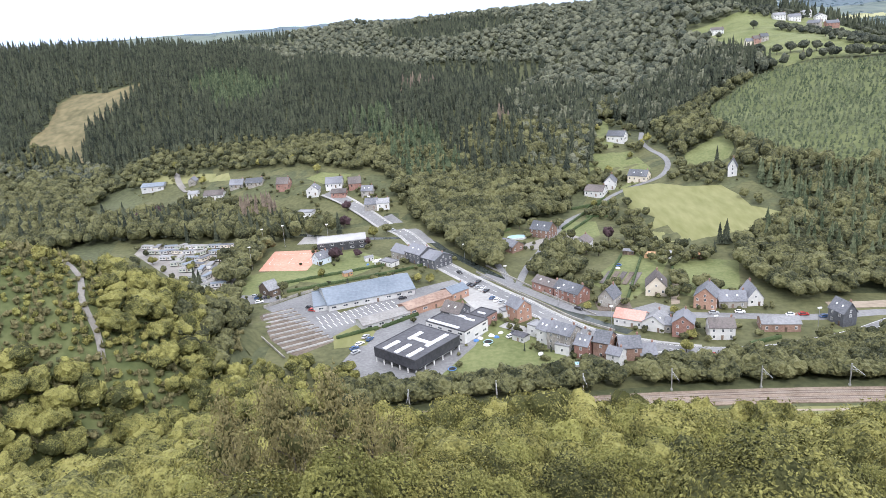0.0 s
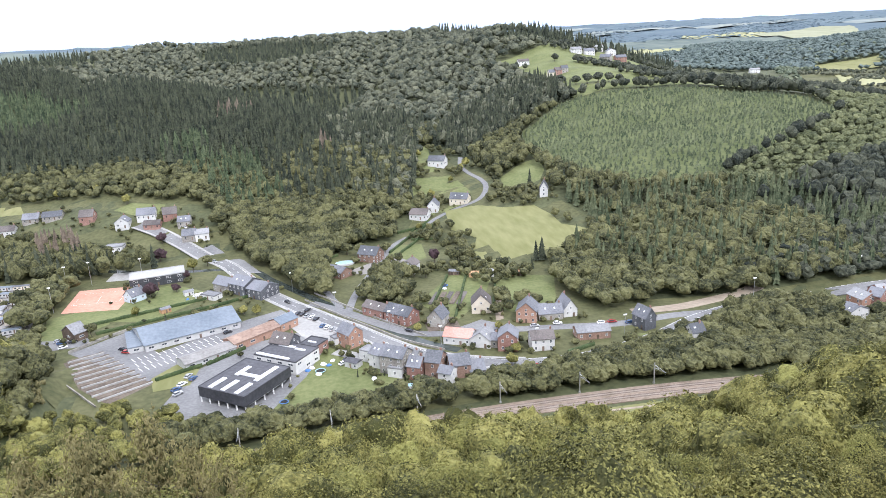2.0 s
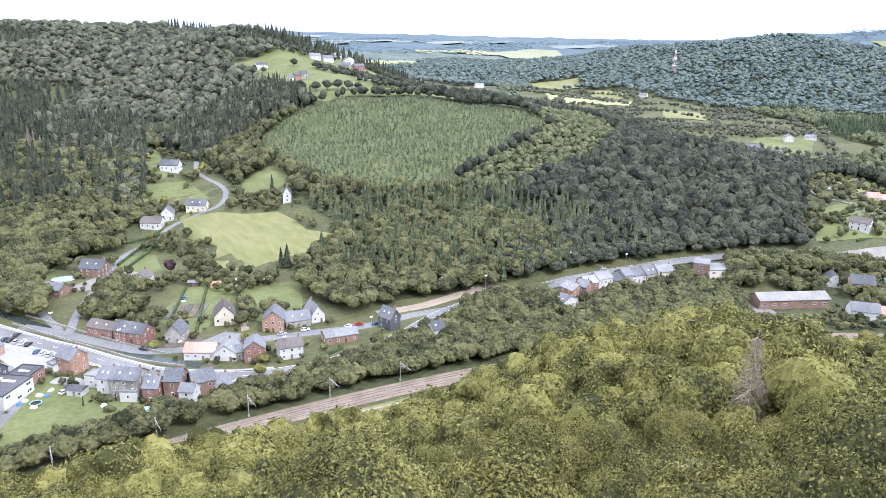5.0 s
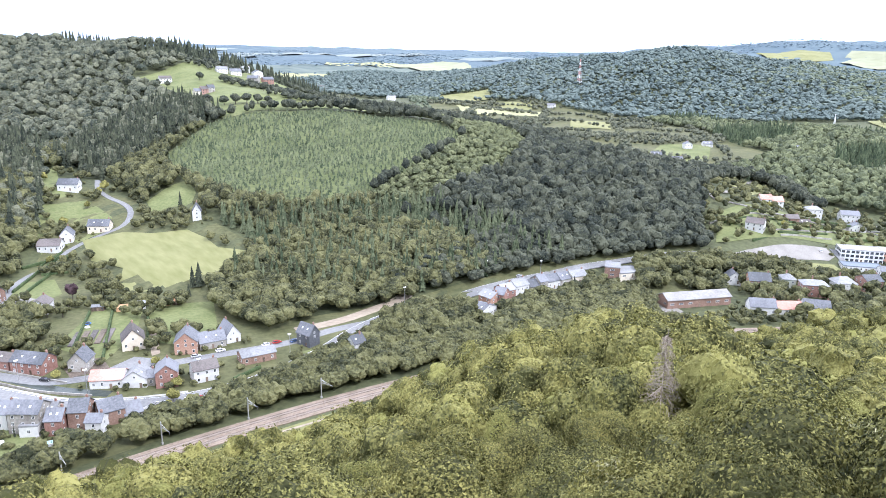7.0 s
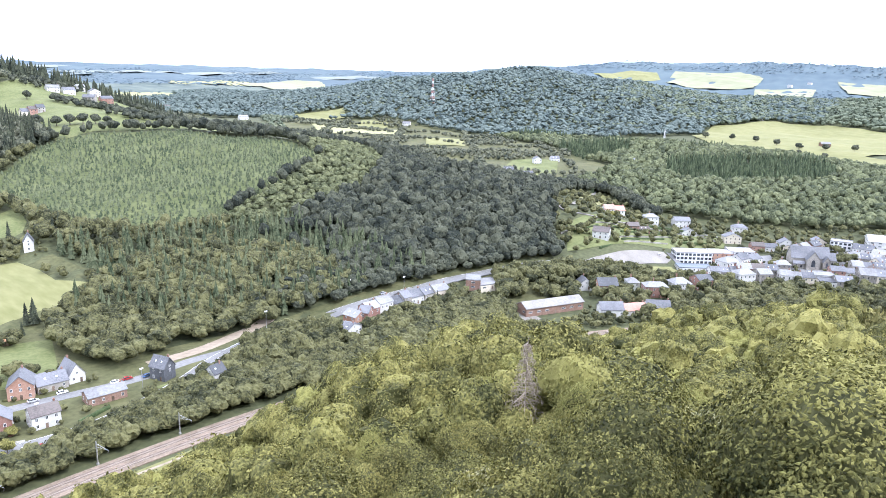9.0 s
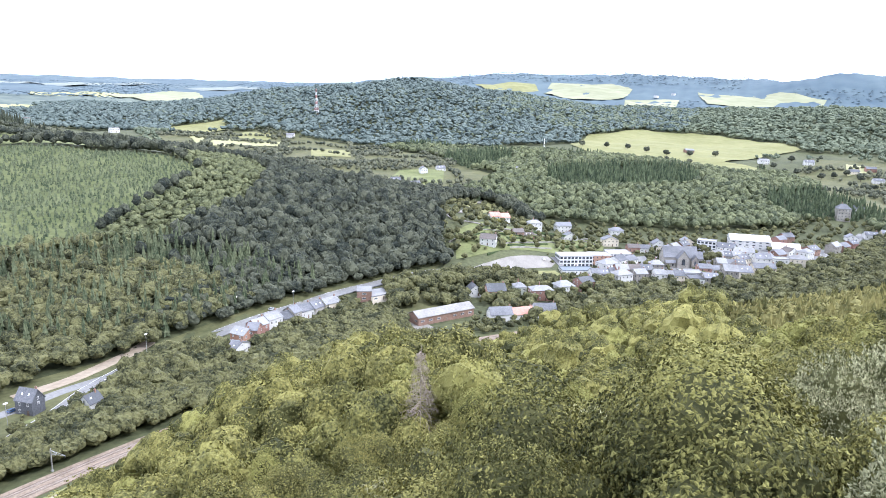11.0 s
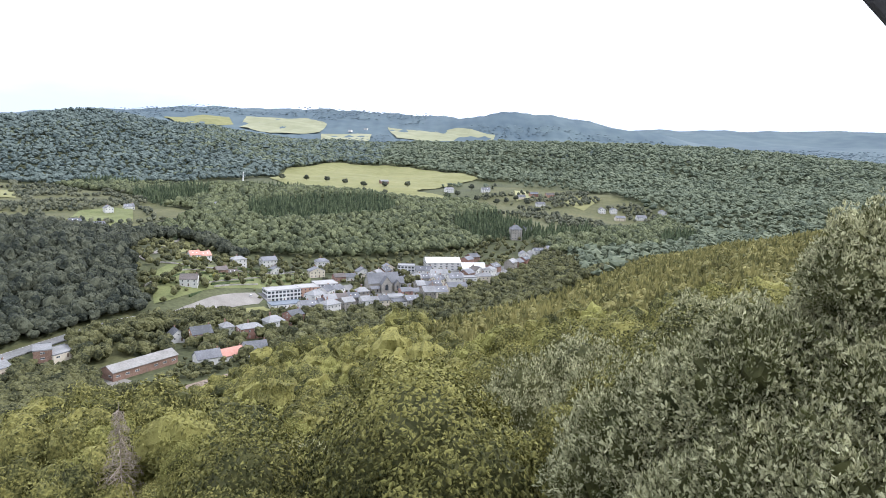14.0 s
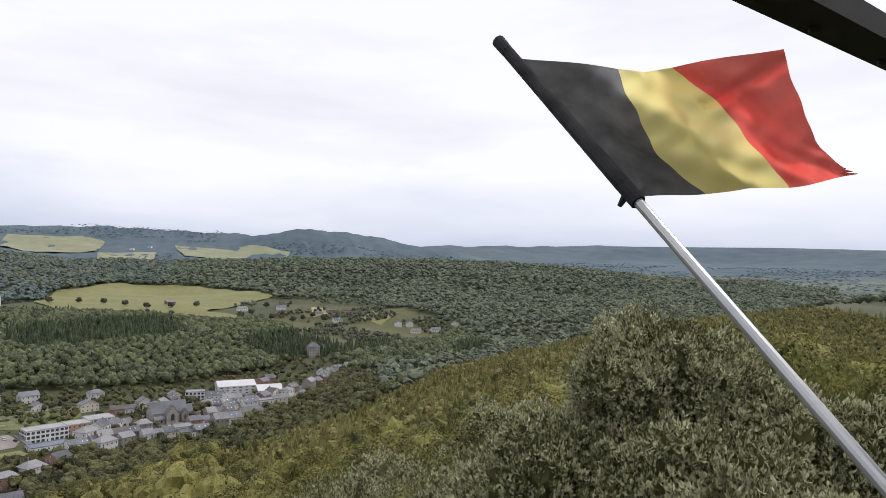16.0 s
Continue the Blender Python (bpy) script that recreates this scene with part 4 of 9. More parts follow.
def window_meshes(w, h):
    """A window's frame and its pane, shared by all windows of that size."""
    key = (w, h)
    if key not in PANE:
        bm = bmesh.new()
        t = 0.1
        xs, zs = (-w / 2, -w / 2 + t, -t / 3, t / 3, w / 2 - t, w / 2), (0, t, h - t, h)
        vv = [[bm.verts.new((a, 0.05, c)) for c in zs] for a in xs]
        cells = [bm.faces.new((vv[i][j], vv[i + 1][j], vv[i + 1][j + 1], vv[i][j + 1])) for i in range(5) for j in range(3) if (i, j) not in ((1, 1), (3, 1))]
        ex = bmesh.ops.extrude_face_region(bm, geom=cells)
        for v in ex["geom"]:
            if isinstance(v, bmesh.types.BMVert):
                v.co.y = -0.07
        bmesh.ops.recalc_face_normals(bm, faces=bm.faces)
        fr = bpy.data.meshes.new("window")
        bm.to_mesh(fr)
        bm.free()
        fr.materials.append(M["frame"])
        bm = bmesh.new()
        box(bm, -w / 2 + t, w / 2 - t, -0.02, 0.04, t, h - t)
        pa = bpy.data.meshes.new("pane")
        bm.to_mesh(pa)
        bm.free()
        pa.materials.append(M["glass"])
        PANE[key] = fr, pa
    return PANE[key]


HOUSES = []


def ring_wall(a, b, t, z0, z1):
    """A rectangular rim of thickness t round the origin, in one piece."""
    bm = bmesh.new()
    loops = [[bm.verts.new((s * (a - i), q * (b - i), z)) for s, q in ((-1, -1), (1, -1), (1, 1), (-1, 1))] for i, z in ((0, z0), (0, z1), (t, z1), (t, z0))]
    for one, two in zip(loops, loops[1:] + loops[:1]):
        for k in range(4):
            bm.faces.new((one[k], one[(k + 1) % 4], two[(k + 1) % 4], two[k]))
    return bm


def house(label, x, y, turn, w, d, h, rise, form, wall, roof, category="house", z=None, base=2.0, chimneys=1):
    """A building on its footprint w x d with eaves at h. form: g ridge along the front, G gable to the front, h hipped, f flat."""
    if category == "house" and w > 16 and math.hypot(x, y) > 440:
        n_ = round(w / 8.5)
        kinds = ((wall, roof), ("cream", "slate"), ("white", "slate"), ("brick_red", "dark_tile"), ("stone", "slate"))
        words = {"white": "white rendered", "cream": "cream rendered", "brick_red": "red brick", "stone": "grey stone", "brick_brown": "brown brick", "brick_orange": "orange brick", "glass_front": "pale panelled"}
        for i in range(n_):
            wl_, rf_ = kinds[(i + int(x)) % 5] if i else kinds[0]
            u, sw = (i + 0.5) / n_ * w - w / 2, random.Random(i + int(y)).uniform(-0.8, 0.8)
            house(f"{words[wl_]} house in a town row", x + u * math.cos(radians(turn)), y + u * math.sin(radians(turn)), turn, w / n_, d + sw, h + 0.8 * sw, max(rise, 2.4) if form != "f" or i % 2 else 0, "g" if form != "f" or i % 2 else "f", wl_, rf_)
        return None
    r_ = random.Random(int(x * 7 + y * 13))
    z = ground_z(x, y) if z is None else z
    HOUSES.append((x, y, max(w, d) / 2))
    top = thing({"house": "house", "hall": "hall", "shed": "shed", "school": "school_building"}.get(category, "house"), label, category, at=(x, y, z), turn=turn)
    a, b = w / 2, d / 2
    # walls, with gables
    bm = bmesh.new()
    lo = [bm.verts.new(c) for c in ((-a, -b, -base), (a, -b, -base), (a, b, -base), (-a, b, -base))]
    hi = [bm.verts.new(c) for c in ((-a, -b, h), (a, -b, h), (a, b, h), (-a, b, h))]
    gx = {}
    if form == "g":
        gx = {1: bm.verts.new((a, 0, h + rise)), 3: bm.verts.new((-a, 0, h + rise))}
    if form == "G":
        gx = {0: bm.verts.new((0, -b, h + rise)), 2: bm.verts.new((0, b, h + rise))}
    for i in range(4):
        j = (i + 1) % 4
        bm.faces.new([lo[i], lo[j], hi[j]] + ([gx[i]] if i in gx else []) + [hi[i]])
    bm.faces.new(lo[::-1])
    if form in "fh":
        bm.faces.new(hi)
    part("wall", bm, WALLS[wall], top)
    # roof
    o, t = (0.35, 0.22) if w < 18 else (0.5, 0.3)
    bm = bmesh.new()
    if form == "f":
        box(bm, -a + 0.25, a - 0.25, -b + 0.25, b - 0.25, h - 0.02, h + 0.12)
    elif form == "h":
        rl = max(0.0, a - b * 0.75)
        e = [(-a - o, -b - o), (a + o, -b - o), (a + o, b + o), (-a - o, b + o)]
        zs = h - 0.1
        up = [bm.verts.new((p, q, zs + 0.25)) for p, q in e]
        dn = [bm.verts.new((p, q, zs)) for p, q in e]
        r0, r1 = bm.verts.new((-rl - 0.1, 0, h + rise)), bm.verts.new((rl + 0.1, 0, h + rise))
        bm.faces.new((up[0], up[1], r1, r0))
        bm.faces.new((up[1], up[2], r1))
        bm.faces.new((up[2], up[3], r0, r1))
        bm.faces.new((up[3], up[0], r0))
        for i in range(4):
            bm.faces.new((dn[i], dn[(i + 1) % 4], up[(i + 1) % 4], up[i]))
        bm.faces.new(dn[::-1])
    else:
        L, S = (a, b) if form == "g" else (b, a)
        k = rise / S
        prof = [(-S - o, h - k * o), (0, h + rise), (S + o, h - k * o)]
        vs = []
        for l_ in (-L - o, L + o):
            for s_, zz in prof:
                for lift in (0.02, t):
                    vs.append(bm.verts.new((l_, s_, zz + lift) if form == "g" else (s_, l_, zz + lift)))
        for i, j in ((0, 2), (2, 4)):
            bm.faces.new((vs[i + 1], vs[j + 1], vs[j + 7], vs[i + 7]))
            bm.faces.new((vs[i], vs[i + 6], vs[j + 6], vs[j]))
            bm.faces.new((vs[i], vs[j], vs[j + 1], vs[i + 1]))
            bm.faces.new((vs[i + 6], vs[i + 7], vs[j + 7], vs[j + 6]))
        bm.faces.new((vs[0], vs[1], vs[7], vs[6]))
        bm.faces.new((vs[4], vs[10], vs[11], vs[5]))
        bmesh.ops.recalc_face_normals(bm, faces=bm.faces)
    roof_ob = part("roof", bm, ROOFS[roof], top)
    if form == "f":
        part("parapet", ring_wall(a + 0.05, b + 0.05, 0.3, h - 0.15, h + 0.45), ROOFS[roof], roof_ob)
    if category == "house" and form != "f":
        for c in range(chimneys):
            bm = bmesh.new()
            cx, cy = ((a - 0.9) * (1 if c == 0 else -1), 0.3) if form == "g" else (0.3, (b - 1.2) * (1 if c == 0 else -1))
            if form == "h":
                cx = cx * 0.3
            hz = h + rise
            box(bm, cx - 0.35, cx + 0.35, cy - 0.3, cy + 0.3, hz - 1.3, hz + 0.9)
            box(bm, cx - 0.42, cx + 0.42, cy - 0.37, cy + 0.37, hz + 0.9, hz + 1.02)
            box(bm, cx - 0.2, cx + 0.2, cy - 0.15, cy + 0.15, hz + 1.02, hz + 1.35)
            part("chimney", bm, M["chimney"], roof_ob)
    # openings
    if wall in ("panel_grey", "panel_dark", "timber") or category == "hall":
        sizes, gap = (2.4, 1.1), 5.0
    elif wall == "glass_front":
        sizes, gap = (2.2, 1.9), 2.6
    else:
        sizes, gap = (1.0, 1.35), 2.9
    floors = max(1, int((h + 0.5) / 2.75))
    fr, pa = window_meshes(*sizes)
    step = h / floors
    first = True
    for side, length, depth, rot in ((0, w, -b, 0), (1, d, -a, 90), (3, d, -a, -90)):
        if side and math.hypot(x, y) > 700:
            continue
        cols = max(1, int((length - 0.8) / gap))
        for f_ in range(floors):
            for c in range(cols):
                u = (c + 0.5) / cols * length - length / 2 + r_.uniform(-0.12, 0.12)
                if side == 0 and f_ == 0 and first and c == cols // 2 and cols > 1:
                    first = False
                    bm = bmesh.new()
                    box(bm, u - 0.5, u + 0.5, depth - 0.06, depth + 0.04, 0.0, 2.1)
                    dr = part("door", bm, M["door"], top)
                    bm = bmesh.new()
                    box(bm, u + 0.34, u + 0.42, depth - 0.13, depth - 0.06, 0.98, 1.06)
                    part("handle", bm, M["steel"], dr)
                    continue
                if r_.random() < 0.12 and side:
                    continue
                zz = f_ * step + (step - sizes[1]) * 0.5 + 0.1
                m = pose(0, 0, 0, 0, 0, rot) @ pose(u, depth, max(0.3, zz))
                if math.hypot(x, y) > 480:
                    put("window", pa, top, m=m @ pose(0, -0.05, 0))
                else:
                    put("pane", pa, put("window", fr, top, m=m))
        if (side in (1, 3) and form == "g") or (side == 0 and form == "G"):
            if rise > 2.3 and category == "house":
                m = pose(0, 0, 0, 0, 0, rot) @ pose(0, depth, h + 0.1)
                win = put("window", window_meshes(0.9, 1.1)[0], top, m=m)
                put("pane", window_meshes(0.9, 1.1)[1], win)
    if category == "house" and form != "f" and r_.random() < 0.4 and rise > 2:
        # roof lights
        k = rise / (b if form == "g" else a)
        ang_ = math.degrees(math.atan(k))
        for u in ((-w * 0.2, w * 0.18) if form == "g" else (0,)):
            bm = bmesh.new()
            box(bm, -0.35, 0.35, -0.45, 0.45, 0.0, 0.08)
            if form == "g":
                m = pose(u, -b * 0.5, h + rise * 0.5 + t, ang_, 0, 0)
            else:
                m = pose(a * 0.5, -b * 0.4, h + rise * 0.5 + t, 0, ang_, 0)
            part("roof_light", bm, M["skylight"], roof_ob, m=m)
    return top


house("tall brick house at the road bend", 31.9, 295.3, -61, 8.7, 7.8, 6.8, 3.2, "g", "brick_orange", "slate")
house("small white annexe beside the brick house", 26.5, 298.7, -70, 4.7, 5.0, 3.6, 0.0, "f", "white", "zinc")
house("grey stone terraced house with white window frames", 46.4, 262.6, -41, 10.6, 9.0, 7.9, 3.0, "g", "stone", "slate")
house("white flat-roofed extension with dark windows", 37.2, 277.4, -48, 5.3, 6.0, 4.9, 0.0, "f", "white", "zinc")
house("white terraced house at the end of the row", 41.4, 270.9, -50, 5.6, 9.0, 6.1, 3.0, "g", "white", "slate")
house("white conservatory behind the terrace", 45.6, 258.2, -34, 6.2, 5.0, 4.0, 0.0, "f", "white", "zinc", "shed")
house("terraced house with pale metal roof", 53.5, 262.9, -34, 5.0, 9.0, 5.0, 2.6, "g", "stone", "zinc")
house("red brick terraced house", 53.1, 254.5, -36, 5.6, 8.0, 5.9, 3.0, "g", "brick_red", "slate")
house("brown brick terraced house", 60.8, 253.9, -33, 6.4, 9.0, 7.1, 3.2, "g", "brick_brown", "slate")
house("white rear wing with slate lean-to roof", 63.1, 245.0, -40, 5.5, 6.0, 5.3, 2.0, "g", "white", "slate")
house("brown brick terraced house with long slate roof", 69.5, 250.9, -5, 8.3, 9.0, 5.6, 3.2, "g", "brick_brown", "slate")
house("low terraced house with dark slate roof", 76.1, 249.5, -2, 6.2, 8.0, 2.6, 3.0, "g", "stone", "slate")
house("long low white barn with pink tiled roof", 79.0, 281.2, -33, 12.6, 9.0, 3.7, 2.6, "g", "white", "pink_tile", "shed")
house("white gabled house with pale grey roof", 87.7, 274.7, -35, 9.1, 9.0, 3.9, 3.2, "G", "white", "zinc")
house("small slate-roofed link between two houses", 92.4, 271.8, -28, 2.9, 7.0, 3.7, 2.0, "g", "stone", "slate")
house("red brick gabled house with white trim", 96.8, 267.2, -24, 8.4, 9.0, 6.4, 3.2, "G", "brick_red", "slate")
house("white two-storey house with dark tiled roof", 110.1, 262.3, -10, 9.9, 8.0, 5.4, 2.6, "g", "white", "dark_tile")
house("long brown brick house with pale roof", 135.4, 265.3, -10, 14.9, 8.0, 3.6, 1.8, "g", "brick_brown", "zinc")
house("orange brick gabled house", 116.7, 294.5, -29, 9.5, 11.0, 5.8, 4.2, "G", "brick_orange", "slate")
house("slate-roofed house between two gabled houses", 127.0, 292.9, -10, 11.7, 9.0, 3.4, 3.2, "g", "stone", "slate")
house("white house with steep slate gable", 136.9, 294.4, -5, 6.7, 11.0, 3.9, 4.6, "G", "white", "slate")
house("cream villa with half-timbered gable", 99.9, 314.0, -17, 9.5, 11.0, 4.7, 5.0, "G", "cream", "dark_tile")
house("stone house with small gable", 75.2, 304.0, -38, 7.5, 9.0, 4.5, 4.2, "G", "stone", "slate")
house("red brick double house with white trim", 59.6, 314.1, -52, 14.7, 9.0, 5.1, 3.2, "g", "brick_red", "slate")
house("low red brick house by the street", 50.3, 326.7, -53, 13.9, 8.0, 4.4, 2.4, "g", "brick_red", "dark_tile")
house("tall house with slate-clad side and orange gable", 161.9, 265.9, -78, 8.4, 6.4, 6.0, 4.2, "g", "slate_wall", "slate")
house("white house below the road", 173.0, 243.9, -85, 6.5, 6.5, 5.7, 3.0, "G", "white", "slate")
house("white bungalow with dark roof", 80.4, 387.1, -32, 8.7, 10.0, 4.8, 3.0, "G", "white", "dark_tile")
house("brown brick outbuilding with slate roof", 38.2, 397.6, -52, 17.1, 9.0, 3.8, 2.4, "g", "brick_brown", "slate", "shed")
house("brick manor with slate roof and gravel court", 62.6, 418.5, -40, 13.1, 10.0, 5.1, 4.0, "g", "brick_brown", "slate")
house("low house with dark blue-grey roof", 111.4, 489.0, -33, 13.4, 10.0, 3.8, 3.4, "g", "white", "dark_tile")
house("white gabled house beside the lane", 123.9, 497.8, -22, 7.9, 11.0, 4.7, 4.2, "G", "white", "slate")
house("cream and brick house on the lane", 144.7, 498.3, -36, 13.8, 9.0, 4.2, 3.6, "g", "cream", "slate")
house("white farmhouse in the side valley", 150.0, 580.4, -34, 14.4, 10.0, 4.8, 3.6, "g", "white", "slate")
house("white chapel-like house among trees", 196.7, 461.8, -24, 5.7, 9.0, 5.6, 5.0, "G", "white", "slate")
house("long supermarket with blue-grey metal roof", -40.8, 339.9, 19, 44.2, 25.0, 3.3, 4.2, "g", "panel_grey", "blue_sheet", "hall")
house("low annexe of the supermarket", -63.6, 333.1, 11, 7.4, 22.0, 2.6, 0.0, "f", "panel_grey", "blue_sheet", "hall")
house("long low shed with corrugated pale roof", -30.2, 303.7, 29, 23.5, 9.0, 2.8, 1.6, "g", "panel_grey", "corrugated", "shed")
house("derelict orange brick workshop with rusty roof", -10.5, 317.0, 34, 25.0, 9.0, 3.8, 1.6, "g", "brick_orange", "rust", "hall")
house("orange brick building with blue metal roof", 4.1, 327.8, 38, 10.6, 9.0, 4.2, 2.0, "g", "brick_orange", "blue_sheet")
house("flat-roofed sports hall with pale roof", -63.1, 427.9, 7, 30.4, 15.0, 5.5, 0.0, "f", "panel_dark", "gravel_roof", "hall")
house("pale blue clubhouse beside the tennis courts", -71.9, 398.4, -46, 7.4, 8.7, 3.8, 3.4, "G", "pale_blue", "slate")
house("dark timber barn with pale roof", -92.9, 352.0, -48, 10.7, 6.5, 4.0, 3.6, "G", "timber", "zinc", "shed")
house("dark roadside house with slate roof", -23.3, 396.6, -49, 12.2, 9.0, 4.4, 3.4, "g", "stone", "slate")
house("grey roadside house with slate roof", -13.0, 389.0, -50, 13.3, 12.8, 6.0, 3.4, "g", "slate_wall", "slate")
house("grey workshop beside the main road", -3.9, 378.7, -49, 11.1, 13.2, 5.3, 2.8, "g", "slate_wall", "slate")
house("small white garden building", -31.3, 385.2, -42, 10.0, 6.0, 2.6, 0.0, "f", "white", "zinc", "shed")
house("farm shed with blue-grey metal roof", -251.2, 623.0, 2, 19.3, 14.0, 3.5, 2.0, "g", "panel_grey", "blue_sheet", "shed")
house("small stone house with gable", -211.4, 608.5, -0, 6.2, 9.0, 3.4, 3.0, "G", "stone", "slate")
house("white-roofed shed in the valley", -201.5, 576.2, -0, 7.9, 8.0, 2.6, 1.6, "g", "white", "zinc", "shed")
house("house with dark roof and white wall", -178.9, 558.5, -2, 15.6, 10.0, 3.2, 3.0, "g", "white", "dark_tile")
house("grey house with slate roof", -161.7, 566.7, -4, 10.9, 10.0, 2.7, 3.4, "g", "stone", "slate")
house("low grey house among gardens", -145.5, 558.7, -2, 13.0, 9.0, 2.7, 3.0, "g", "stone", "slate")
house("red brick house with brown roof", -118.8, 540.3, -7, 9.4, 10.0, 4.4, 4.0, "g", "brick_red", "dark_tile")
house("white gabled house among gardens", -93.7, 524.2, -7, 9.0, 9.0, 4.3, 3.4, "G", "white", "slate")
house("large white house with slate roof", -78.3, 530.2, -2, 12.5, 10.0, 3.4, 4.0, "g", "white", "slate")
house("brick house with dark roof", -62.3, 524.9, 4, 9.4, 10.0, 3.4, 4.0, "g", "brick_red", "dark_tile")
house("low brick outbuilding in the valley", -73.4, 516.3, -9, 11.0, 8.0, 2.6, 2.4, "g", "brick_red", "dark_tile", "shed")
house("grey house at the roadside", -51.9, 511.7, -7, 8.3, 9.0, 3.4, 3.0, "g", "stone", "slate")
house("grey house beside the main road", -48.1, 493.7, -7, 8.9, 10.0, 3.3, 3.4, "g", "stone", "slate")
house("white house beside the main road", -40.2, 493.0, 3, 8.9, 10.0, 3.7, 2.4, "g", "white", "zinc")
house("white flat-roofed building among trees", -96.2, 495.9, -9, 11.5, 9.0, 2.9, 0.0, "f", "white", "zinc")
house("low white house at the end of the row", 252.0, 240.9, -83, 7.5, 13.7, 4.5, 2.4, "g", "white", "slate")
house("orange rendered terraced house", 267.9, 251.1, -92, 9.4, 9.0, 5.1, 2.6, "g", "brick_orange", "zinc")
house("red brick terraced house", 272.8, 247.5, -68, 5.8, 9.0, 6.7, 2.8, "g", "brick_red", "slate")
house("tall red brick terraced house", 278.7, 250.6, -8, 8.5, 9.0, 6.9, 2.8, "g", "brick_red", "zinc")
house("tall white terraced house with pale roof", 288.4, 250.1, -6, 9.9, 9.0, 7.7, 2.8, "g", "white", "zinc")
house("grey terraced house among gardens", 299.0, 249.0, -15, 7.1, 9.0, 4.4, 3.0, "g", "stone", "slate")
house("narrow grey terraced house", 304.5, 247.7, -6, 6.0, 9.0, 6.2, 3.0, "g", "stone", "slate")
house("white terraced house among gardens", 312.7, 246.7, -9, 9.9, 9.0, 4.5, 3.0, "g", "white", "slate")
house("grey terraced house with slate roof", 321.7, 244.6, -11, 8.9, 9.0, 4.2, 3.0, "g", "stone", "slate")
house("terraced house with pale roof", 330.1, 241.3, -16, 10.3, 9.0, 4.3, 2.6, "g", "cream", "zinc")
house("flat-roofed brown commercial building", 354.7, 232.4, -57, 9.0, 14.0, 5.8, 0.0, "f", "brick_brown", "zinc", "hall")
house("flat-roofed beige commercial building", 360.8, 227.0, -23, 16.5, 14.0, 2.9, 0.0, "f", "cream", "zinc", "hall")
house("long brick hall with corrugated roof", 356.8, 179.7, -28, 39.4, 11.0, 4.8, 2.6, "g", "brick_brown", "corrugated", "hall")
house("white cottage with dark gable roof", 407.8, 182.4, -49, 8.1, 9.0, 3.7, 3.4, "G", "white", "slate")
house("two-storey brick house with slate roof", 409.6, 168.1, -49, 12.4, 10.0, 7.0, 3.8, "g", "brick_orange", "slate")
house("pale green house with hipped roof", 428.5, 158.6, -51, 7.5, 9.0, 6.3, 2.6, "h", "pale_green", "zinc")
house("pinkish brick house with white trim", 427.1, 143.1, -53, 14.1, 10.0, 6.9, 2.4, "h", "brick_red", "zinc")
house("white house with slate roof", 372.6, 149.2, -50, 13.5, 9.0, 4.4, 3.6, "g", "white", "slate")
house("white house with red tiled roof", 384.0, 140.3, -41, 14.2, 9.0, 3.1, 3.2, "g", "white", "pink_tile")
house("white house with grey roof", 394.0, 129.3, -58, 13.2, 10.0, 4.7, 3.2, "g", "white", "slate")
house("three-storey school with white and glass front", 531.8, 152.7, -56, 26.6, 14.0, 8.6, 0.0, "f", "glass_front", "gravel_roof", "school")
house("brick link of the school", 545.8, 136.2, -58, 16.5, 14.0, 8.2, 0.0, "f", "brick_orange", "gravel_roof", "school")
house("school wing with white columns", 563.8, 125.7, -59, 18.7, 16.0, 7.8, 0.0, "f", "glass_front", "gravel_roof", "school")
house("low school hall with blue roof", 509.0, 143.5, -56, 24.2, 12.0, 2.9, 0.0, "f", "white", "blue_sheet", "school")
house("low building with arched openings", 508.3, 122.1, -58, 21.4, 9.0, 4.0, 2.2, "g", "white", "slate")
house("pinkish brick town house with white trim", 517.9, 103.5, -61, 26.8, 11.0, 6.8, 2.6, "h", "brick_red", "zinc")
house("small stone house beside the church", 552.2, 93.0, -62, 10.0, 8.0, 5.0, 3.0, "h", "stone", "zinc")
house("low red brick building", 611.6, 119.0, -61, 20.3, 9.0, 3.7, 2.4, "g", "brick_red", "dark_tile")
house("white house behind the church", 639.2, 107.6, -62, 11.6, 9.0, 3.8, 3.4, "G", "white", "slate")
house("yellow house behind the church", 656.3, 86.1, -64, 11.8, 9.0, 5.2, 3.4, "G", "cream", "slate")
house("white shop building in the town", 519.5, 78.4, -63, 21.5, 11.0, 6.2, 2.6, "g", "white", "zinc")
house("white flat-roofed shop in the valley", 537.9, 65.5, -65, 15.9, 12.0, 5.5, 0.0, "f", "white", "zinc")
house("flat-roofed shop with dark roof edge", 528.6, 55.9, -66, 20.8, 13.0, 5.0, 0.0, "f", "white", "slate")
house("red brick town house", 561.6, 54.7, -66, 18.4, 10.0, 4.8, 2.4, "g", "brick_red", "slate")
house("grey town building with pale roof", 585.8, 42.8, -68, 21.5, 12.0, 5.7, 3.0, "g", "stone", "zinc")
house("pale town building in the valley", 618.8, 48.4, -67, 22.7, 12.0, 5.2, 3.0, "g", "cream", "zinc")
house("large white villa on the hillside", 584.0, 239.0, -49, 17.8, 11.0, 5.5, 3.2, "g", "white", "pink_tile")
house("white house with hipped roof on the hillside", 623.7, 219.0, -52, 12.3, 10.0, 6.7, 2.6, "h", "white", "zinc")
house("white hillside house among gardens", 662.8, 203.4, -54, 14.6, 11.0, 6.4, 3.0, "g", "white", "slate")
house("white hillside house with garden", 625.7, 185.0, -55, 12.7, 9.0, 4.0, 3.4, "G", "white", "slate")
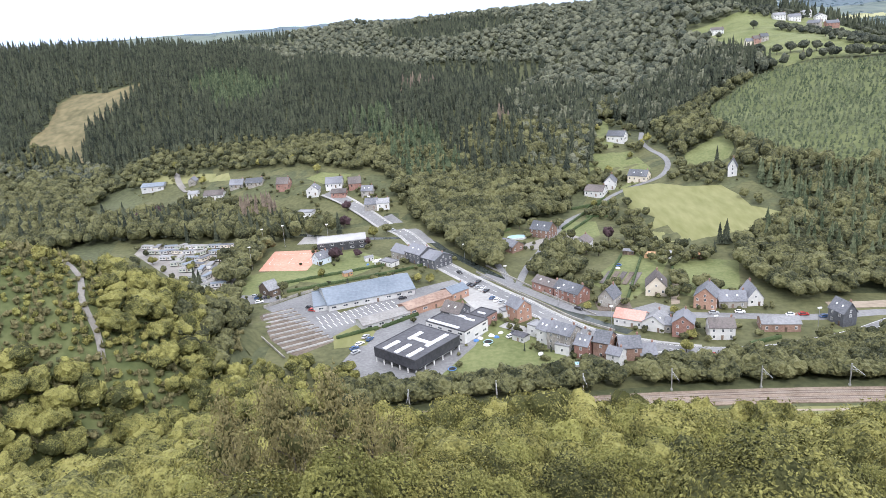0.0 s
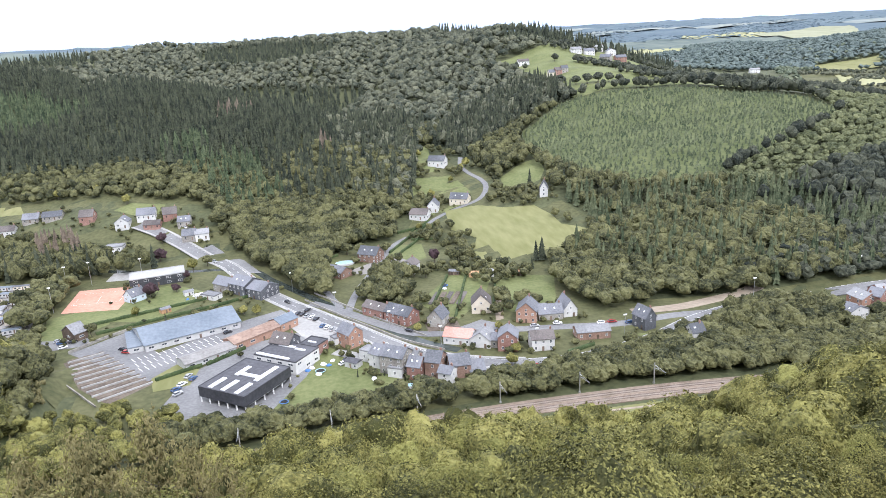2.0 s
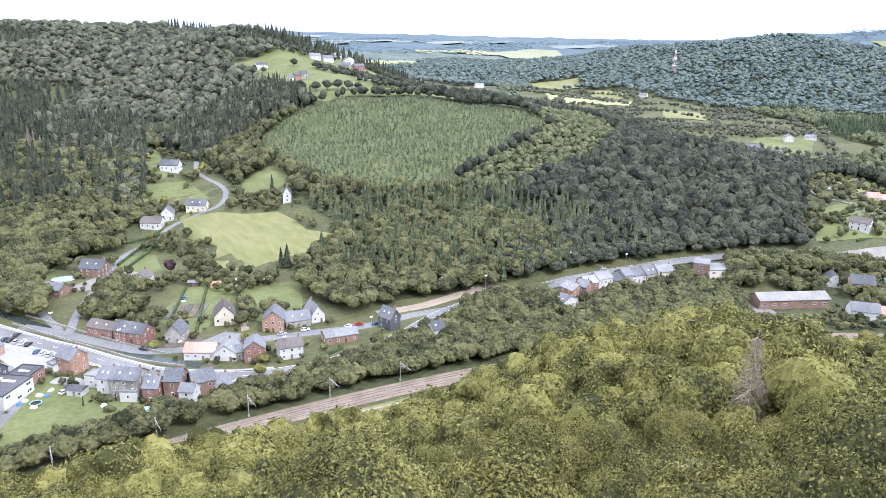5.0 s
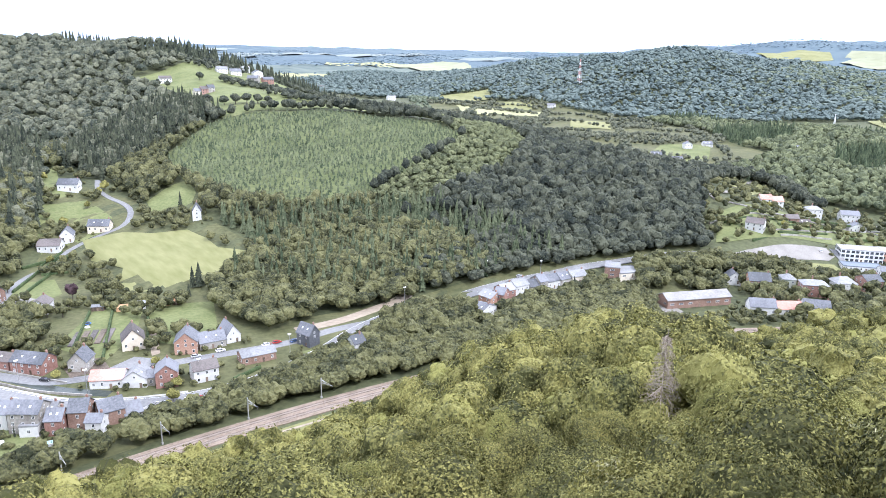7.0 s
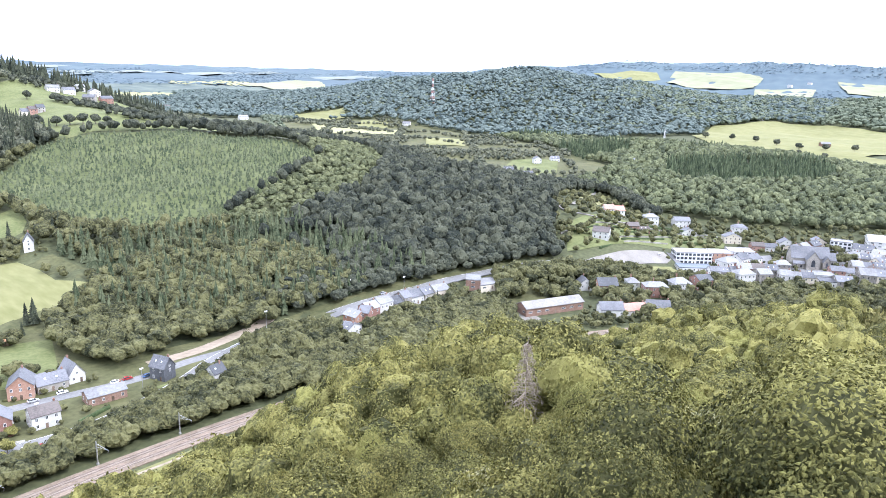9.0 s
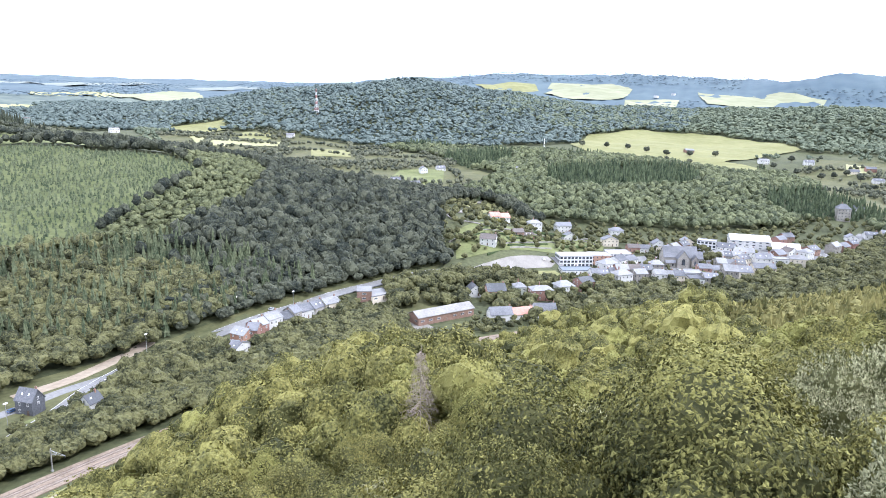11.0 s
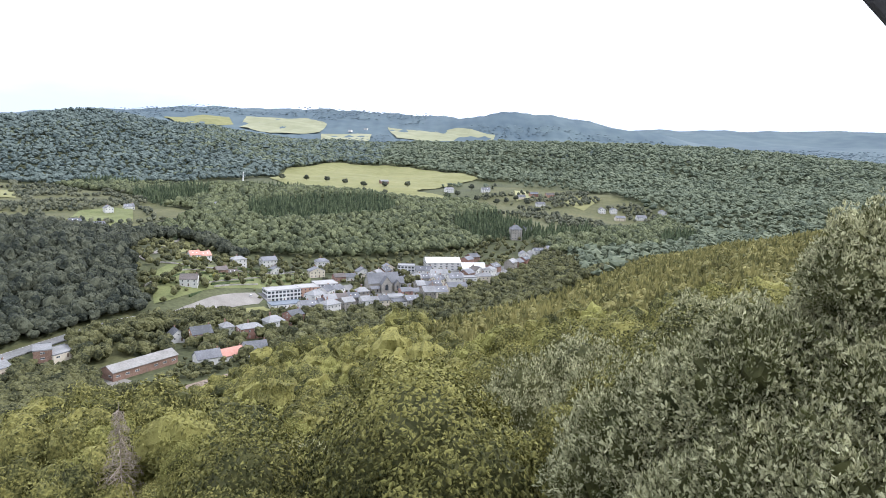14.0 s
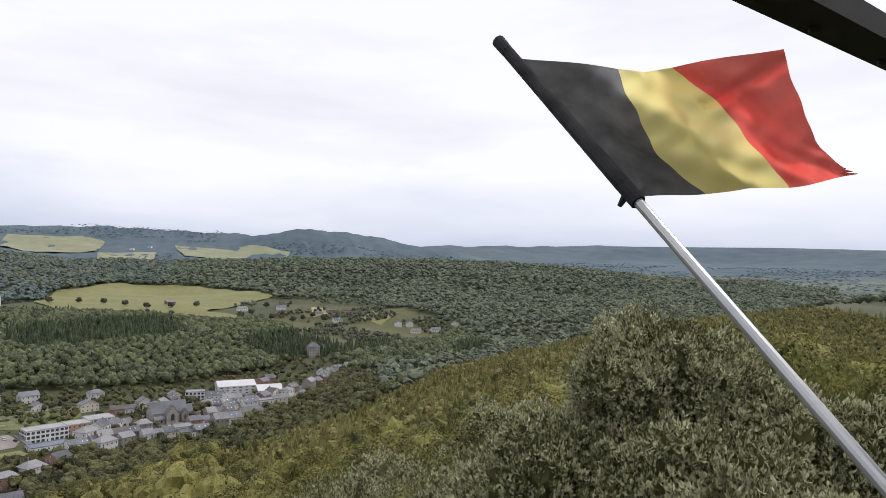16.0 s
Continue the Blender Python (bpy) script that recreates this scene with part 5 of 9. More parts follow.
house("cream house below the woods", 622.5, 147.1, -58, 14.0, 9.0, 5.8, 3.0, "G", "cream", "slate")
house("tall white house by the woods", 664.1, 151.3, -58, 12.1, 10.0, 7.1, 2.8, "h", "white", "slate")
house("brown bungalow on the hillside", 557.1, 205.6, -51, 18.3, 9.0, 2.8, 2.0, "g", "brick_brown", "dark_tile")
house("white house with dark roof among trees", 489.5, 207.9, -76, 12.0, 10.0, 5.1, 3.0, "g", "white", "dark_tile")
house("large white hall in the town", 688.8, 36.9, -77, 33.7, 24.0, 7.8, 3.5, "g", "white", "white_sheet", "hall")
house("white hall with rounded roof", 681.1, 6.5, -77, 22.5, 18.0, 4.4, 4.0, "g", "white", "white_sheet", "hall")
house("pale flat-roofed office building", 654.3, 68.4, -87, 15.9, 12.0, 8.5, 0.0, "f", "glass_front", "zinc")
house("white town house among gardens", 649.4, 51.7, -88, 14.7, 11.0, 5.8, 3.2, "g", "white", "slate")
house("white town building in the valley", 628.4, 36.1, -78, 15.3, 11.0, 7.7, 3.0, "g", "white", "zinc")
house("white town house with slate roof", 608.8, 21.2, -69, 11.9, 11.0, 8.0, 3.2, "g", "white", "slate")
house("white flat-roofed town building", 615.7, 8.4, -71, 12.0, 10.0, 7.6, 0.0, "f", "white", "zinc")
house("cream town house among gardens", 625.7, -4.6, -72, 14.2, 10.0, 7.2, 2.5, "h", "cream", "zinc")
house("grey town building with broad pale roof", 555.4, 35.5, -69, 19.9, 14.0, 7.3, 3.4, "g", "stone", "zinc")
house("cream town house among gardens", 578.4, 18.6, -70, 16.0, 12.0, 7.1, 2.6, "g", "cream", "slate")
house("grey mansion below the woods", 850.0, -41.9, -74, 13.0, 12.0, 12.4, 5.0, "h", "stone", "slate")
house("white house at the valley road", 768.3, -48.1, -75, 9.9, 9.0, 3.7, 3.0, "G", "white", "slate")
house("white house along the valley road", 786.5, -65.1, -76, 11.4, 9.0, 4.5, 2.6, "g", "white", "slate")
house("cream house along the valley road", 805.1, -80.1, -77, 10.4, 9.0, 3.9, 2.6, "g", "cream", "slate")
house("shed at the edge of the wood", 787.2, 35.1, -69, 13.3, 9.0, 3.2, 2.6, "g", "timber", "zinc", "shed")
house("long white farm building on the plateau", 1283.2, 60.3, -68, 15.0, 14.0, 5.6, 2.4, "g", "white", "zinc", "shed")
house("white house on the plateau", 1296.4, -6.1, -71, 15.0, 10.0, 5.6, 3.4, "g", "white", "slate")
house("cream house on the plateau", 1249.9, -68.2, -74, 15.0, 10.0, 5.6, 3.0, "g", "cream", "slate")
house("brick house on the plateau", 1281.0, -92.4, -75, 15.0, 10.0, 5.6, 3.0, "g", "brick_red", "slate")
house("brick farmhouse on the plateau", 1282.3, -121.4, -77, 15.0, 10.0, 5.6, 3.0, "g", "brick_orange", "dark_tile")
house("white house on the plateau edge", 1193.7, -97.9, -76, 15.0, 10.0, 5.6, 3.0, "g", "white", "slate")
house("white house in the far village", 1164.5, -195.8, -81, 10.4, 9.0, 6.6, 3.0, "G", "white", "slate")
house("white house in the far village", 1167.4, -215.2, -81, 10.4, 9.0, 7.5, 3.0, "G", "white", "slate")
house("cream house in the far village", 1115.2, -216.3, -82, 15.0, 10.0, 5.4, 3.0, "g", "cream", "slate")
house("white house in the far village", 1128.9, -251.9, -84, 15.0, 10.0, 5.6, 3.0, "g", "white", "slate")
house("white house in the far village", 1159.8, -292.1, -85, 11.5, 9.0, 4.7, 3.0, "G", "white", "slate")
house("white house at the foot of the plateau", 893.7, -58.1, -75, 10.1, 9.0, 5.1, 2.6, "g", "white", "slate")
house("small white house among trees", 954.1, -41.0, -73, 6.1, 7.0, 4.6, 2.6, "G", "white", "slate")
house("white house of the hilltop hamlet", 364.6, 924.4, -9, 15.0, 10.0, 5.6, 3.0, "g", "white", "dark_tile")
house("cream house of the hilltop hamlet", 367.3, 817.8, -6, 23.6, 10.0, 5.4, 3.0, "g", "cream", "slate")
house("white house of the hilltop hamlet", 455.0, 952.4, -7, 15.0, 10.0, 5.5, 3.0, "g", "white", "zinc")
house("white house of the hilltop hamlet", 474.3, 950.8, -8, 15.0, 10.0, 5.6, 3.4, "g", "white", "slate")
house("pale-roofed house of the hilltop hamlet", 520.9, 1015.1, -8, 15.0, 10.0, 5.1, 3.0, "g", "white", "zinc")
house("stone house of the hilltop hamlet", 481.3, 912.0, -47, 15.0, 10.0, 5.6, 3.4, "g", "stone", "slate")
house("white gabled house of the hilltop hamlet", 515.3, 963.6, -9, 13.9, 10.0, 5.7, 3.4, "G", "white", "slate")
house("brick farm of the hilltop hamlet", 506.4, 918.6, -10, 15.0, 12.0, 5.6, 3.2, "g", "brick_red", "slate")
house("white house along the plateau", 938.5, 1451.3, -14, 15.0, 10.0, 5.6, 3.0, "g", "white", "dark_tile")
house("low white building along the plateau", 954.5, 1383.9, -52, 15.0, 9.0, 5.6, 0.0, "f", "white", "white_sheet")
house("low white house at the plateau edge", 798.2, 1008.5, -20, 15.0, 10.0, 5.6, 2.0, "g", "white", "zinc")
house("white house in the upper village", 884.6, 337.4, -50, 12.9, 10.0, 5.0, 3.0, "g", "white", "slate")
house("cream house in the upper village", 699.3, 416.0, -43, 11.7, 10.0, 4.5, 3.0, "g", "cream", "slate")
house("white house in the upper village", 702.1, 393.8, -43, 14.2, 10.0, 4.5, 3.0, "g", "white", "slate")
house("white gabled house in the upper village", 804.5, 436.9, -43, 9.5, 9.0, 7.2, 3.0, "G", "white", "slate")
house("white house in the upper village", 843.4, 432.1, -44, 11.4, 9.0, 4.4, 3.0, "g", "white", "slate")
house("white house in the wooded side valley", 1108.8, 897.9, -66, 15.0, 10.0, 5.6, 3.0, "g", "white", "zinc")
house("farm building on the pasture", 1351.8, 188.7, -63, 15.0, 14.0, 5.6, 2.6, "g", "brick_brown", "zinc", "shed")
house("pale farm shed beside the woods", 1647.4, 361.7, -59, 15.0, 12.0, 5.6, 2.6, "g", "white", "zinc", "shed")
house("pale farm sheds on the far plateau", 3126.0, 589.0, -99, 15.0, 18.0, 5.6, 2.6, "g", "white", "zinc", "shed")
house("farmhouse on the far plateau", 3248.4, 540.0, -100, 15.0, 16.0, 5.6, 2.6, "g", "white", "slate")

# ---------------------------------------------------------------- dark warehouse and its older halls
def oriented(ax, ay, bx_, by_):
    """Turn of a footprint whose front runs from a to b."""
    return math.degrees(math.atan2(by_ - ay, bx_ - ax))


def warehouse(x, y, turn, w, d):
    t = thing("warehouse", "anthracite box warehouse on white pillars with skylight strips", "hall", at=(x, y, 0.1), turn=turn)
    HOUSES.append((x, y, max(w, d) / 2))
    a, b, lo, hi = w / 2, d / 2, 2.5, 6.6
    bm = bmesh.new()
    box(bm, -a, a, -b, b, lo, hi)
    body = part("body", bm, WALLS["panel_dark"], t, "anthracite panelled upper storey")
    bm = bmesh.new()
    box(bm, -a + 0.3, a - 0.3, -b + 0.3, b - 0.3, hi, hi + 0.06)
    deck = part("roof", bm, ROOFS["dark_felt"], t)
    part("parapet", ring_wall(a + 0.05, b + 0.05, 0.35, hi - 0.05, hi + 0.22), WALLS["panel_dark"], deck)
    for cx, cy, l_, wd in ((-a * 0.55, -b * 0.62, 8.5, 1.9), (0.0, -b * 0.62, 8.5, 1.9), (a * 0.58, -b * 0.62, 8.5, 1.9), (a * 0.58, b * 0.35, 13.0, 1.9), (-a * 0.35, b * 0.25, 8.0, 1.9)):
        bm = bmesh.new()
        box(bm, cx - wd / 2, cx + wd / 2, cy - l_ / 2, cy + l_ / 2, hi + 0.06, hi + 0.45)
        part("skylight", bm, M["skylight"], deck, "white skylight strip")
    bm = bmesh.new()
    box(bm, -a * 0.25, a * 0.50, b * 0.02, b * 0.02 + 1.9, hi + 0.06, hi + 0.45)
    part("skylight", bm, M["skylight"], deck, "white skylight strip")
    bm = bmesh.new()
    box(bm, -a + 3.0, a - 3.0, -b + 4.5, b - 0.3, 0.0, lo)
    part("base", bm, WALLS["panel_grey"], t, "recessed grey ground floor")
    for i in range(6):
        for px_, py_ in ((-a + 0.4 + i * (w - 0.8) / 5, -b + 0.4), (a - 0.4, -b + 0.4 + i * (d - 0.8) / 5)):
            bm = bmesh.new()
            box(bm, px_ - 0.2, px_ + 0.2, py_ - 0.2, py_ + 0.2, 0.0, lo)
            part("pillar", bm, M["paint_white"], t, "white square pillar")
    return t


warehouse(-13.5, 265.0, -42.0, 23.0, 27.0)


def flat_hall(label, x, y, turn, w, d, h, wall, skylights):
    t = house(label, x, y, turn, w, d, h, 0, "f", wall, "dark_felt", "hall")
    for cx, cy, l_, wd in skylights:
        bm = bmesh.new()
        box(bm, cx - l_ / 2, cx + l_ / 2, cy - wd / 2, cy + wd / 2, h + 0.12, h + 0.55)
        part("skylight", bm, M["skylight"], t, "white skylight strip")
    return t


flat_hall("older grey-roofed hall behind the warehouse", 3.5, 286.0, -42.0, 22.0, 16.0, 5.6, "white", ((-4.0, 4.0, 11.0, 1.4), (5.0, 3.0, 5.0, 1.2), (-2.0, -6.5, 17.0, 1.5)))
house("dark slate-clad house among the workshop roofs", 3.5, 296.5, -38.0, 10.0, 9.0, 6.6, 3.4, "g", "slate_wall", "dark_tile")
flat_hall("low brick workshop wing with flat roof", 15.0, 294.0, -42.0, 9.0, 11.0, 4.4, "brick_red", ((0.0, 0.0, 4.0, 1.0),))


# ---------------------------------------------------------------- church
def church(x, y, turn):
    t = thing("church", "grey stone church with steep slate roofs", "church", at=(x, y, ground_z(x, y)), turn=turn)
    HOUSES.append((x, y, 16))

    def block(x0, x1, y0, y1, h, rise, along, wall="wall"):
        bm = bmesh.new()
        lo = [bm.verts.new(c) for c in ((x0, y0, -1.5), (x1, y0, -1.5), (x1, y1, -1.5), (x0, y1, -1.5))]
        hi = [bm.verts.new(c) for c in ((x0, y0, h), (x1, y0, h), (x1, y1, h), (x0, y1, h))]
        mx, my = (x0 + x1) / 2, (y0 + y1) / 2
        g = {1: bm.verts.new((x1, my, h + rise)), 3: bm.verts.new((x0, my, h + rise))} if along == "x" else {0: bm.verts.new((mx, y0, h + rise)), 2: bm.verts.new((mx, y1, h + rise))}
        for i in range(4):
            j = (i + 1) % 4
            bm.faces.new([lo[i], lo[j], hi[j]] + ([g[i]] if i in g else []) + [hi[i]])
        w_ob = part(wall, bm, WALLS["stone"], t)
        bm = bmesh.new()
        o = 0.3
        if along == "x":
            k_ = rise / (my - y0)
            pts = [((x0 - o, y0 - o, h - k_ * o), (x0 - o, my, h + rise)), ((x1 + o, y0 - o, h - k_ * o), (x1 + o, my, h + rise)), ((x0 - o, y1 + o, h - k_ * o), (x1 + o, y1 + o, h - k_ * o))]
            f1 = [pts[0][0], pts[1][0], pts[1][1], pts[0][1]]
            f2 = [pts[2][1], pts[2][0], pts[0][1], pts[1][1]]
        else:
            k_ = rise / (mx - x0)
            f1 = [(x0 - o, y1 + o, h - k_ * o), (x0 - o, y0 - o, h - k_ * o), (mx, y0 - o, h + rise), (mx, y1 + o, h + rise)]
            f2 = [(x1 + o, y0 - o, h - k_ * o), (x1 + o, y1 + o, h - k_ * o), (mx, y1 + o, h + rise), (mx, y0 - o, h + rise)]
        for f_ in (f1, f2):
            a_ = [bm.verts.new(Vector(c) + Vector((0, 0, 0.25))) for c in f_]
            b_ = [bm.verts.new(Vector(c) + Vector((0, 0, 0.03))) for c in f_]
            bm.faces.new(a_)
            bm.faces.new(b_[::-1])
            for i in range(4):
                bm.faces.new((b_[i], b_[(i + 1) % 4], a_[(i + 1) % 4], a_[i]))
        bmesh.ops.recalc_face_normals(bm, faces=bm.faces)
        part("roof", bm, ROOFS["slate"], t)
        return w_ob

    block(-14, 13, -5.5, 5.5, 8.0, 7.5, "x")
    block(-4.5, 4.5, -10.5, -5.6, 7.6, 6.2, "y")
    block(7.5, 12.5, -9.0, -5.6, 6.0, 4.0, "y")
    block(-13, -5.2, -8.6, -5.6, 4.2, 1.6, "x")
    block(13.1, 18, -4, 4, 6.5, 5.0, "x")
    for wx, wy, ww, wh, wz in ((0, -10.56, 2.6, 5.0, 2.6), (10, -9.06, 1.6, 3.4, 2.2), (-11, -8.66, 1.1, 2.0, 1.4), (-7.5, -8.66, 1.1, 2.0, 1.4), (15.5, -4.06, 1.2, 3.0, 2.2)):
        bm = bmesh.new()
        n_ = 8
        ring = [bm.verts.new((wx - ww / 2, wy, wz)), bm.verts.new((wx + ww / 2, wy, wz))]
        for i in range(n_ + 1):
            a_ = math.pi * i / n_
            ring.append(bm.verts.new((wx + ww / 2 * math.cos(a_), wy, wz + wh * 0.65 + wh * 0.35 * math.sin(a_))))
        f_ = bm.faces.new(ring)
        ex = bmesh.ops.extrude_face_region(bm, geom=[f_])
        for v in ex["geom"]:
            if isinstance(v, bmesh.types.BMVert):
                v.co.y -= 0.06
        part("window", bm, M["glass"], t, "tall pointed leaded window")
    for i in range(5):
        for sx in (-12 + i * 5.6,):
            if -5 < sx < 5 or 7 < sx < 13:
                continue
            bm = bmesh.new()
            box(bm, sx - 0.4, sx + 0.4, 5.5, 6.6, -1.0, 6.5)
            part("buttress", bm, WALLS["stone"], t)
    bm = bmesh.new()
    tube(bm, (-14, 0, 15.3), (-14, 0, 18.0), 0.12, 0.04)
    box(bm, -14.5, -13.5, -0.06, 0.06, 16.9, 17.05)
    part("roof_cross", bm, M["steel"], t)
    return t


church(577.0, 80.0, -62.0)


# ---------------------------------------------------------------- further houses along the town streets
LOOKS = (("white", "slate", "g"), ("white", "zinc", "f"), ("cream", "slate", "g"), ("brick_red", "slate", "g"), ("stone", "zinc", "g"), ("white", "dark_tile", "G"), ("white", "zinc", "h"), ("brick_brown", "slate", "g"))
WORDS = {"white": "white rendered", "cream": "cream rendered", "brick_red": "red brick", "stone": "grey stone", "brick_brown": "brown brick"}
TOPS = {"slate": "slate roof", "zinc": "pale metal roof", "dark_tile": "dark tiled roof"}
rr_ = random.Random(17)
for ax, ay, bx_, by_, n_ in ((492, 112, 556, 52, 6), (508, 96, 580, 30, 6), (596, 40, 690, -18, 7), (584, 60, 640, 22, 4), (640, 62, 716, 8, 6), (606, 100, 660, 80, 4), (690, 44, 736, 2, 4), (520, 128, 560, 112, 3), (650, -6, 740, -50, 6), (430, 150, 470, 120, 3)):
    for i in range(n_):
        u = (i + 0.5) / n_
        hx, hy = ax + (bx_ - ax) * u, ay + (by_ - ay) * u
        if any(math.hypot(hx - q[0], hy - q[1]) < q[2] + 5.5 for q in HOUSES):
            continue
        wl_, rf_, fm_ = LOOKS[rr_.randrange(len(LOOKS))]
        house(f"{WORDS[wl_]} town house with {TOPS[rf_]}", hx, hy, math.degrees(math.atan2(by_ - ay, bx_ - ax)) + rr_.uniform(-6, 6), rr_.uniform(9, 13), rr_.uniform(9, 11), rr_.uniform(5.0, 7.5), rr_.uniform(2.4, 3.4), fm_, wl_, rf_)

# ---------------------------------------------------------------- fields and open land
PLANTATION = [(225, 517), (222, 585), (247, 631), (316, 690), (368, 690), (426, 665), (453, 600), (489, 540), (480, 495), (409, 450), (354, 432), (293, 411), (257, 429), (237, 461)]
HILLTOP = [(330, 690), (335, 960), (480, 1010), (640, 900), (640, 760), (560, 660), (480, 640), (426, 672), (368, 695)]
HAYFIELD = [(130, 489), (153, 481), (166, 462), (184, 449), (187, 429), (185, 406), (198, 386), (188, 376), (163, 382), (145, 384), (123, 387), (121, 400), (134, 426), (124, 452)]
SIDE_VALLEY = [(40, 330), (60, 430), (84, 452), (104, 484), (124, 550), (140, 605), (152, 655), (172, 640), (180, 560), (186, 520), (222, 548), (214, 500), (206, 470), (200, 386), (160, 360), (160, 340), (140, 300), (100, 300)]
CLEARING = [(-456, 885), (-446, 914), (-399, 903), (-360, 914), (-358, 876), (-373, 829), (-389, 802), (-368, 744), (-409, 755), (-445, 768), (-454, 809), (-446, 836)]
TOP_CLEARING = [(-206, 960), (-190, 985), (-156, 975), (-150, 945), (-186, 930)]
MAST_FIELD = [(1353, 411), (1525, 425), (1604, 367), (1656, 325), (1645, 230), (1606, 112), (1572, 39), (1513, 9), (1369, 73), (1275, 120), (1230, 60), (1130, 62), (1110, 120), (1180, 200), (1200, 300), (1248, 340)]
TOWN = [(420, 215), (445, 225), (520, 268), (600, 300), (680, 322), (706, 296), (660, 240), (694, 205), (700, 130), (735, 80), (770, 20), (840, -30), (850, -60), (770, -90), (560, -120), (400, 40)]
VALLEY = [(-420, 640), (-300, 700), (-190, 665), (-120, 650), (-60, 610), (-30, 540), (0, 470), (40, 440), (60, 420), (60, 330), (180, 300), (230, 283), (330, 268), (430, 225), (440, 190), (420, 100), (330, 140), (200, 195), (-60, 205), (-90, 300), (-250, 420)]
BOCAGE = [(640, 380), (700, 352), (840, 330), (905, 440), (1040, 545), (1100, 690), (1130, 990), (1030, 1100), (880, 1010), (760, 860), (690, 700), (640, 560), (600, 450)]
EAST_VILLAGE = [(1400, -20), (1380, -150), (1290, -240), (1141, -285), (1020, -225), (900, -80), (960, -30), (1184, 17)]
FAR_FIELDS = [[(900, 1750), (1000, 1950), (1250, 1900), (1150, 1700)], [(600, 2300), (700, 2600), (1000, 2550), (900, 2250)], [(1500, 2300), (1650, 2500), (1900, 2350), (1750, 2150)], [(1000, 1100), (1060, 1180), (1160, 1120), (1100, 1050)], [(860, 820), (920, 880), (1000, 830), (950, 770)], [(-300, 2150), (-250, 2350), (50, 2350), (0, 2150)]]
OPEN = FAR_FIELDS + [BOCAGE, EAST_VILLAGE, PLANTATION, HILLTOP, HAYFIELD, SIDE_VALLEY, CLEARING, TOP_CLEARING, MAST_FIELD, TOWN, VALLEY]


def is_open(x, y):
    k = np.zeros(np.shape(x), bool)
    for p in OPEN:
        k |= inside(x, y, p)
    return k


LINES = [(smooth_line(q, 3.0), w) for q, w in ((MAIN, 7.5), (STREET, 5.0), (LANE, 4.0), (RAIL, 8.0), (RIVER, 3.0))]


def taken(x, y, margin=2.0):
    """Where a house, road or rail stands."""
    k = np.zeros(np.shape(x), bool)
    for hx, hy, hr in HOUSES:
        k |= np.hypot(x - hx, y - hy) < hr + margin
    for l_, w in LINES:
        for cx, cy in l_[::2]:
            k |= (np.abs(x - cx) < w + margin) & (np.abs(y - cy) < w + margin) & (np.hypot(x - cx, y - cy) < w + margin)
    return k


def on(hill, low):
    """On a hill, kept to the side that the camera sees, and not in open land."""
    def mask(x, y):
        k = crest(x, y, HILLS[hill]) > low
        if hill not in NEAR_HILLS:
            out = 1 + 40 / np.maximum(np.hypot(x, y), 60)
            k &= land(x * out, y * out) - land(x, y) > -4
        return k & ~is_open(x, y)
    return mask


patch("hay_field", HAYFIELD, M["meadow"], 0.3, "mown pale green hay field with mowing stripes", "field")
patch("clearing", CLEARING, M["clearing"], 0.6, "felled brown clearing on the wooded slope", "field")
patch("top_clearing", TOP_CLEARING, M["meadow"], 0.6, "small green clearing on the forest crest", "field")
patch("mast_field", MAST_FIELD, M["meadow"], 1.8, "wide pale green pasture on the plateau", "field", 20)
patch("hilltop_field", HILLTOP, M["lawn"], 0.4, "green pasture round the hilltop hamlet", "field", 12)
for i, poly in enumerate(FAR_FIELDS):
    patch("far_field", poly, M["hay"] if i % 2 == 0 else M["meadow"], 1.8, "pale yellow stubble field in the distance" if i % 2 == 0 else "pale green pasture in the distance", "field", 30)
patch("far_field", [(3100, 1080), (3330, 1120), (3450, 869), (3303, 730), (3045, 706), (2960, 900)], M["hazed_hay"], 4.0, "pale yellow fields on the far plateau", "field", 50)
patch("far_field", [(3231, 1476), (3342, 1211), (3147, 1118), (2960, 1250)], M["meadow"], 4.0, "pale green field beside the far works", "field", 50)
patch("far_field", [(3021, 695), (3129, 494), (2720, 449), (2600, 600)], M["hazed_hay"], 4.0, "pale yellow field above the ridge wood", "field", 50)
patch("far_field", [(1744, 2226), (2271, 2343), (1840, 1852), (1600, 1800)], M["hazed_hay"], 4.0, "broad pale yellow field beyond the ridge", "field", 50)
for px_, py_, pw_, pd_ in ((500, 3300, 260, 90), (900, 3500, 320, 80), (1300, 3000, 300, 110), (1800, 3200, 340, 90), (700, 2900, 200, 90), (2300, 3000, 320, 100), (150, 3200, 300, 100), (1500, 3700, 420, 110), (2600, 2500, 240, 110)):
    patch("far_field", [(px_ - pw_, py_ - pd_), (px_ - pw_ * 0.8, py_ + pd_), (px_ + pw_, py_ + pd_ * 0.7), (px_ + pw_ * 0.9, py_ - pd_ * 0.8)], M["hazed_pale"], 3.0, "pale hazy field near the horizon", "field", 60)
patch("far_field", [(3333, 452), (3345, 126), (3220, -49), (3110, -31), (3060, 375)], M["hazed_hay"], 4.0, "pale yellow field before the far woods", "field", 60)
patch("far_field", [(1783, 424), (1808, 460), (2000, 530), (2000, 440)], M["hazed_hay"], 3.0, "pale field beside the plateau road", "field", 30)
patch("far_field", [(860, 640), (940, 660), (960, 610), (880, 590)], M["hay"], 0.7, "small pale pasture among hedges", "field", 20)

